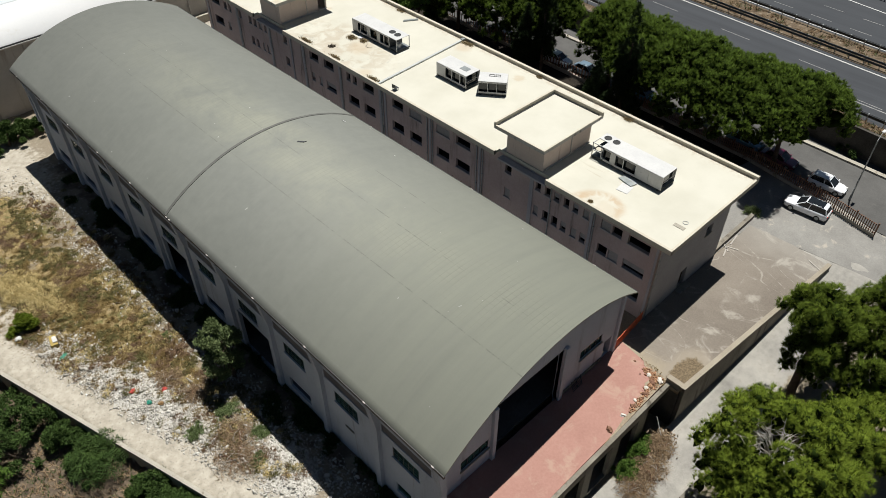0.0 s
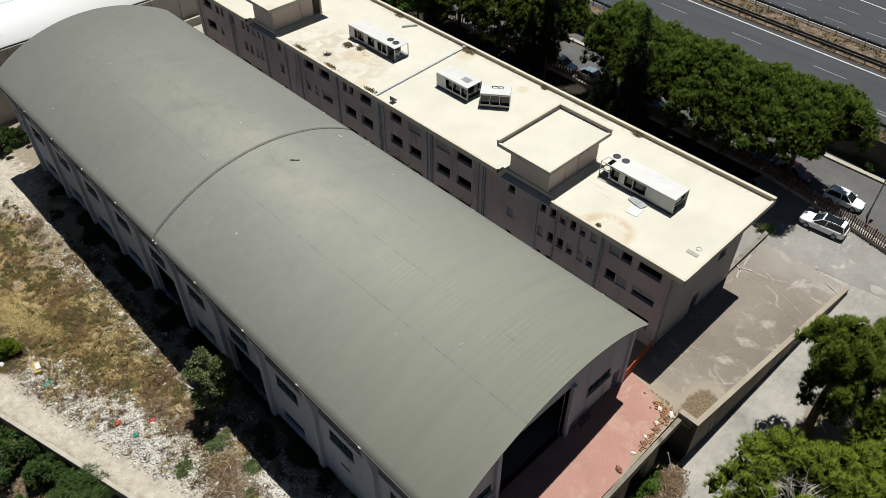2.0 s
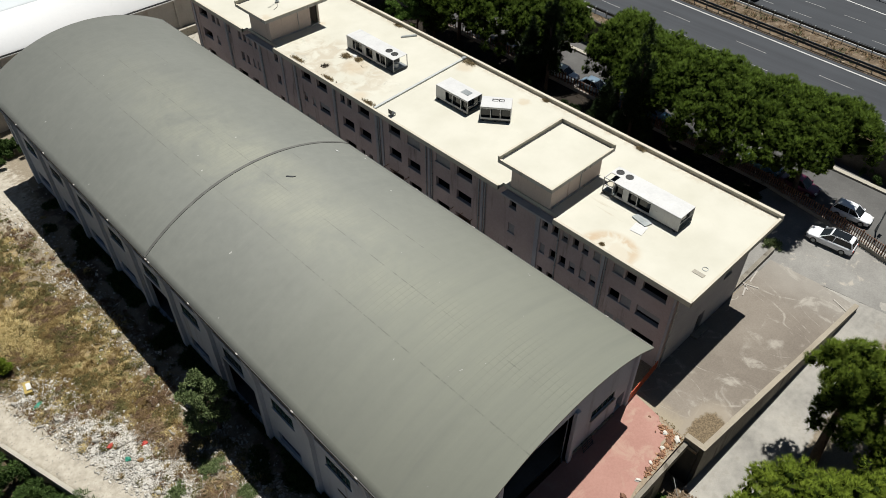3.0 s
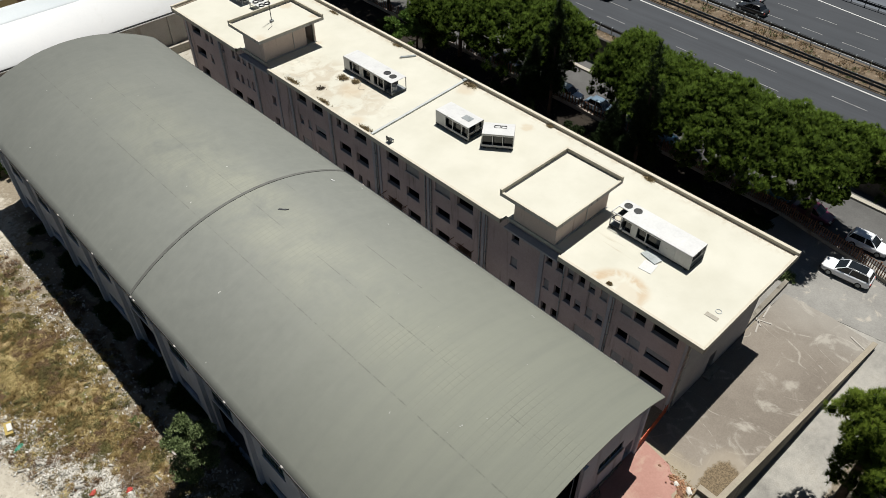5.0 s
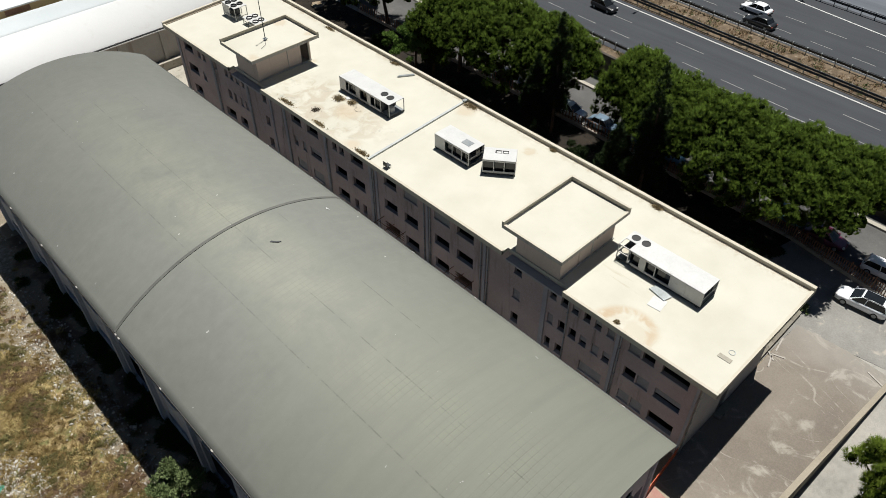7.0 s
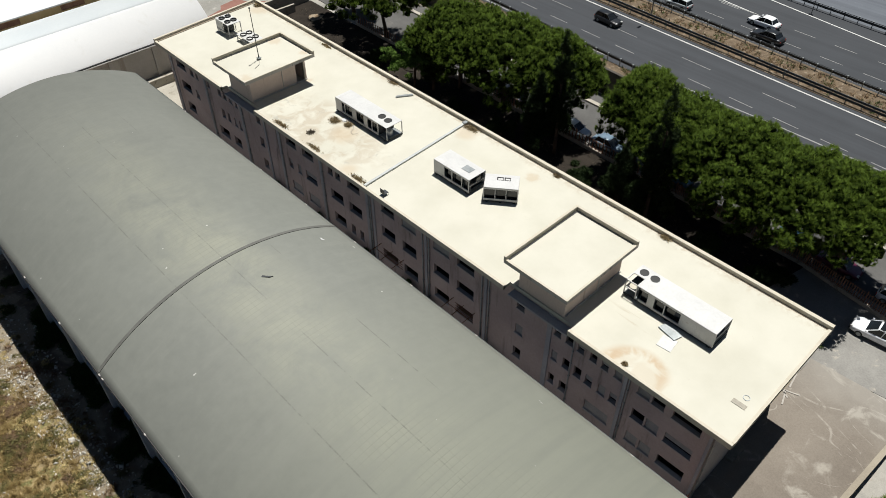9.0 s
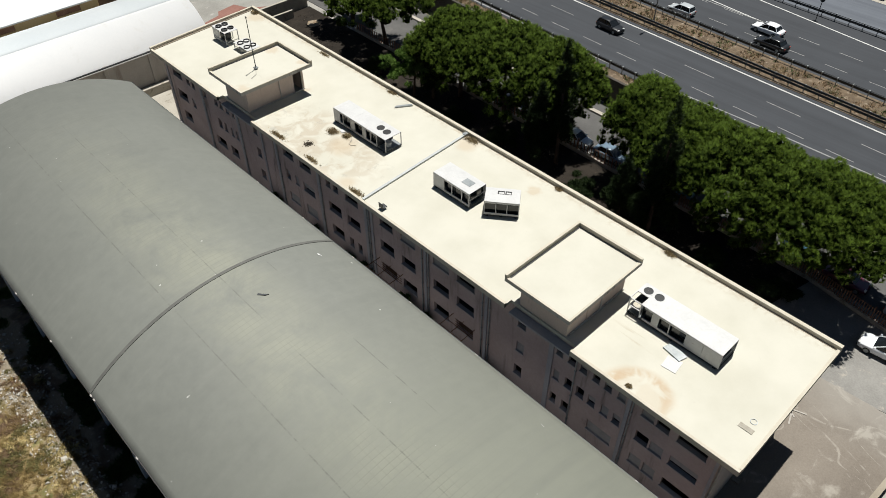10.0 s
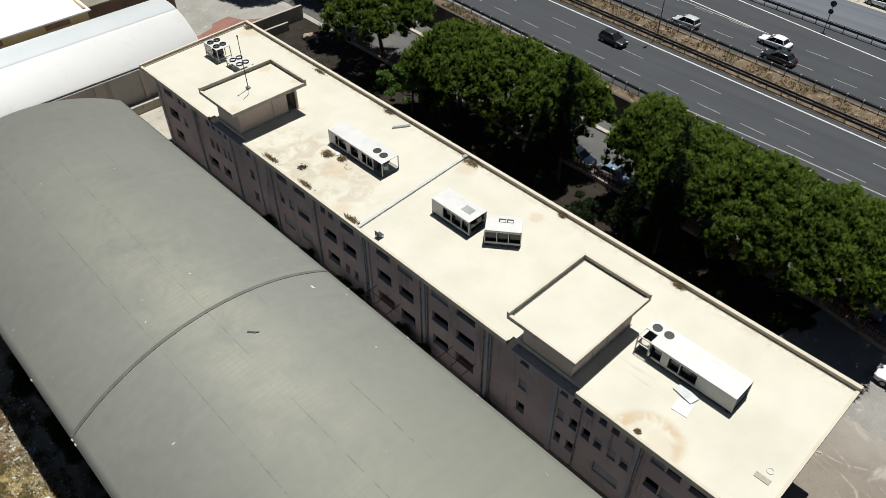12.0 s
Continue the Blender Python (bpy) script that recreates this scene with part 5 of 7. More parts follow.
hvac("air_unit", "short white rooftop unit set askew", 3.0, 1.95, 1.55, [(0, 1.0, "open"), (1.0, 1.95, "open"), (1.95, 3.0, "open")], [], (51.03, 43.43), turn=37.8, south="panel")


for y0, y1 in ((0.75, 1.3), (1.36, 1.95)):
    a = thing("roof_hatch", "open dark hatch with white frame on the askew unit", "hatch", "unit hatches")
    part("opening", Shape().box(1.1, 1.55, y0, y1, 1.552, 1.566), M_BLACK, a)
    part("flap", Shape().box(1.14, 1.36, y0 + 0.05, y1 - 0.1, 1.567, 1.58), M_WHITE, a)
    a.matrix_world = pose(51.03, 43.43, 8.86, 0, 0, 37.8)


def condenser(name, label, x0, y0, x1, y1, z, solid):
    c = thing(name, label, "condenser", "roof condensers")
    top = Shape().box(x0, x1, y0, y1, z - 0.05, z, 0.01)
    part("deck", top, M_WHITE, c)
    leg = Shape().box(-0.04, 0.04, -0.04, 0.04, 8.8, z - 0.05).mesh("leg")
    for x in (x0 + 0.06, x1 - 0.06):
        for y in (y0 + 0.06, (y0 + y1) / 2, y1 - 0.06):
            part("leg", leg, M_WHITE, c).location = (x, y, 0)
    part("brace", Shape().box(x0, x0 + 0.05, y0, y1, 9.2, 9.26).box(x0, x1, y0, y0 + 0.05, 9.2, 9.26), M_WHITE, c)
    for i in (0.27, 0.74):
        for j in (0.27, 0.72):
            fx, fy = x0 + (x1 - x0) * i, y0 + (y1 - y0) * j
            f = part("fan_shroud", Shape().ring(fx, fy, z, z + 0.14, 0.31, 0.37), M_BLACK, c, "black fan ring")
            part("fan_plate", Shape().ring(fx, fy, z + 0.002, z + 0.02, 0.06, 0.3, 14), M_DARKSTEEL if solid else M_WHITE, f)
    if solid:
        part("cabinet", Shape().box(x0 + 0.05, x0 + 0.09, y0 + 1.3, y1 - 0.05, 8.95, z - 0.06), M_WHITE, c)
        part("compressor", Shape().box(x0 + 0.5, x1 - 0.3, y0 + 1.2, y1 - 0.6, 8.9, 9.7, 0.08), M_DARKSTEEL, c)


condenser("condenser", "white frame condenser with four black fans", 49.65, 87.4, 51.4, 90.2, 10.4, True)
condenser("condenser", "low white frame condenser with four black fan rings", 50.0, 83.4, 51.7, 86.4, 9.6, False)
mast = thing("antenna_mast", "thin grey antenna mast on the stair head", "antenna")
part("base_plate", Shape().box(46.15, 46.55, 75.1, 75.5, 12.17, 12.26, 0.02), M_STEEL, mast)
part("pole", Shape().tube([(46.35, 75.3, 12.2), (46.33, 75.32, 17.6)], [0.05, 0.035]), M_DARKSTEEL, mast)
part("mast_head", Shape().box(46.27, 46.4, 75.26, 75.39, 17.5, 17.68, 0.02), M_DARKSTEEL, mast)
part("cable", Shape().tube([(46.3, 75.2, 12.2), (45.7, 74.3, 12.1), (44.9, 73.9, 12.09)], 0.02, 5), M_DARKSTEEL, mast)
panel = thing("metal_sheet", "white loose sheet lying flat on the roof", "panel")
part("sheet", Shape().prism([(46.55, 25.0), (47.75, 25.15), (47.6, 26.25), (46.45, 26.1)], 8.805, 8.84), M_WHITE, panel)
panel = thing("metal_sheet", "grey steel cover lying on the roof", "panel")
part("sheet", Shape().prism([(47.6, 25.4), (48.35, 25.2), (48.65, 26.7), (47.9, 26.9)], 8.81, 8.93), M_STEEL, panel)
chair = thing("broken_frame", "small dark broken frame at the roof's edge", "scrap")
part("seat", Shape().box(43.4, 43.9, 52.2, 52.75, 9.05, 9.1), M_DARKSTEEL, chair)
for x, y in ((43.43, 52.23), (43.87, 52.23), (43.43, 52.72), (43.87, 52.72)):
    part("leg", Shape().tube([(x, y, 8.8), (x, y, 9.05)], 0.02, 6), M_DARKSTEEL, chair)
part("backrest", Shape().box(43.4, 43.44, 52.2, 52.75, 9.1, 9.5), M_DARKSTEEL, chair)
duct = thing("bent_flashing", "bent grey strip at the parapet", "scrap")
part("strip", Shape().prism([(54.9, 63.9), (56.5, 62.9), (56.6, 63.15), (55.2, 64.0)], 8.81, 8.95), M_STEEL, duct)
rod = thing("wire_hoop", "thin wire hoop and strip near the roof corner", "scrap")
part("hoop", Shape().ring(46.9, 19.3, 8.81, 8.84, 0.2, 0.24, 18), M_STEEL, rod)
part("strip", Shape().box(45.9, 46.3, 18.9, 19.9, 8.81, 8.84), M_PALECONC, rod)


# ---- rusty porch frames on the courtyard side ----
def porch(y0, y1, z):
    p = thing("porch_frame", "rusty bare canopy frame above an opening", "canopy frame", "canopy frames")
    for y in (y0, (y0 + y1) / 2, y1):
        part("arm", Shape().tube([(FX, y, z), (FX - 1.7, y, z - 0.1)], 0.035, 6), M_RUST, p)
    for d in (0.8, 1.65):
        part("rail", Shape().tube([(FX - d, y0 - 0.1, z - 0.05), (FX - d, y1 + 0.1, z - 0.05)], 0.03, 6), M_RUST, p)
    for q in range(4):
        part("bar", Shape().box(FX - 0.03, FX - 0.001, y0 + 0.2, y1 - 0.2, z - 1.4 + q * 0.3, z - 1.35 + q * 0.3), M_RUST, p)


porch(50.4, 53.6, 2.2)
porch(41.2, 43.8, 2.2)


# ---- plants ----
def tufts(pts, dirs, length, width, rng, blades=3, spread=0.45, lay=False):
    """Pointed leaf blades at pts, leaning along dirs: arrays of corners and triangles; laid blades turn their flat outwards."""
    n = len(pts)
    P, D = np.repeat(pts, blades, 0), np.repeat(dirs, blades, 0)
    out = D
    D = D * (0.55 if lay else 1.0) + rng.normal(0, spread, D.shape)
    D /= np.linalg.norm(D, axis=1, keepdims=True) + 1e-9
    A = np.cross(D, out + rng.normal(0, 0.25, D.shape) if lay else rng.normal(0, 1, D.shape))
    A /= np.linalg.norm(A, axis=1, keepdims=True) + 1e-9
    L = length * rng.uniform(0.6, 1.3, (len(P), 1))
    Wd = width * rng.uniform(0.7, 1.3, (len(P), 1))
    v = np.stack([P + A * Wd / 2, P + D * L, P - A * Wd / 2], 1).reshape(-1, 3)
    f = np.arange(len(P) * 3).reshape(-1, 3)
    return v, f


def brushes(pts, dirs, length, width, rng, blades, spread, soft=0.6):
    """Brushes of needles: every blade leans from its brush's own direction; corners, triangles and soft normals along the brush."""
    P, D = np.repeat(pts, blades, 0), np.repeat(dirs, blades, 0)
    D = D / (np.linalg.norm(D, axis=1, keepdims=True) + 1e-9)
    out = D
    D = D + rng.normal(0, spread, D.shape)
    D /= np.linalg.norm(D, axis=1, keepdims=True) + 1e-9
    A = np.cross(D, rng.normal(0, 1, D.shape))
    A /= np.linalg.norm(A, axis=1, keepdims=True) + 1e-9
    face = np.cross(A, D)
    A = np.where((np.sum(face * out, 1) > 0)[:, None], A, -A)
    face = np.cross(A, D)
    L = length * rng.uniform(0.6, 1.25, (len(P), 1))
    Wd = width * rng.uniform(0.7, 1.3, (len(P), 1))
    P = P + D * L * 0.1
    v = np.stack([P + A * Wd / 2, P + D * L, P - A * Wd / 2], 1).reshape(-1, 3)
    N = out * soft + face * (1 - soft)
    N /= np.linalg.norm(N, axis=1, keepdims=True) + 1e-9
    return v, np.arange(len(P) * 3).reshape(-1, 3), np.repeat(N, 3, 0)


def ico():
    bm = bmesh.new()
    bmesh.ops.create_icosphere(bm, subdivisions=2, radius=1)
    v, f = np.array([p.co[:] for p in bm.verts]), np.array([[p.index for p in q.verts] for q in bm.faces])
    bm.free()
    return v, f


ICO_V, ICO_F = ico()


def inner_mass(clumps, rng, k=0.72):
    """Twigs and old needles in each clump: a ragged body painted shade-dark."""
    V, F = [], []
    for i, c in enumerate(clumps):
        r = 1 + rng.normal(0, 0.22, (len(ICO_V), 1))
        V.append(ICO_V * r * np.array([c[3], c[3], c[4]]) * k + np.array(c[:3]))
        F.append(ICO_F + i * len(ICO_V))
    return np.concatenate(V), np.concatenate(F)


def crown_points(clumps, count, rng, low=-0.35):
    """Points over the shells of flattened clumps, thin towards their undersides."""
    w = np.array([c[3] ** 2 for c in clumps])
    pick = rng.choice(len(clumps), count, p=w / w.sum())
    C = np.array(clumps)[pick]
    d = rng.normal(0, 1, (count, 3))
    d /= np.linalg.norm(d, axis=1, keepdims=True)
    flip = (d[:, 2] < low) & (rng.random(count) < 0.8)
    d[flip, 2] *= -1
    r = (rng.random((count, 1)) ** 0.35)
    R = np.stack([C[:, 3], C[:, 3], C[:, 4]], 1)
    return C[:, :3] + d * r * R, d


def tree(name, label, category, base, height, clumps, count, length, width, leaf, seed, group="", trunk_r=0.25, bark=None, limbs=9, lean=(0, 0), blades=3, spread=0.45, rise=0.35, filling=(), lay=False, brush=False, inner=0.72):
    rng = np.random.default_rng(seed)
    t = thing(name, label, category, group)
    x, y, z = base
    pts, rad = [], []
    for i in range(6):
        s = i / 5
        pts.append((x + lean[0] * s + 0.2 * math.sin(seed + 3 * s), y + lean[1] * s + 0.2 * math.cos(seed * 2 + 3 * s), z - 0.2 + height * s))
        rad.append(trunk_r * (1.25 - 0.75 * s))
    part("trunk", Shape().tube(pts, rad, 9), bark or M_BARK, t, "", True)
    step = max(1, len(clumps) // limbs)
    for k, c in enumerate(clumps[::step]):
        s = 0.5 + 0.45 * ((k * 0.37) % 1)
        i = min(4, int(s * 5))
        p = Vector(pts[i]).lerp(Vector(pts[i + 1]), s * 5 - i)
        q = Vector(c[:3])
        m = p.lerp(q, 0.5) + Vector((0, 0, -0.3))
        part("limb", Shape().tube([p, m, q], [trunk_r * 0.42, trunk_r * 0.3, trunk_r * 0.1], 6), bark or M_BARK, t)
    P, D = crown_points(clumps, count, rng)
    if brush:
        w = np.array([c[3] ** 2 for c in clumps])
        C = np.array(clumps)[rng.choice(len(clumps), count, p=w / w.sum())]
        D = rng.normal(0, 1, (count, 3))
        D[:, 2] = np.abs(D[:, 2]) * 1.2 - 0.45
        D /= np.linalg.norm(D, axis=1, keepdims=True)
        P = C[:, :3] + D * np.stack([C[:, 3], C[:, 3], C[:, 4]], 1) * rng.uniform(0.75, 1.02, (count, 1))
        v, f, N = brushes(P, D + np.array([0, 0, rise]), length, width, rng, blades, spread)
        part("crown", many("crown", v, f, leaf, N), leaf, t)
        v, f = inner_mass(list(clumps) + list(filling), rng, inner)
        tagged(part("inner_mass", many("inner_mass", v, f, M_INNER), M_INNER, t, "twigs inside the crown, painted dark for its shade", True), kind="stuff")
        return t
    v, f = tufts(P, D + np.array([0, 0, rise]), length, width, rng, blades, spread, lay)
    part("crown", many("crown", v, f, leaf), leaf, t)
    return t


def umbrella(cx, cy, z0, z1, R, n, rng, r=(0.9, 1.5), apart=0.0):
    """Clumps of a broad domed crown; those of its skin stand apart from one another."""
    out, tries = [], 0
    while len(out) < n and tries < n * 40:
        tries += 1
        a, q = rng.uniform(0, math.tau), math.sqrt(rng.uniform(0, 1))
        rr = R * q * (1 + 0.12 * math.sin(3 * a + cx) + 0.1 * math.sin(5 * a + cy))
        dome = math.sqrt(max(0.0, 1 - (q * 0.92) ** 2))
        top = z0 + (z1 - z0) * dome
        skin = rng.random() < (0.85 if apart else 0.72)
        z = top + rng.uniform(-0.5, 0.5) if skin else rng.uniform(z0, top)
        s = rng.uniform(*r)
        p = (cx + rr * math.cos(a), cy + rr * math.sin(a), z - s * 0.4, s, s * (1.0 if apart else 0.75))
        if apart and any((p[0] - o[0]) ** 2 + (p[1] - o[1]) ** 2 + (p[2] - o[2]) ** 2 < (apart * (s + o[3])) ** 2 for o in out):
            continue
        out.append(p)
    return out


PINES = [(73.2, 22.0, 5.2), (72.8, 27.9, 5.8), (72.6, 34.2, 6.0), (73.6, 40.6, 5.4), (75.0, 46.2, 4.3), (74.4, 58.2, 5.0), (72.8, 64.5, 6.0), (72.0, 71.5, 5.6), (70.8, 75.4, 3.0), (73.9, 88.6, 6.4), (76.0, 98.5, 4.6), (83.0, 112, 5.0), (75.5, 121, 4.5)]
for k, (x, y, R) in enumerate(PINES):
    rng = random.Random(40 + k)
    top = 10.7 + rng.uniform(-0.5, 0.5) - (2.8 if k == 8 else 0.0)
    base = {0: 6.0, 8: 3.2, 9: 5.2, 10: 5.0}.get(k, 3.6)
    mass = umbrella(x, y, base + 0.4, top - 1.9, R * 0.8, 60, random.Random(140 + k), (0.7, 1.0))
    skin = umbrella(x, y, base, top, R, 230, rng, (0.4, 0.8), 0.7)
    if k == 0:  # clumps over the yard left out so that sun reaches the parked car
        skin, mass = [[c for c in q if c[0] > 72.8 or c[1] > 19.6] for q in (skin, mass)]
    tree("pine", "umbrella pine with a broad dark green crown", "tree", (x + (1.4, 2.8, 2.8, 2.8)[k] if k < 4 else x + 0.8, y + 0.6, -1.0), 7.6, skin, 5600 if k < 10 and k != 8 else 2400, 0.38, 0.038, M_PINE, 100 + k, "pines along the service road", 0.26, lean=(-1.8 if k < 4 else -0.5, 0), blades=22, spread=0.36, rise=1.1, inner=0.62, filling=mass, brush=True)


def upright(clumps, rng):
    """Stretches the clumps of a crown upwards into ragged shoots."""
    out = []
    for x, y, z, a, b in clumps:
        k = rng.uniform(0.65, 1.0)
        out.append((x + rng.gauss(0, 0.15), y + rng.gauss(0, 0.15), z + rng.gauss(0, 0.25), a * k, a * rng.uniform(0.9, 1.6)))
    return out


def spire(x, y, z0, h, r, n, rng):
    out = []
    for i in range(n):
        s = rng.random() ** 0.8
        rr = r * (1 - s) ** 0.7 * rng.uniform(0.3, 1)
        a = rng.uniform(0, math.tau)
        out.append((x + rr * math.cos(a), y + rr * math.sin(a), z0 + h * s, 0.55 * (1.15 - s), 0.9 * (1.1 - s * 0.6)))
    return out


for k, (x, y, h, r) in enumerate(((70.7, 54.5, 13.4, 2.3), (67.8, 39.8, 14.2, 2.3), (69.6, 56.5, 8.0, 2.0), (69.8, 74.5, 7.5, 1.8), (67.6, 43.4, 6.0, 2.0))):
    tree("cypress", "dark narrow cypress by the fence", "tree", (x, y, -1.0), h * 0.8, spire(x, y, 0.6, h, r, 90, random.Random(7 + k)), 7000, 0.36, 0.1, M_CYPRESS, 300 + k, "cypresses by the fence", 0.2, limbs=4)

rng = random.Random(67)
fig = [(68.6 + rng.gauss(0, 1.5), 76.6 + rng.gauss(0, 1.5), 3.6 + rng.gauss(0, 0.9), rng.uniform(0.35, 0.7), rng.uniform(0.2, 0.4)) for k in range(70)]
tree("fig_tree", "bright green broadleaf tree beside the pines", "tree", (68.8, 76.6, -1.0), 4.6, fig, 5200, 0.24, 0.15, M_LEAF_BRIGHT, 67, "", 0.16, limbs=12, blades=4, spread=0.6, lay=True)

# pines beside the drive
rng = random.Random(5)
HX, HY = 34.2, 3.8
near = umbrella(34.9, 3.2, 2.6, 7.8, 4.9, 150, rng, (0.5, 0.9), 0.62) + umbrella(40.6, 1.3, 1.2, 5.4, 3.0, 60, rng, (0.5, 0.85), 0.62) + umbrella(32.1, 4.1, 2.6, 6.7, 2.3, 44, rng, (0.5, 0.8), 0.62)
near = [c for c in near if math.hypot(c[0] - HX, c[1] - HY) > 1.7]
near += [(HX + 1.6 * math.sqrt(rng.random()) * math.cos(k * 2.4), HY + 1.6 * math.sqrt(rng.random()) * math.sin(k * 2.4), rng.uniform(0.4, 2.8), 0.8, 0.4) for k in range(34)]
# dark bodies added under the bare gap, shade painted in behind the branches
hollow = [(HX + 1.5 * math.cos(k * 2.4), HY + 1.5 * math.sin(k * 2.4), 2.0 + 0.05 * k, 1.0, 0.6) for k in range(44)] + [(HX + 0.2 + 0.2 * k, HY + 0.025 * k, 4.5 - 0.2 * k, 1.2, 0.8) for k in range(26)]
aleppo = tree("aleppo_pine", "spreading pine with bare grey branches in its crown", "tree", (36.4, 3.0, -5.2), 11.0, upright(near, rng), 11500, 0.36, 0.024, M_PINE_NEAR, 11, "pines beside the drive", 0.34, limbs=12, blades=26, spread=0.36, rise=0.8, inner=0.6, brush=True, filling=hollow)
dr = random.Random(9)
for k in range(28):
    a = dr.uniform(0, math.tau)
    l = dr.uniform(1.2, 2.5)
    p = Vector((HX + dr.uniform(-0.3, 0.3), HY + dr.uniform(-0.3, 0.3), 5.6))
    m = p + Vector((math.cos(a) * l * 0.45, math.sin(a) * l * 0.45, dr.uniform(0.7, 1.5)))
    q = p + Vector((math.cos(a + dr.uniform(-0.4, 0.4)) * l, math.sin(a) * l, dr.uniform(1.0, 2.1)))
    b = part("dead_branch", Shape().tube([p, m, q], [0.05, 0.035, 0.012], 5), M_DEADWOOD, aleppo, "bare bleached branch")
    for j in range(3):
        e = m.lerp(q, 0.25 + 0.25 * j)
        part("twig", Shape().tube([e, e + Vector((dr.uniform(-0.7, 0.7), dr.uniform(-0.7, 0.7), dr.uniform(0.0, 0.5)))], [0.025, 0.008], 4), M_DEADWOOD, b)
rng = random.Random(15)
near = umbrella(47.7, 6.9, 3.4, 8.6, 2.3, 52, rng, (0.45, 0.8), 0.66) + umbrella(46.6, 6.0, 1.0, 4.8, 1.8, 26, rng, (0.4, 0.7), 0.66) + umbrella(49.4, 5.6, 2.0, 6.9, 1.9, 30, rng, (0.4, 0.75), 0.66)
tree("aleppo_pine", "tall bushy green pine rising beside the drive wall", "tree", (46.9, 6.1, -3.6), 10.0, upright(near, rng), 6000, 0.36, 0.024, M_PINE_TALL, 12, "pines beside the drive", 0.34, limbs=12, lean=(0.6, 0.5), blades=26, spread=0.36, rise=0.8, inner=0.6, brush=True)
rng = random.Random(16)
near = umbrella(52.6, 3.6, 2.6, 8.2, 2.8, 60, rng, (0.45, 0.8), 0.66) + umbrella(49.2, 2.4, 0.8, 5.0, 2.0, 32, rng, (0.4, 0.75), 0.66)
tree("aleppo_pine", "tall green pine with a forked crown below the drive", "tree", (48.8, 2.6, -3.8), 9.5, upright(near, rng), 5200, 0.36, 0.024, M_PINE_TALL, 17, "pines beside the drive", 0.3, limbs=10, lean=(2.4, 0.6), blades=26, spread=0.36, rise=0.8, inner=0.6, brush=True)
rng = random.Random(25)
tree("aleppo_pine", "low green pine below the drive", "tree", (46.5, -0.5, -4.4), 4.5, umbrella(46.8, -0.6, -1.5, 2.6, 3.6, 90, rng, (0.4, 0.85)), 4500, 0.3, 0.036, M_PINE_NEAR, 13, "pines beside the drive", 0.25, blades=18, spread=0.36, rise=0.8, inner=0.6, brush=True)
rng = random.Random(26)
tree("aleppo_pine", "low green pine below the drive", "tree", (32.5, -0.5, -5.8), 5.0, umbrella(32.5, 0.2, -1.5, 3.6, 4.4, 110, rng, (0.4, 0.9)), 4500, 0.3, 0.036, M_PINE_NEAR, 14, "pines beside the drive", 0.25, blades=18, spread=0.36, rise=0.8, inner=0.6, brush=True)


M_DARKTWIG = foliage("dark_withered", (0.08, 0.065, 0.05), (0.2, 0.165, 0.125))


def shrub(name, label, x, y, z, R, h, leaf, seed, count=1600, length=0.3, width=0.12, category="shrub", group=""):
    rng = random.Random(seed)
    cl = []
    heads = [(rng.uniform(0, math.tau), R * rng.uniform(0.15, 0.8), rng.uniform(0.45, 1.0)) for k in range(6)]
    for k in range(44):
        a, q, top = heads[k % 6]
        px, py = x + q * math.cos(a) + rng.gauss(0, R * 0.3), y + q * math.sin(a) + rng.gauss(0, R * 0.3)
        edge = min(1.0, math.hypot(px - x, py - y) / (R * 1.25))
        cl.append((px, py, z + h * (0.12 + 0.8 * top * (1 - edge ** 2) * rng.uniform(0.4, 1.05)), R * rng.uniform(0.09, 0.24), h * rng.uniform(0.07, 0.17)))
    return tree(name, label, category, (x, y, z), h * 0.6, cl, count, length, width, leaf, seed, group, 0.06 + 0.02 * h, limbs=5, spread=0.6, lay=True)


def gz(x, y):
    return ground_z(x, y)


for k, (y, h) in enumerate(((46.6, 1.6), (49.6, 2.2), (55.6, 2.4), (58.2, 1.8), (63.4, 2.0), (70.5, 2.0), (39.0, 1.5))):
    shrub("shrub", "dark rank shrub in the narrow courtyard", 42.4 + 0.2 * (k % 3), y, -1.0, 1.0, h, M_LEAF, 190 + k, 2600, 0.26, 0.09, group="courtyard shrubs")
for k, (x, y, h) in enumerate(((68.6, 33, 2.6), (69.2, 41, 2.4), (68.0, 48.5, 2.0), (68.8, 61, 3.0), (67.6, 68, 2.6), (69, 84, 3.0), (68.8, 26.5, 2.0))):
    shrub("shrub", "dark shrub in the shade of the pines", x, y, -1.0, 1.9, h, M_CYPRESS, 210 + k, 2500, 0.3, 0.1, group="shrubs under the pines")


rng = random.Random(51)
ragged = []
for k in range(70):
    a, u, q = rng.uniform(0, math.tau), rng.random(), rng.random() ** 0.4
    w = 2.0 * q * (0.55 + 0.6 * math.sin(math.pi * (0.15 + 0.7 * u))) * (1 + 0.25 * math.sin(2 * a + 1) + 0.15 * math.sin(5 * a))
    ragged.append((14.7 + w * 0.85 * math.cos(a), 43.6 + w * 0.85 * math.sin(a), -4.6 + 5.2 * u, rng.uniform(0.25, 0.6), rng.uniform(0.2, 0.5)))
tree("tree", "small ragged grey-green leafy tree beside the hall", "tree", (15.0, 43.6, gz(15.0, 43.6)), 5.6, ragged, 5200, 0.2, 0.11, M_LEAF_GREY, 51, "", 0.14, limbs=14, blades=4, spread=0.7)
shrub("shrub", "round green bush in the dry grass", 3.7, 62.8, gz(3.7, 62.8), 1.25, 1.9, M_PINE_NEAR, 52, 7000, 0.26, 0.05)
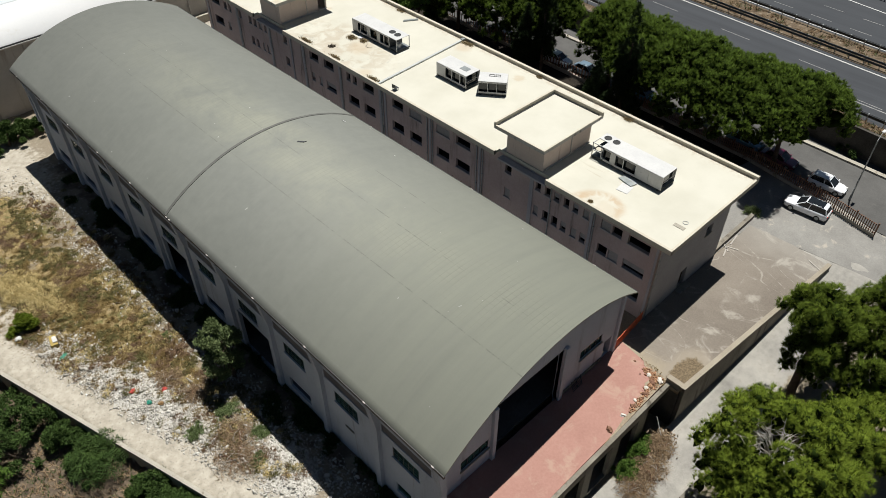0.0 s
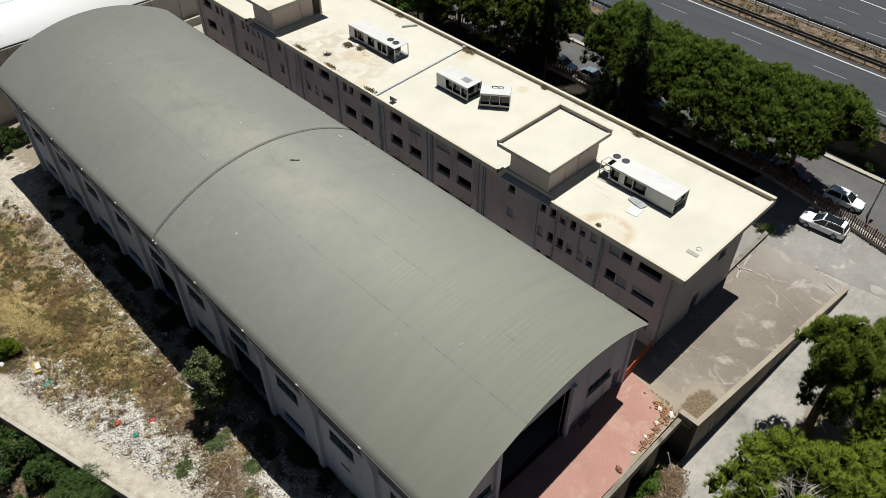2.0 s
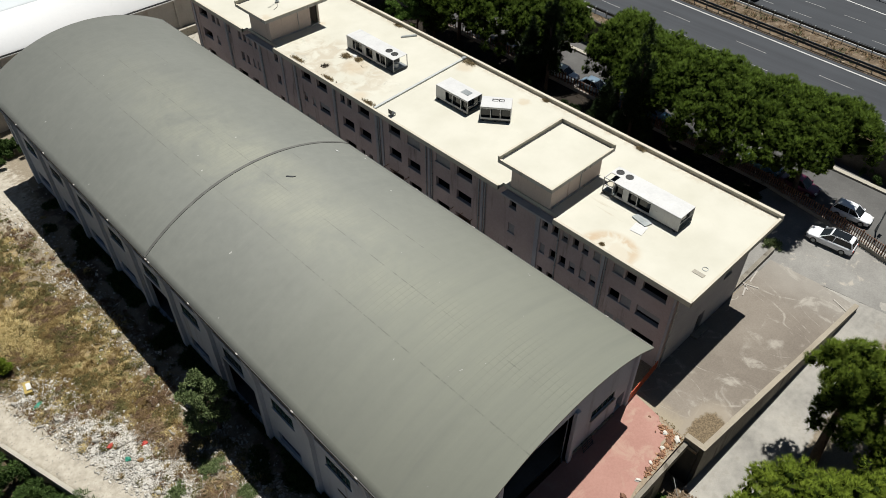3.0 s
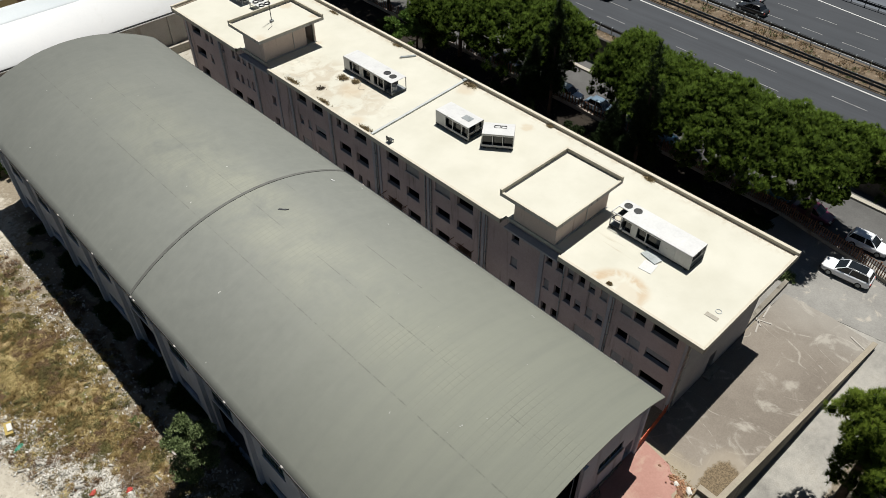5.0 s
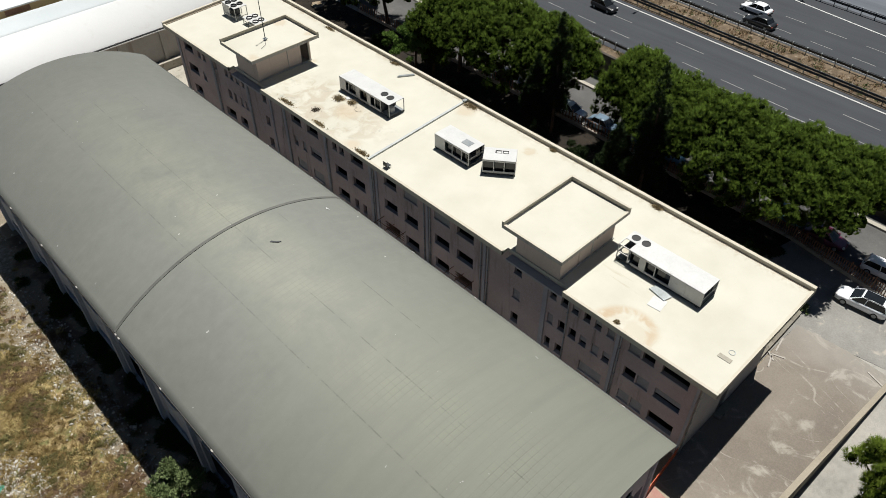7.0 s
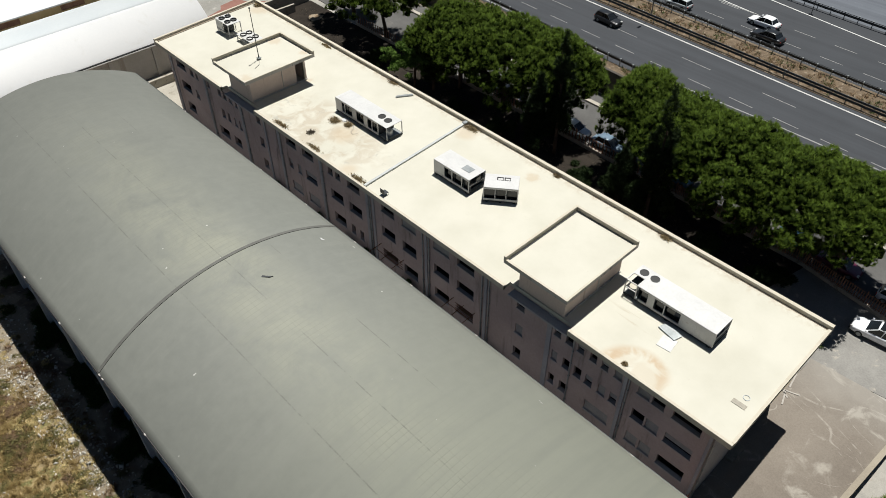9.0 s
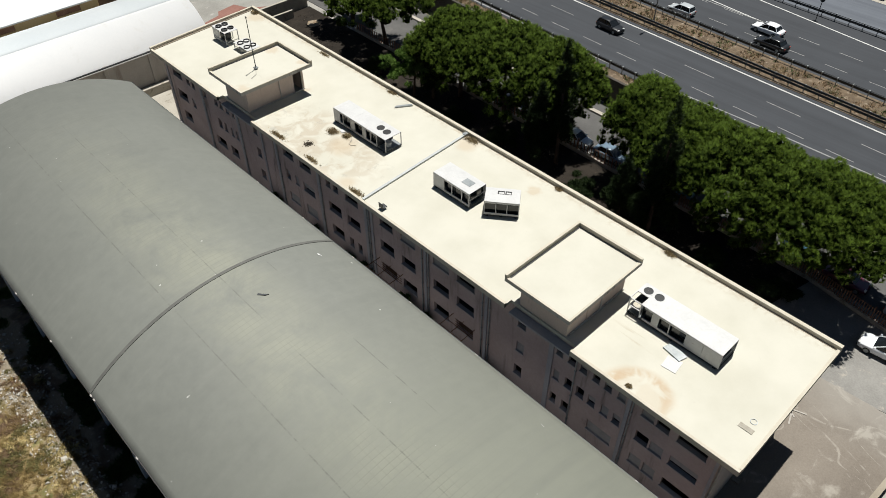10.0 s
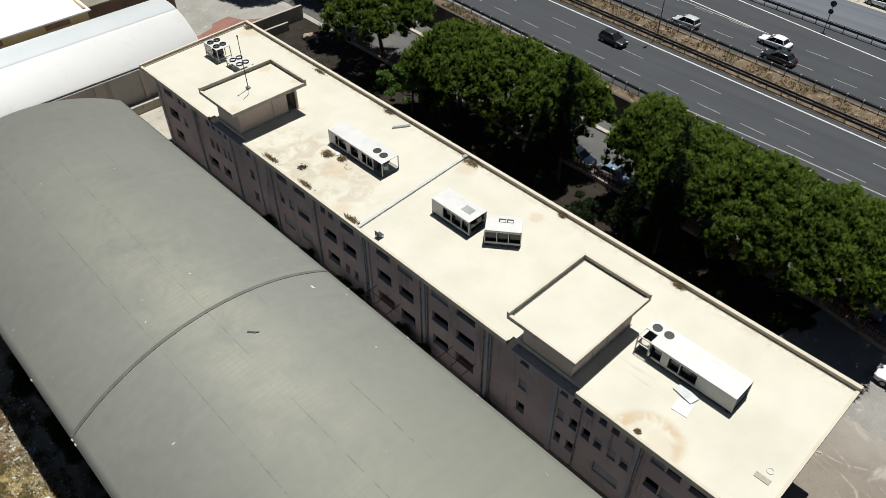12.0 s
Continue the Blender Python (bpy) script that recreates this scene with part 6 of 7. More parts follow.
for k, (x, y, R, h) in enumerate(((-1.6, 53.5, 2.6, 4.6), (-4.2, 51.2, 2.6, 4.0), (0.6, 48.3, 1.6, 2.6), (-3.4, 57.0, 2.4, 3.6), (1.9, 45.4, 1.5, 2.4), (4.2, 38.6, 1.6, 2.4), (5.2, 35.4, 1.8, 2.6), (-6.5, 47.5, 2.2, 3.0), (-7.5, 54.0, 2.6, 4.0), (3.2, 36.6, 1.5, 2.0)  )):
    shrub("shrub", "dense dark green shrub below the boundary wall", x, y, -7.6, R * 1.2, h * 1.1, (M_LEAF, M_LEAF, M_LEAF, M_LEAF_BRIGHT)[k % 4], 60 + k, 5200, 0.26, 0.1, group="shrubs below the wall")
for k, (x, y, R, h) in enumerate(((14.6, 96.4, 2.2, 3.4), (17.8, 97.0, 2.0, 3.0), (11.0, 97.5, 2.2, 3.2))):
    shrub("shrub", "green shrub against the shed wall", x, y, -6.0, R, h, M_LEAF, 80 + k, 4500, 0.3, 0.12, group="shrubs by the shed")
for k, (x, y, R, h) in enumerate(((34.9, 12.7, 0.9, 1.3), (36.2, 12.9, 0.8, 1.5), (33.2, 12.6, 0.9, 1.1))):
    shrub("shrub", "bright green weed bush below the terrace", x, y, gz(x, y), R, h, M_LEAF_BRIGHT, 90 + k, 3000, 0.2, 0.09, group="weeds below the terrace")
def brushwood(x, y, R, h, seed):
    """A heap of cut branches lying across one another, with withered twigs on it."""
    rng = np.random.default_rng(seed)
    heap = thing("brush", "heap of dry brown cut branches", "brushwood", "heaps of dry brush")
    for k in range(14):
        a, q = rng.uniform(0, math.tau), R * 0.6 * math.sqrt(rng.random())
        p = Vector((x + q * math.cos(a), y + q * math.sin(a), 0))
        d = Vector((rng.normal(), rng.normal(), 0)).normalized() * R * rng.uniform(0.4, 0.8)
        lift = h * rng.uniform(0.1, 0.7)
        e0, e1 = p - d, p + d
        part("branch", Shape().tube([(e0.x, e0.y, gz(e0.x, e0.y) + 0.03), (p.x, p.y, gz(p.x, p.y) + lift), (e1.x, e1.y, gz(e1.x, e1.y) + lift * 0.7)], [0.035, 0.025, 0.01], 5), M_DEADWOOD if k % 3 == 0 else M_RUST, heap)
    n = 620
    a, q = rng.uniform(0, math.tau, n), R * np.sqrt(rng.random(n)) * (1 + 0.3 * np.sin(3 * rng.uniform(0, math.tau, n)))
    pts = np.stack([x + q * np.cos(a), y + q * np.sin(a), np.zeros(n)], 1)
    pts[:, 2] = [gz(p[0], p[1]) + h * 0.6 * rng.random() for p in pts]
    dirs = rng.normal(0, 1, (n, 3)) * [1, 1, 0.3]
    v, f = tufts(pts, dirs, 0.55, 0.03, rng, 3, 0.6)
    part("brush_top", many("brush_top", v, f, M_TWIG), M_TWIG, heap, "withered brown twigs")


for k, (x, y, R, h) in enumerate(((34.4, 11.2, 1.3, 1.1), (32.2, 11.0, 1.3, 1.0), (36.6, 11.6, 1.0, 0.9), (10.7, 47.3, 1.1, 0.8), (11.5, 44.2, 1.0, 0.7), (11.7, 38.2, 1.5, 0.9), (10.6, 35.8, 1.8, 0.8))):
    brushwood(x, y, R, h, 120 + k)
for k, (x, y, R, h) in enumerate(((12.4, 41.0, 1.3, 0.8), (13.4, 36.4, 1.0, 0.6), (12.0, 34.5, 0.8, 0.5), (9.4, 40.5, 0.8, 0.6), (13.0, 52.3, 0.7, 0.6))):
    shrub("weeds", "low green weeds among the rubble", x, y, gz(x, y) - 0.05, R, h * 0.6, M_LEAF_GREY, 140 + k, 1500, 0.2, 0.04, "weeds", "green weeds")
def mat(name, label, x, y, rx, ry, h, leaf, seed, count=260):
    """A flat patch of withered growth and dirt on the roof."""
    rng = np.random.default_rng(seed)
    pts = np.stack([x + rng.normal(0, rx * 0.5, count), y + rng.normal(0, ry * 0.5, count), np.full(count, 8.8)], 1)
    pts[:, 2] += rng.random(count) * h * 0.4
    v, f = tufts(pts, rng.normal(0, 1, (count, 3)) * [1, 1, 0.3] + [0, 0, 0.5], 0.1 + h * 0.5, 0.035, rng, 4, 0.5)
    tagged(part(name, many(name, v, f, leaf), leaf), label, "weeds", "withered roof weeds")


for k, (x, y, rx, ry, h, m) in enumerate(((43.4, 26.6, 0.12, 0.16, 0.14, M_STRAW), (43.35, 55.8, 0.3, 0.8, 0.25, M_STRAW), (43.5, 68.0, 0.25, 1.1, 0.22, M_STRAW), (43.45, 62.6, 0.2, 0.9, 0.18, M_STRAW), (44.74, 64.9, 0.42, 0.42, 0.05, M_DARKTWIG), (47.75, 64.9, 0.4, 0.5, 0.35, M_STRAW), (48.2, 63.3, 0.35, 0.4, 0.3, M_STRAW), (56.5, 54.4, 0.4, 0.8, 0.25, M_STRAW), (56.5, 32.0, 0.2, 0.4, 0.25, M_STRAW), (56.9, 92.6, 0.4, 0.5, 0.3, M_STRAW), (56.6, 43.6, 0.2, 0.3, 0.15, M_STRAW), (56.7, 66.4, 0.25, 0.6, 0.12, M_STRAW), (56.6, 78.0, 0.2, 0.8, 0.12, M_STRAW))):
    mat("weeds", "withered weeds and dirt on the roof", x, y, rx, ry, h, m, 160 + k)
rag = thing("loose_wire", "pale bent wire and broken panel beside the unit", "scrap")
part("wire", Shape().tube([(48.5, 62.9, 8.83), (48.1, 62.4, 8.86), (47.6, 62.2, 8.83), (47.5, 61.8, 8.83), (47.9, 61.5, 8.83)], 0.025, 6), M_DEADWOOD, rag)
part("broken_panel", Shape().prism([(48.2, 64.1), (48.75, 63.9), (48.8, 64.5), (48.35, 64.6)], 8.81, 8.87), M_WHITE, rag)


palm = thing("palm", "young palm with long drooping fronds", "palm")
part("trunk", Shape().tube([(2.1, 43.9, -7.6), (2.15, 43.9, -6.4), (2.1, 43.95, -5.5)], [0.3, 0.26, 0.2], 9), M_BARK, palm)
pr = np.random.default_rng(4)
for k in range(34):
    a, up = k * 2.4, 0.35 + 0.75 * ((k * 0.31) % 1)
    P, D = [], []
    for i in range(28):
        s = i / 27
        r = 2.4 * s
        P.append((2.1 + r * math.cos(a), 43.95 + r * math.sin(a), -5.5 + up * 2.2 * s - 2.0 * s * s))
        side = 1 if i % 2 else -1
        D.append((math.cos(a) * 0.7 - side * math.sin(a), math.sin(a) * 0.7 + side * math.cos(a), -0.15))
    v, f = tufts(np.array(P), np.array(D), 0.5, 0.07, pr, 3, 0.2)
    part("frond", many("frond", v, f, M_LEAF), M_LEAF, palm)

# litter on the barrel roof
mark = thing("roof_debris", "dark torn scrap lying on the barrel roof", "scrap")
part("scrap", Shape().prism([(29.6, 50.3), (30.0, 49.85), (30.3, 49.75), (29.95, 50.1), (29.75, 50.4)], arc_z(30.0) - 0.02, arc_z(29.8) + 0.05), M_DARKSTEEL, mark)
mark = thing("roof_debris", "white paper sheet lying on the barrel roof", "scrap")
part("sheet", Shape().prism([(36.3, 52.0), (36.62, 51.9), (36.7, 52.25), (36.4, 52.35)], [arc_z(36.25), arc_z(36.7), arc_z(36.85), arc_z(36.4)], [arc_z(36.25) + 0.03, arc_z(36.7) + 0.03, arc_z(36.85) + 0.03, arc_z(36.4) + 0.03]), M_WHITE, mark)

# dry grass and rubble
rng = np.random.default_rng(21)
pts = []
while len(pts) < 26000:
    x, y = rng.uniform(1, 15.5), rng.uniform(33, 88)
    d = max(blob(x, y, 8.5, 63, 4.6, 11), blob(x, y, 11.5, 51, 1.8, 6), 0.6 * blob(x, y, 11, 41, 1.8, 4), 0.7 * blob(x, y, 8, 79, 4, 7))
    if x > west_line(y) + 2.5 and rng.random() < d * (0.6 + 0.9 * noise.noise(Vector((x, y, 0)) * 0.7)):
        pts.append((x, y, gz(x, y) - 0.04))
pts = np.array(pts)
v, f, N = brushes(pts, np.tile([0, 0, 1.0], (len(pts), 1)) + rng.normal(0, 0.3, (len(pts), 3)), 0.2, 0.03, rng, 7, 0.7, 0.6)
tagged(part("dry_grass", many("dry_grass", v, f, M_DRY, N), M_DRY), "yellow-brown dry grass tufts", "grass", kind="stuff")
rng = np.random.default_rng(28)
pts = []
while len(pts) < 620:
    x, y = rng.uniform(1, 15.5), rng.uniform(38, 78)
    d = max(blob(x, y, 8.5, 63, 4.6, 11), blob(x, y, 11.5, 51, 1.8, 6))
    if x > west_line(y) + 3 and rng.random() < d:
        pts.append((x, y, gz(x, y) - 0.04))
pts = np.repeat(np.array(pts), 18, 0) + rng.normal(0, 0.13, (620 * 18, 3)) * [1, 1, 0]
v, f, N = brushes(pts, np.tile([0, 0, 1.0], (len(pts), 1)), 0.42, 0.035, rng, 5, 0.6, 0.6)
tagged(part("tussocks", many("tussocks", v, f, M_DRY, N), M_DRY), "tall golden brown grass tussocks", "grass", kind="stuff")
M_BRUSH = foliage("reddish_scrub", (0.13, 0.08, 0.05), (0.33, 0.22, 0.14), (0.45, 0.33, 0.22))
M_OLIVE = foliage("olive_scrub", (0.09, 0.08, 0.03), (0.24, 0.22, 0.09), (0.36, 0.33, 0.15))
for nm, lb, m, seed, n, size, gate in (("brown_scrub", "rounded reddish brown dry scrub in the grass", M_BRUSH, 61, 520, 0.34, 0.1), ("olive_scrub", "rounded olive green weeds in the dry grass", M_OLIVE, 62, 620, 0.36, 0.0), ("pale_straw", "rounded pale straw clumps in the dry grass", M_GOLD, 63, 330, 0.36, 0.12)):
    rng = np.random.default_rng(seed)
    pts = []
    while len(pts) < n:
        x, y = rng.uniform(1, 15.5), rng.uniform(30, 86)
        d = max(blob(x, y, 8.5, 63, 5.0, 12), blob(x, y, 11.8, 50, 2.2, 8), 1.1 * blob(x, y, 12.2, 39.5, 2.0, 6), 0.8 * blob(x, y, 8, 79, 4, 7))
        if x > west_line(y) + 3.2 and rng.random() < d and noise.noise(Vector((x * 0.35, y * 0.35, seed))) > gate:
            pts.append((x, y, gz(x, y) - 0.05, size * rng.uniform(0.5, 1.5)))
    C = np.repeat(np.array(pts), 46, 0)
    D = rng.normal(0, 1, (len(C), 3))
    D[:, 2] = np.abs(D[:, 2])
    D /= np.linalg.norm(D, axis=1, keepdims=True)
    P = C[:, :3] + D * C[:, 3:] * np.array([1, 1, 0.7]) * rng.uniform(0.5, 1, (len(C), 1))
    v, f, N = brushes(P, D + np.array([0, 0, 0.5]), 0.2, 0.035, rng, 5, 0.5, 0.6)
    tagged(part(nm, many(nm, v, f, m, N), m), lb, "scrub", kind="stuff")
rng = np.random.default_rng(64)
pts = []
while len(pts) < 2600:
    x, y = rng.uniform(14.8, 17.9), rng.uniform(22, 84)
    if noise.noise(Vector((x * 0.5, y * 0.35, 9))) + 0.25 * (x - 16.6) > 0.05:
        pts.append((x, y, gz(x, y) - 0.04))
pts = np.repeat(np.array(pts), 4, 0) + rng.normal(0, 0.14, (len(pts) * 4, 3)) * [1, 1, 0]
v, f, N = brushes(pts, np.tile([0, 0, 1.0], (len(pts), 1)), 0.42, 0.09, rng, 4, 0.6, 0.4)
tagged(part("bramble", many("bramble", v, f, M_LEAF, N), M_LEAF), "dark green bramble and weeds along the hall wall", "scrub", kind="stuff")
rng = np.random.default_rng(22)
pts = []
while len(pts) < 90:
    g = rng.random()
    x, y = 4.2 + 2.0 * g + rng.normal() * 0.8, 71.5 - 7.0 * g + rng.normal() * 0.9
    if x > west_line(y) + 1:
        pts.append((x, y, gz(x, y) - 0.05, rng.uniform(0.4, 0.85)))
C = np.repeat(np.array(pts), 90, 0)
D = rng.normal(0, 1, (len(C), 3))
D[:, 2] = np.abs(D[:, 2])
D /= np.linalg.norm(D, axis=1, keepdims=True)
v, f, N = brushes(C[:, :3] + D * C[:, 3:] * rng.uniform(0.4, 1, (len(C), 1)), D + np.array([0, 0, 0.4]), 0.26, 0.03, rng, 6, 0.4, 0.6)
tagged(part("straw_clumps", many("straw_clumps", v, f, M_GOLD, N), M_GOLD), "golden straw clumps in round tussocks", "grass", kind="stuff")


rng = np.random.default_rng(23)
pts = np.stack([rng.uniform(-9, 6, 2600), rng.uniform(32, 58, 2600), np.zeros(2600)], 1)
pts = np.array([(x, y, gz(x, y)) for x, y, z in pts if x < west_line(y) - 0.3])
v, f = tufts(pts, np.tile([0, 0, 0.8], (len(pts), 1)), 0.5, 0.07, rng, 6, 0.6, True)
v2, f2 = tufts(pts + rng.normal(0, 0.6, pts.shape) * [1, 1, 0], np.tile([0, 0, 0.5], (len(pts), 1)), 0.3, 0.08, rng, 5, 0.7)
tagged(part("garden_herbs", many("garden_herbs", v2, f2, M_LEAF), M_LEAF), "low dark green herbs below the wall", "grass", kind="stuff")
tagged(part("garden_weeds", many("garden_weeds", v, f, M_TWIG), M_TWIG), "brown withered weeds below the wall", "grass", kind="stuff")


def rubble(name, label, centres, count, size, mat, seed, z=None):
    rng = np.random.default_rng(seed)
    V, F, o = [], [], 0
    cube = np.array([(x, y, z) for z in (-1, 1) for y in (-1, 1) for x in (-1, 1)], float)
    quad = np.array([(0, 2, 3, 1), (4, 5, 7, 6), (0, 1, 5, 4), (2, 6, 7, 3), (0, 4, 6, 2), (1, 3, 7, 5)])
    for i in range(count):
        cx, cy, rx, ry = centres[int(rng.integers(len(centres)))]
        x, y = cx + rng.normal() * rx, cy + rng.normal() * ry
        if x < west_line(y) + 2.2 and x < 17:
            continue
        if z is not None and not (13.95 < y < 16.5 and x < 39.6):
            continue
        if z is None and noise.noise(Vector((x, y, 5)) * 0.8) + rng.uniform(-0.6, 0.6) < -0.12:
            continue
        s = size * (0.22 + 0.9 * rng.random() ** 3.0) * (1.7 if rng.random() < 0.03 else 1)
        e = Euler(rng.uniform(0, 6.28, 3)).to_matrix()
        dims = s * np.array([rng.uniform(0.5, 1.2), rng.uniform(0.4, 1.0), rng.uniform(0.15, 0.45)])
        c = (cube * (1 + rng.normal(0, 0.24, cube.shape))) * dims
        V.append(c @ np.array(e).T + np.array([x, y, (gz(x, y) if z is None else z) + s * 0.2]))
        F.append(quad + o)
        o += 8
    return tagged(part(name, many(name, np.concatenate(V), np.concatenate(F), mat), mat), label, "rubble", kind="stuff")


rubble("rubble", "heaps of broken pale concrete and stone", [(7.6, 47.8, 1.6, 3.4), (9.0, 43.4, 1.4, 2.6), (6.0, 54.0, 1.0, 2.4), (12.8, 31.6, 1.6, 2.4), (10.6, 38.8, 1.6, 3.0), (4.8, 57.6, 0.9, 1.8)], 21000, 0.14, M_STONE, 31)
rubble("slope_rubble", "brown rubble and bricks on the slope below the terrace", [(35.6, 11.6, 0.8, 0.6), (33.4, 11.2, 1.2, 0.6), (37.2, 12.0, 0.6, 0.5)], 2600, 0.16, foliage("brown_rubble", (0.16, 0.11, 0.07), (0.4, 0.31, 0.22), (0.55, 0.45, 0.36)), 37)
M_BRICKBITS = foliage("brick_rubble", (0.3, 0.14, 0.08), (0.55, 0.33, 0.2), (0.8, 0.72, 0.6))
rubble("brick_rubble", "broken orange brick and mortar along the terrace edge", [(38.9, 14.7, 0.25, 0.3), (38.2, 14.5, 0.3, 0.2), (37.2, 14.4, 0.3, 0.15), (36.0, 14.3, 0.25, 0.15), (35.2, 14.25, 0.3, 0.12), (39.2, 15.4, 0.15, 0.4)], 900, 0.11, M_BRICKBITS, 38, -0.84)
rubble("gravel", "loose pale gravel on the trodden path", [(west_line(y) + 3.2, y, 0.6, 3.0) for y in (34, 40, 46, 52, 58)], 4000, 0.07, M_STONE, 35)
rubble("debris", "scattered grey debris along the hall", [(15.6, 27, 0.9, 4), (15.2, 36, 1.0, 5), (14.6, 44, 0.9, 5), (14.6, 56, 1.0, 6), (14.2, 68, 1.0, 6), (13, 80, 2.5, 9), (12.6, 62, 0.8, 8)], 7500, 0.15, M_STONE, 32)


def scrap(name, label, category, x, y, size, mat, seed, z=None):
    """A crumpled sack or sheet."""
    rng = random.Random(seed)
    bm = bmesh.new()
    bmesh.ops.create_icosphere(bm, subdivisions=2, radius=1)
    for p in bm.verts:
        n = noise.noise(p.co * 1.7 + Vector((seed, 0, 0)))
        p.co = Vector((p.co.x * size[0], p.co.y * size[1], max(p.co.z, -0.4) * size[2])) * (1 + 0.5 * n)
    me = bpy.data.meshes.new(name)
    bm.to_mesh(me)
    bm.free()
    ob = part(name, me, mat)
    ob.matrix_world = pose(x, y, (gz(x, y) if z is None else z) + size[2] * 0.5, 0, 0, rng.uniform(0, 360))
    return tagged(ob, label, category)


M_REDSACK, M_GREENSACK, M_BROWN = plain("red_cloth", (0.6, 0.07, 0.05), 0.7), plain("green_sheet", (0.03, 0.32, 0.22), 0.6), plain("brown_cloth", (0.3, 0.17, 0.06), 0.8)
for k, (nm, lb, x, y, s, m) in enumerate((("sack", "red plastic sack in the rubble", 7.4, 47.9, (0.4, 0.3, 0.25), M_REDSACK), ("sack", "red cloth on the rubble heap", 9.6, 46.3, (0.35, 0.3, 0.25), M_REDSACK), ("sheet", "green plastic sheet in the rubble", 7.9, 45.7, (0.35, 0.3, 0.25), M_GREENSACK),
                                           ("sheet", "turquoise sheet beside the path", 4.6, 56.6, (0.6, 0.35, 0.2), M_GREENSACK), ("sack", "brown sack in the rubble", 8.6, 45.0, (0.4, 0.25, 0.2), M_BROWN), ("sack", "white sack by the bush", 2.4, 62.0, (0.5, 0.4, 0.3), M_WHITE))):
    scrap(nm, lb, "rubbish", x, y, tuple(0.75 * q for q in s), m, 200 + k)
kart = thing("toy_truck", "broken yellow plastic body with a white tray", "scrap")
M_YELLOW = plain("yellow_plastic", (0.5, 0.37, 0.1), 0.6)
part("body", Shape().prism([(4.3, 58.4), (4.9, 58.2), (5.2, 59.6), (4.6, 59.8)], gz(4.7, 59) - 0.05, gz(4.7, 59) + 0.4), M_YELLOW, kart)
part("tray", Shape().prism([(4.6, 58.6), (5.0, 58.5), (5.1, 59.3), (4.75, 59.4)], gz(4.7, 59) + 0.4, gz(4.7, 59) + 0.52), M_WHITE, kart)
for x, y in ((4.35, 58.6), (4.95, 58.5), (4.6, 59.6), (5.15, 59.4)):
    part("wheel", Shape().tube([(x - 0.06, y, gz(4.7, 59) + 0.1), (x + 0.06, y, gz(4.7, 59) + 0.1)], 0.18, 12), M_BLACK, kart)
plank = thing("plank", "weathered plank lying in the weeds", "plank")
part("board", Shape().prism([(13.4, 49.2), (13.9, 46.8), (14.05, 46.85), (13.55, 49.25)], gz(13.7, 48) + 0.05, gz(13.7, 48) + 0.12), M_DEADWOOD, plank)
stick = thing("pole", "white pole standing in the weeds", "pole")
part("shaft", Shape().tube([(37.5, 12.2, -5.0), (37.7, 13.1, -3.4)], 0.04, 6), M_WHITE, stick)
for k, (x, y, s) in enumerate(((32.1, 14.35, 0.32), (34.0, 14.4, 0.24), (35.3, 14.35, 0.28), (35.9, 14.6, 0.2), (37.0, 14.4, 0.3), (37.6, 14.7, 0.22), (38.4, 14.6, 0.3), (38.9, 15.3, 0.25), (39.3, 17.0, 0.14), (39.0, 14.3, 0.34))):
    scrap("stone" if k % 2 else "brick_lump", "broken lump of masonry on the terrace edge", "rubble", x, y, (s, s * 0.7, s * 0.6), M_STONE if k % 2 else M_RUST, 230 + k, -0.9)
rng = np.random.default_rng(77)
pts = np.concatenate([np.stack([rng.normal(38.9, 0.35, 160), rng.normal(14.4, 0.25, 160), np.full(160, -0.835)], 1), np.stack([rng.uniform(39.72, 40.0, 60), rng.uniform(15, 17, 60), np.full(60, -0.9)], 1)])
pts = pts[(pts[:, 1] > 12.75) & (pts[:, 0] < 44)]
v, f = tufts(pts, np.tile([0, 0, 0.5], (len(pts), 1)), 0.12, 0.04, rng, 5, 0.6, True)
tagged(part("dry_weeds", many("dry_weeds", v, f, M_DRY), M_DRY), "withered weeds at the terrace corner", "grass", kind="stuff")

# scrub along the highway
rng = np.random.default_rng(81)
for nm, lb, u0, u1, n, m in (("median_scrub", "dry brown scrub on the median", 100.0, 104.3, 2600, M_TWIG), ("median_weeds", "dull green weeds on the median", 100.0, 104.3, 700, M_LEAF), ("verge_scrub", "dry scrub on the highway verge", 85.1, 86.6, 1500, M_TWIG), ("verge_weeds", "dark green weeds on the highway verge", 84.95, 86.6, 900, M_LEAF)):
    y = rng.uniform(12, 120, n)
    pts = np.stack([rng.uniform(u0, u1, n) + U * (y - 45), y, np.full(n, 2.35)], 1)
    keep = np.array([noise.noise(Vector((p[0], p[1], len(nm))) * 0.5) > -0.1 for p in pts])
    pts = np.repeat(pts[keep], 3, 0) + rng.normal(0, 0.12, (int(keep.sum()) * 3, 3)) * [1, 1, 0]
    v, f = tufts(pts, np.tile([0, 0, 0.8], (len(pts), 1)), 0.45, 0.06, rng, 4, 0.6, True)
    tagged(part(nm, many(nm, v, f, m), m), lb, "scrub", kind="stuff")
shrub("shrub", "green bush at the foot of the highway wall", 84.0, 17.4, -0.95, 1.7, 2.2, M_LEAF, 188, 3500, 0.3, 0.1)

rng = np.random.default_rng(83)
pts = np.stack([rng.uniform(57.5, 73.3, 5000), rng.uniform(26, 106, 5000), np.full(5000, -0.91)], 1)
keep = np.array([noise.noise(Vector((p[0], p[1], 4)) * 0.35) > -0.05 for p in pts])
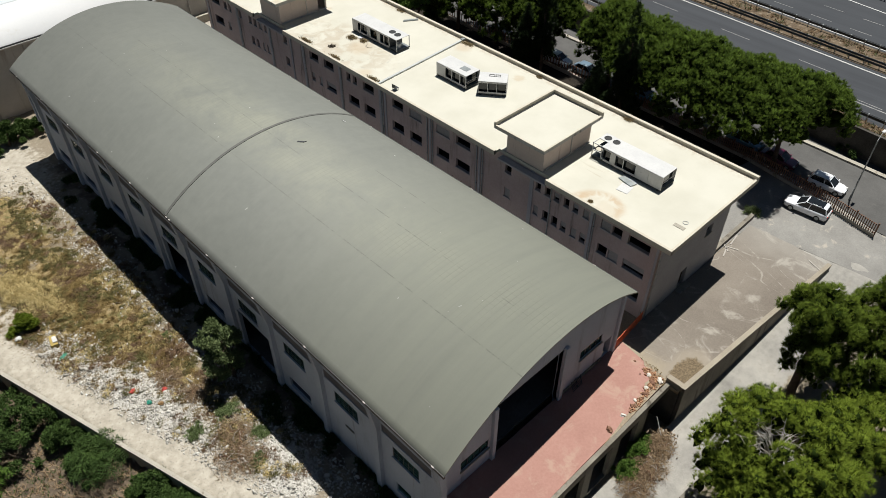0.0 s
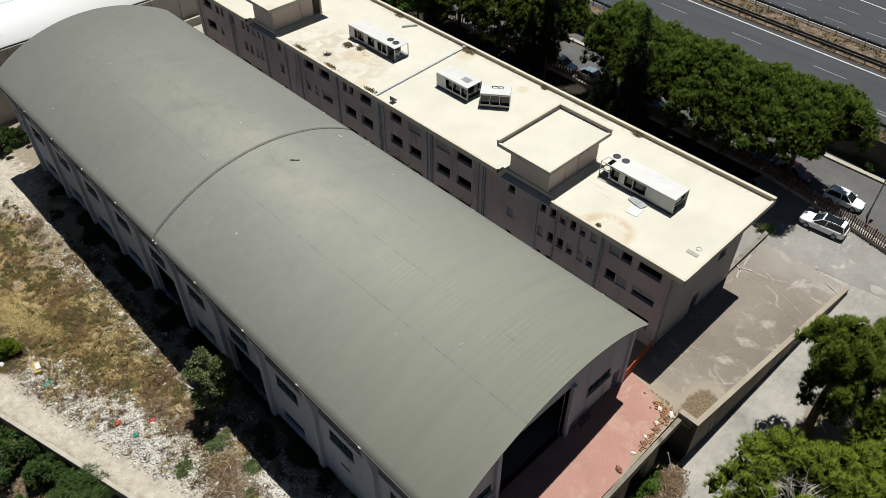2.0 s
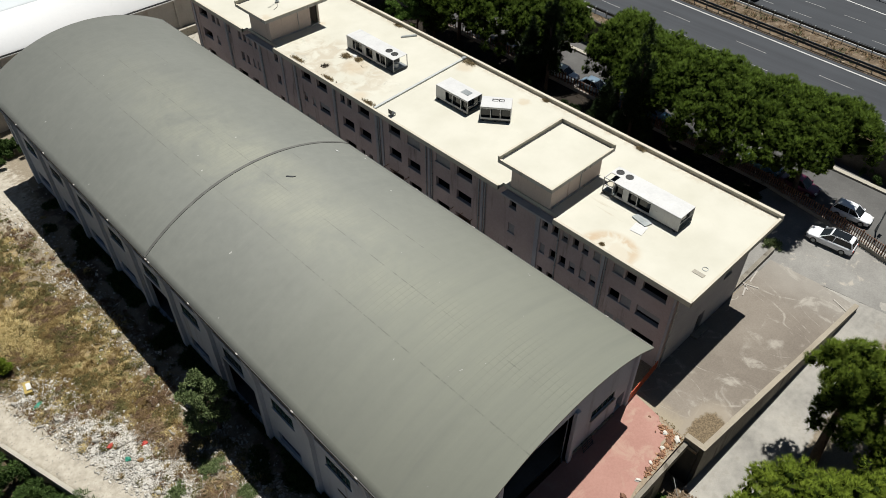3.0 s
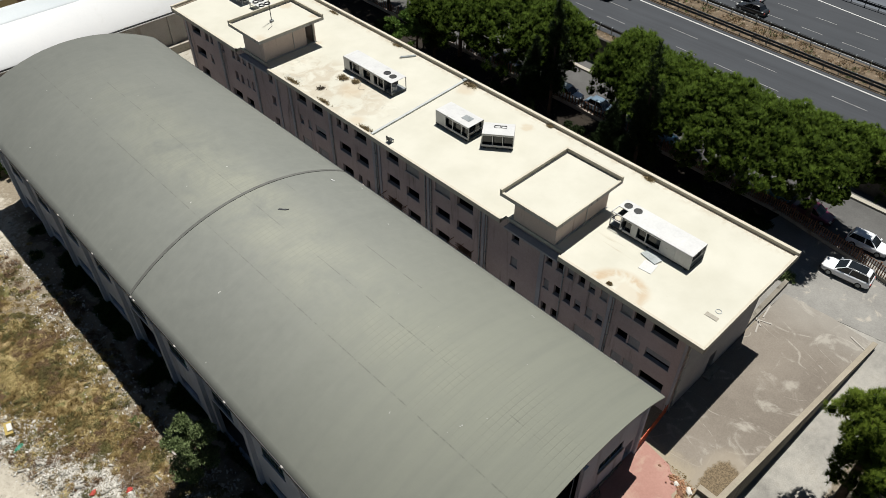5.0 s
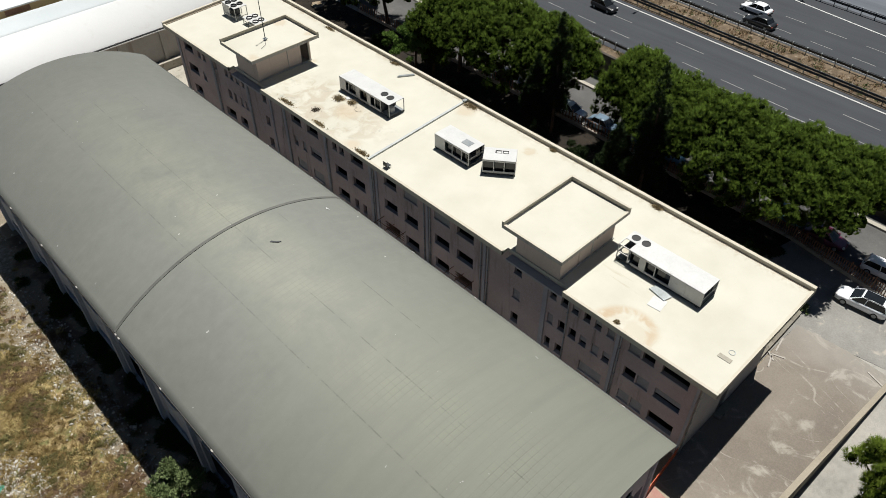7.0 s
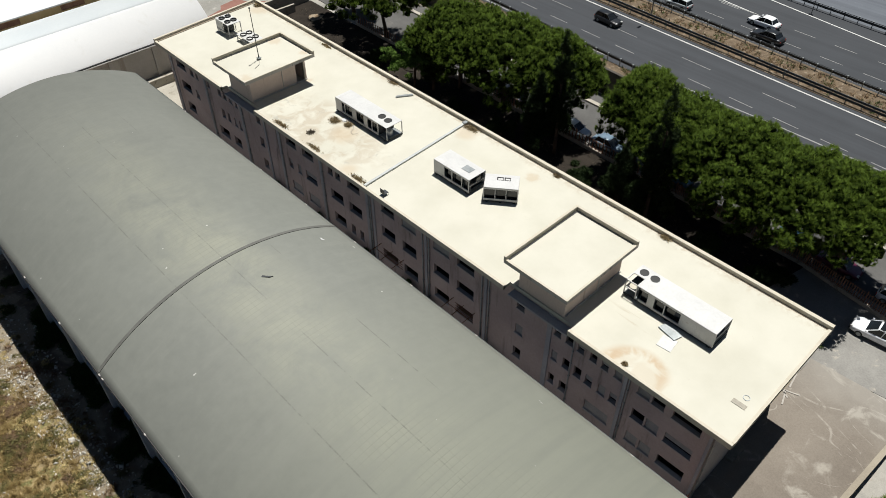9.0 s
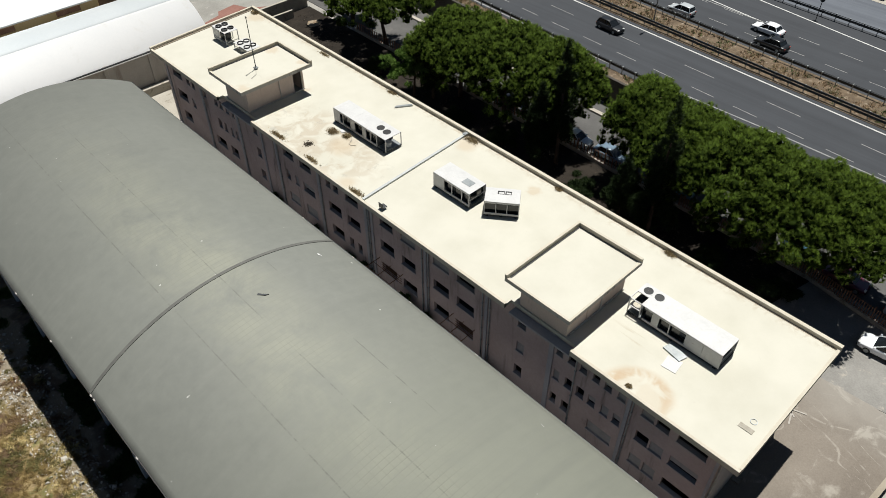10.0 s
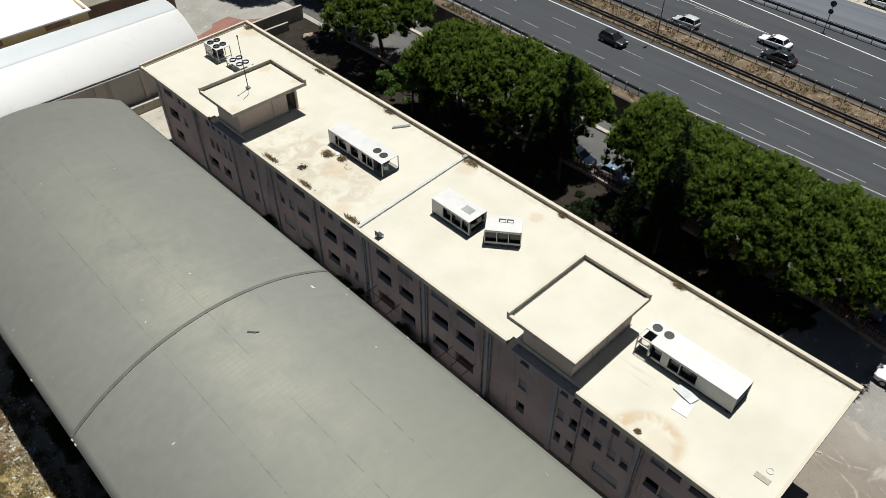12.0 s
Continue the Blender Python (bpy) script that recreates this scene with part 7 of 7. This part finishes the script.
v, f = tufts(pts[keep], rng.normal(0, 1, (int(keep.sum()), 3)) * [1, 1, 0.3] + [0, 0, 0.4], 0.3, 0.05, rng, 4, 0.6)
tagged(part("leaf_litter", many("leaf_litter", v, f, M_DARKTWIG), M_DARKTWIG), "dry leaf litter and weeds under the pines", "litter", kind="stuff")

# orange safety fence and grating
net = thing("safety_fence", "orange plastic safety fence between hall and block", "fence")
for k in range(5):
    x = 39.3 + k * 1.0
    part("post", Shape().tube([(x, 19.0 + 0.1 * k, -0.9), (x, 19.05 + 0.1 * k, 0.45)], 0.03, 6), M_RUST, net)
for k in range(6):
    part("strand", Shape().prism([(39.1, 18.98), (43.6, 19.36), (43.6, 19.4), (39.1, 19.02)], -0.75 + k * 0.19, -0.62 + k * 0.19), M_ORANGE, net)
grate = thing("steel_grating", "rusty grating leaning by the hall wall", "grating")
for k in range(7):
    part("bar", Shape().box(32.9, 34.1, 18.62 + k * 0.05, 18.65 + k * 0.05, -0.8 + k * 0.14, -0.76 + k * 0.14), M_DARKSTEEL, grate)
for x in (32.9, 33.5, 34.07):
    part("bar", Shape().add([(x, 18.6, -0.84), (x + 0.04, 18.6, -0.84), (x + 0.04, 18.97, 0.12), (x, 18.97, 0.12), (x, 18.64, -0.84), (x + 0.04, 18.64, -0.84), (x + 0.04, 19.01, 0.12), (x, 19.01, 0.12)],
                            [(0, 1, 2, 3), (7, 6, 5, 4), (0, 4, 5, 1), (3, 2, 6, 7), (0, 3, 7, 4), (1, 5, 6, 2)]), M_DARKSTEEL, grate)

# low wall beside the block
structure("kerb_block", Shape().prism([(56.3, 19.5), (64.2, 19.55), (64.3, 19.95), (56.3, 19.95)], -1.1, -0.5), M_CONC, "low stained concrete kerb wall beside the block", "kerb")
for x, y, a, l in ((57.4, 18.9, 0.3, 1.6), (58.3, 18.7, 1.9, 1.3), (57.9, 19.1, 0.9, 1.1), (59.6, 19.2, 0.15, 1.8), (61.8, 11.6, 1.2, 2.0)):
    b = thing("plank", "pale weathered plank lying on the yard", "plank", "planks on the yard")
    part("board", Shape().box(-l / 2, l / 2, -0.07, 0.07, 0, 0.05, 0.01), M_DEADWOOD, b)
    b.matrix_world = pose(x, y, -0.897, 0, 0, math.degrees(a))
shrub("weeds", "grey-green weeds at the end of the kerb", 64.9, 20.1, -0.92, 0.7, 0.7, M_LEAF_GREY, 181, 500, 0.4, 0.06, "weeds")


# ---- iron fence ----
FENCE = [(70.3, 9.6), (71.9, 16.5), (73.3, 25.0), (73.7, 40.0), (74.0, 54.0), (74.3, 72.0), (74.6, 96.0)]


def fence():
    f = thing("iron_fence", "rusty iron railing on a low concrete base", "fence")
    picket = Shape().box(-0.045, 0.045, -0.045, 0.045, 0.4, 1.6).mesh("picket")
    pillar = Shape().box(-0.07, 0.07, -0.07, 0.07, 0.0, 1.8, 0.01).mesh("post")
    for (xa, ya), (xb, yb) in zip(FENCE, FENCE[1:]):
        L = math.hypot(xb - xa, yb - ya)
        nx, ny = (yb - ya) / L * 0.15, -(xb - xa) / L * 0.15
        part("base_wall", Shape().prism([(xa - nx, ya - ny), (xa + nx, ya + ny), (xb + nx, yb + ny), (xb - nx, yb - ny)], -1.2, -0.55), M_PALECONC, f)
        for z in (0.45, 0.72):
            part("rail", Shape().tube([(xa, ya, -0.95 + z * 0.9 + 0.1), (xb, yb, -0.95 + z * 0.9 + 0.1)] if z < 0.5 else [(xa, ya, 0.55), (xb, yb, 0.55)], 0.03, 5), M_RUST, f)
        n = int(L / (0.24 if ya < 40 else 0.5))
        for i in range(n):
            s = i / n
            part("post" if i % 10 == 0 else "picket", pillar if i % 10 == 0 else picket, M_RUST, f).location = (xa + (xb - xa) * s, ya + (yb - ya) * s, -0.95)


fence()


# ---- lamps and signs ----
def street_lamp(x, y, z, h, arm, label):
    l = thing("street_lamp", label, "street lamp", "street lamps")
    part("base", Shape().tube([(x, y, z), (x, y, z + 0.8)], [0.14, 0.11], 10), M_STEEL, l)
    part("pole", Shape().tube([(x, y, z + 0.8), (x, y, z + h)], [0.09, 0.055], 8), M_STEEL, l)
    part("arm", Shape().tube([(x, y, z + h), (x + arm[0] * 0.6, y + arm[1] * 0.6, z + h + 0.35), (x + arm[0], y + arm[1], z + h + 0.4)], 0.04, 6), M_STEEL, l)
    part("lamp_head", Shape().box(x + arm[0] - 0.15, x + arm[0] + 0.5, y + arm[1] - 0.15, y + arm[1] + 0.15, z + h + 0.36, z + h + 0.5, 0.04), M_WHITE, l)


street_lamp(74.6, 13.9, -0.95, 7.6, (1.3, 0.1), "slim grey street lamp by the fence")
street_lamp(102.6, 63.6, 2.3, 11.0, (-1.6, 0.0), "tall grey lamp on the motorway median")
sign = thing("road_sign", "dark round sign on a thin post", "road sign")
part("post", Shape().tube([(119.9, 48.1, 2.3), (119.9, 48.1, 6.6)], 0.05, 6), M_DARKSTEEL, sign)
part("disc", Shape().tube([(119.86, 48.1, 5.1), (119.82, 48.1, 5.1)], 0.36, 16), M_DARKSTEEL, sign)
part("disc", Shape().tube([(119.86, 48.1, 6.2), (119.82, 48.1, 6.2)], 0.42, 16), M_DARKSTEEL, sign)


# ---- cars ----
PAINTS = {}


def paint(name, col):
    if name not in PAINTS:
        m, t, b, link = nodes_of(name + "_car_paint")
        tc = t.nodes.new("ShaderNodeTexCoord").outputs["Object"]
        n = noise_tex(t, tc, 3.0)
        r = ramp(t, [(0.3, tuple(c * 0.95 / ALBEDO_CUT for c in col)), (0.7, tuple(c / ALBEDO_CUT for c in col))])
        link(n.outputs[0], r.inputs[0])
        link(r.outputs[0], b.inputs["Base Color"])
        b.inputs["Roughness"].default_value = 0.3
        b.inputs["Coat Weight"].default_value = 0.6
        PAINTS[name] = m
    return PAINTS[name]


def loft(sections):
    """Joins cross sections (lists of equal length) into a closed skin."""
    n = len(sections[0])
    v = [p for s in sections for p in s]
    f = [(i * n + k, i * n + (k + 1) % n, (i + 1) * n + (k + 1) % n, (i + 1) * n + k) for i in range(len(sections) - 1) for k in range(n)]
    f += [tuple(range(n))[::-1], tuple(range((len(sections) - 1) * n, len(sections) * n))]
    return Shape().add(v, f)


def car(label, colour, col, at, turn, L=4.3, W=1.78, Hc=1.5, suv=False, glass_roof=False, group="parked cars"):
    """Nose towards +y; origin on the ground below the middle."""
    c = thing("car", label, "car", group)
    p = paint(colour, col)
    h, w = L / 2, W / 2
    belt, nose = 0.62 * Hc, 0.53 * Hc
    ys = [-h, -h + 0.06, -h + 0.2, -h * 0.7, -h * 0.3, 0, h * 0.4, h * 0.55, h * 0.75, h - 0.3, h - 0.12, h]
    wide = [0.78, 0.9, 0.97, 1.0, 1.0, 1.0, 1.0, 0.99, 0.97, 0.9, 0.8, 0.6]
    tops = [belt * 0.7, belt * 0.92, belt, belt, belt * 0.99, belt * 0.97, belt * 0.94, nose * 1.04, nose, nose * 0.92, nose * 0.82, nose * 0.62]
    sec = []
    for y, k, zt in zip(ys, wide, tops):
        x, zb = w * k, 0.22 if abs(y) < h - 0.1 else 0.34
        prof = [(0.86, zb), (0.97, zb + 0.1), (1.0, zb + 0.3), (0.985, zt - 0.12), (0.93, zt - 0.03), (0.8, zt), (0.4, zt + 0.02)]
        sec.append([(-x * q, y, z) for q, z in prof] + [(x * q, y, z) for q, z in reversed(prof)])
    part("body", loft(sec), p, c, "", True)
    back, r0, r1, base = -h + (0.12 if suv else 0.5), -h + (0.42 if suv else 0.95), h * 0.08, h * 0.46
    sec = []
    for y, k, zt in ((back, 0.84, belt), (r0, 0.84, Hc - 0.07), ((r0 + r1) / 2, 0.85, Hc - 0.03), (r1, 0.85, Hc - 0.07), (base, 0.86, belt - 0.04)):
        x, zb = w * k, belt - 0.06
        q = x * (1 - 0.15 * (zt - zb) / (Hc - belt))
        sec.append([(-x, y, zb), (-q, y, zt), (q, y, zt), (x, y, zb)])
    part("glasshouse", loft(sec), M_GLASS, c, "dark tinted windows")
    sec = []
    for y, k, zt in ((r0 - 0.08, 0.66, Hc - 0.09), (r0 + 0.15, 0.71, Hc - 0.02), ((r0 + r1) / 2, 0.73, Hc + 0.005), (r1 - 0.15, 0.72, Hc - 0.02), (r1 + 0.06, 0.68, Hc - 0.08)):
        x = w * k
        sec.append([(-x, y, zt - 0.05), (-x * 0.97, y, zt - 0.01), (-x * 0.6, y, zt + 0.01), (x * 0.6, y, zt + 0.01), (x * 0.97, y, zt - 0.01), (x, y, zt - 0.05)])
    rf = w * 0.71
    part("roof", loft(sec), p, c, "", True)
    for s in (-1, 1):
        for ya, yb in ((base - 0.03, r1), (back + 0.04, r0), (-h * 0.12, -h * 0.16)):
            part("pillar", Shape().tube([(s * w * 0.855, ya, belt - 0.04), (s * w * 0.725, yb, Hc - 0.06)], 0.045, 6), p, c)
    if glass_roof:
        part("sunroof", Shape().box(-rf * 0.82, rf * 0.82, r0 + 0.3, r1 - 0.1, Hc - 0.02, Hc + 0.03), M_GLASS, c, "dark glass sunroof")
        for s in (-1, 1):
            part("roof_rail", Shape().tube([(s * rf * 0.98, r0 + 0.1, Hc + 0.02), (s * rf * 0.98, r1 - 0.1, Hc + 0.03)], 0.02, 5), M_DARKSTEEL, c)
    for s in (-1, 1):
        for y in (-h * 0.6, h * 0.6):
            wh = part("wheel", Shape().tube([(s * (w - 0.2), y, 0.32), (s * (w + 0.005), y, 0.32)], 0.32, 16), M_BLACK, c)
            part("rim", Shape().tube([(s * (w - 0.02), y, 0.32), (s * (w + 0.02), y, 0.32)], 0.2, 12), M_STEEL, wh)
        part("headlight", Shape().box(s * w * 0.62 - 0.18, s * w * 0.62 + 0.18, h - 0.28, h - 0.06, nose * 0.72, nose * 0.9, 0.03), M_WHITE, c)
        part("tail_light", Shape().box(s * w * 0.72 - 0.12, s * w * 0.72 + 0.12, -h - 0.015, -h + 0.1, belt * 0.6, belt * 0.85, 0.02), M_REDSACK, c)
        part("mirror", Shape().box(s * (w + 0.02) - 0.09, s * (w + 0.02) + 0.09, h * 0.36, h * 0.44, belt, belt + 0.13, 0.02), p, c)
    part("bumper", Shape().box(-w * 0.75, w * 0.75, h - 0.1, h + 0.03, 0.28, 0.46, 0.03), M_BLACK, c)
    part("bumper", Shape().box(-w * 0.8, w * 0.8, -h - 0.03, -h + 0.12, 0.3, 0.5, 0.03), M_BLACK, c)
    c.matrix_world = pose(at[0], at[1], at[2], 0, 0, turn)
    return c


WHITE, SILVER, BLACK, BLUE, RED = (0.8, 0.82, 0.85), (0.42, 0.45, 0.47), (0.015, 0.016, 0.018), (0.08, 0.2, 0.3), (0.1, 0.012, 0.04)
car("white estate car with a dark glass roof parked by the fence", "white", WHITE, (69.3, 16.3, -0.95), 5, 4.6, 1.86, 1.6, True, True)
car("white hatchback parked outside the fence", "white", WHITE, (74.7, 16.6, -0.93), 184, 4.0, 1.72, 1.5, True)
car("dark red car parked under the pines", "red", RED, (75.4, 22.6, -0.93), 182, 4.2)
car("pale blue car parked under the pines", "blue", BLUE, (75.9, 27.2, -0.93), 182, 4.2)
car("blue car parked under the pines", "blue", BLUE, (76.0, 41.6, -0.93), 182, 4.1)
car("white car parked under the pines", "white", WHITE, (75.4, 55.3, -0.93), 182, 4.2)
car("blue-grey car parked under the pines", "slate", (0.14, 0.2, 0.26), (75.7, 50.4, -0.93), 182, 4.3)
car("dark car parked under the pines", "black", BLACK, (75.8, 66.0, -0.93), 182, 4.3)
TRAFFIC = "cars on the highway"
car("black hatchback on the near carriageway", "black", BLACK, (96.2, 66.4, 2.3), 177, 4.0, 1.75, 1.48, True, group=TRAFFIC)
car("silver hatchback on the far carriageway", "silver", SILVER, (107.6, 62.4, 2.3), -3, 3.9, 1.72, 1.5, True, group=TRAFFIC)
car("white saloon on the far carriageway", "white", WHITE, (110.9, 50.8, 2.3), -3, 4.4, 1.76, 1.45, group=TRAFFIC)
car("black saloon on the far carriageway", "black", BLACK, (107.4, 48.4, 2.3), -3, 4.5, 1.8, 1.45, group=TRAFFIC)
car("white car on the road beyond the slip lane", "white", WHITE, (133.3, 46.0, 2.33), -3, 4.3, group=TRAFFIC)
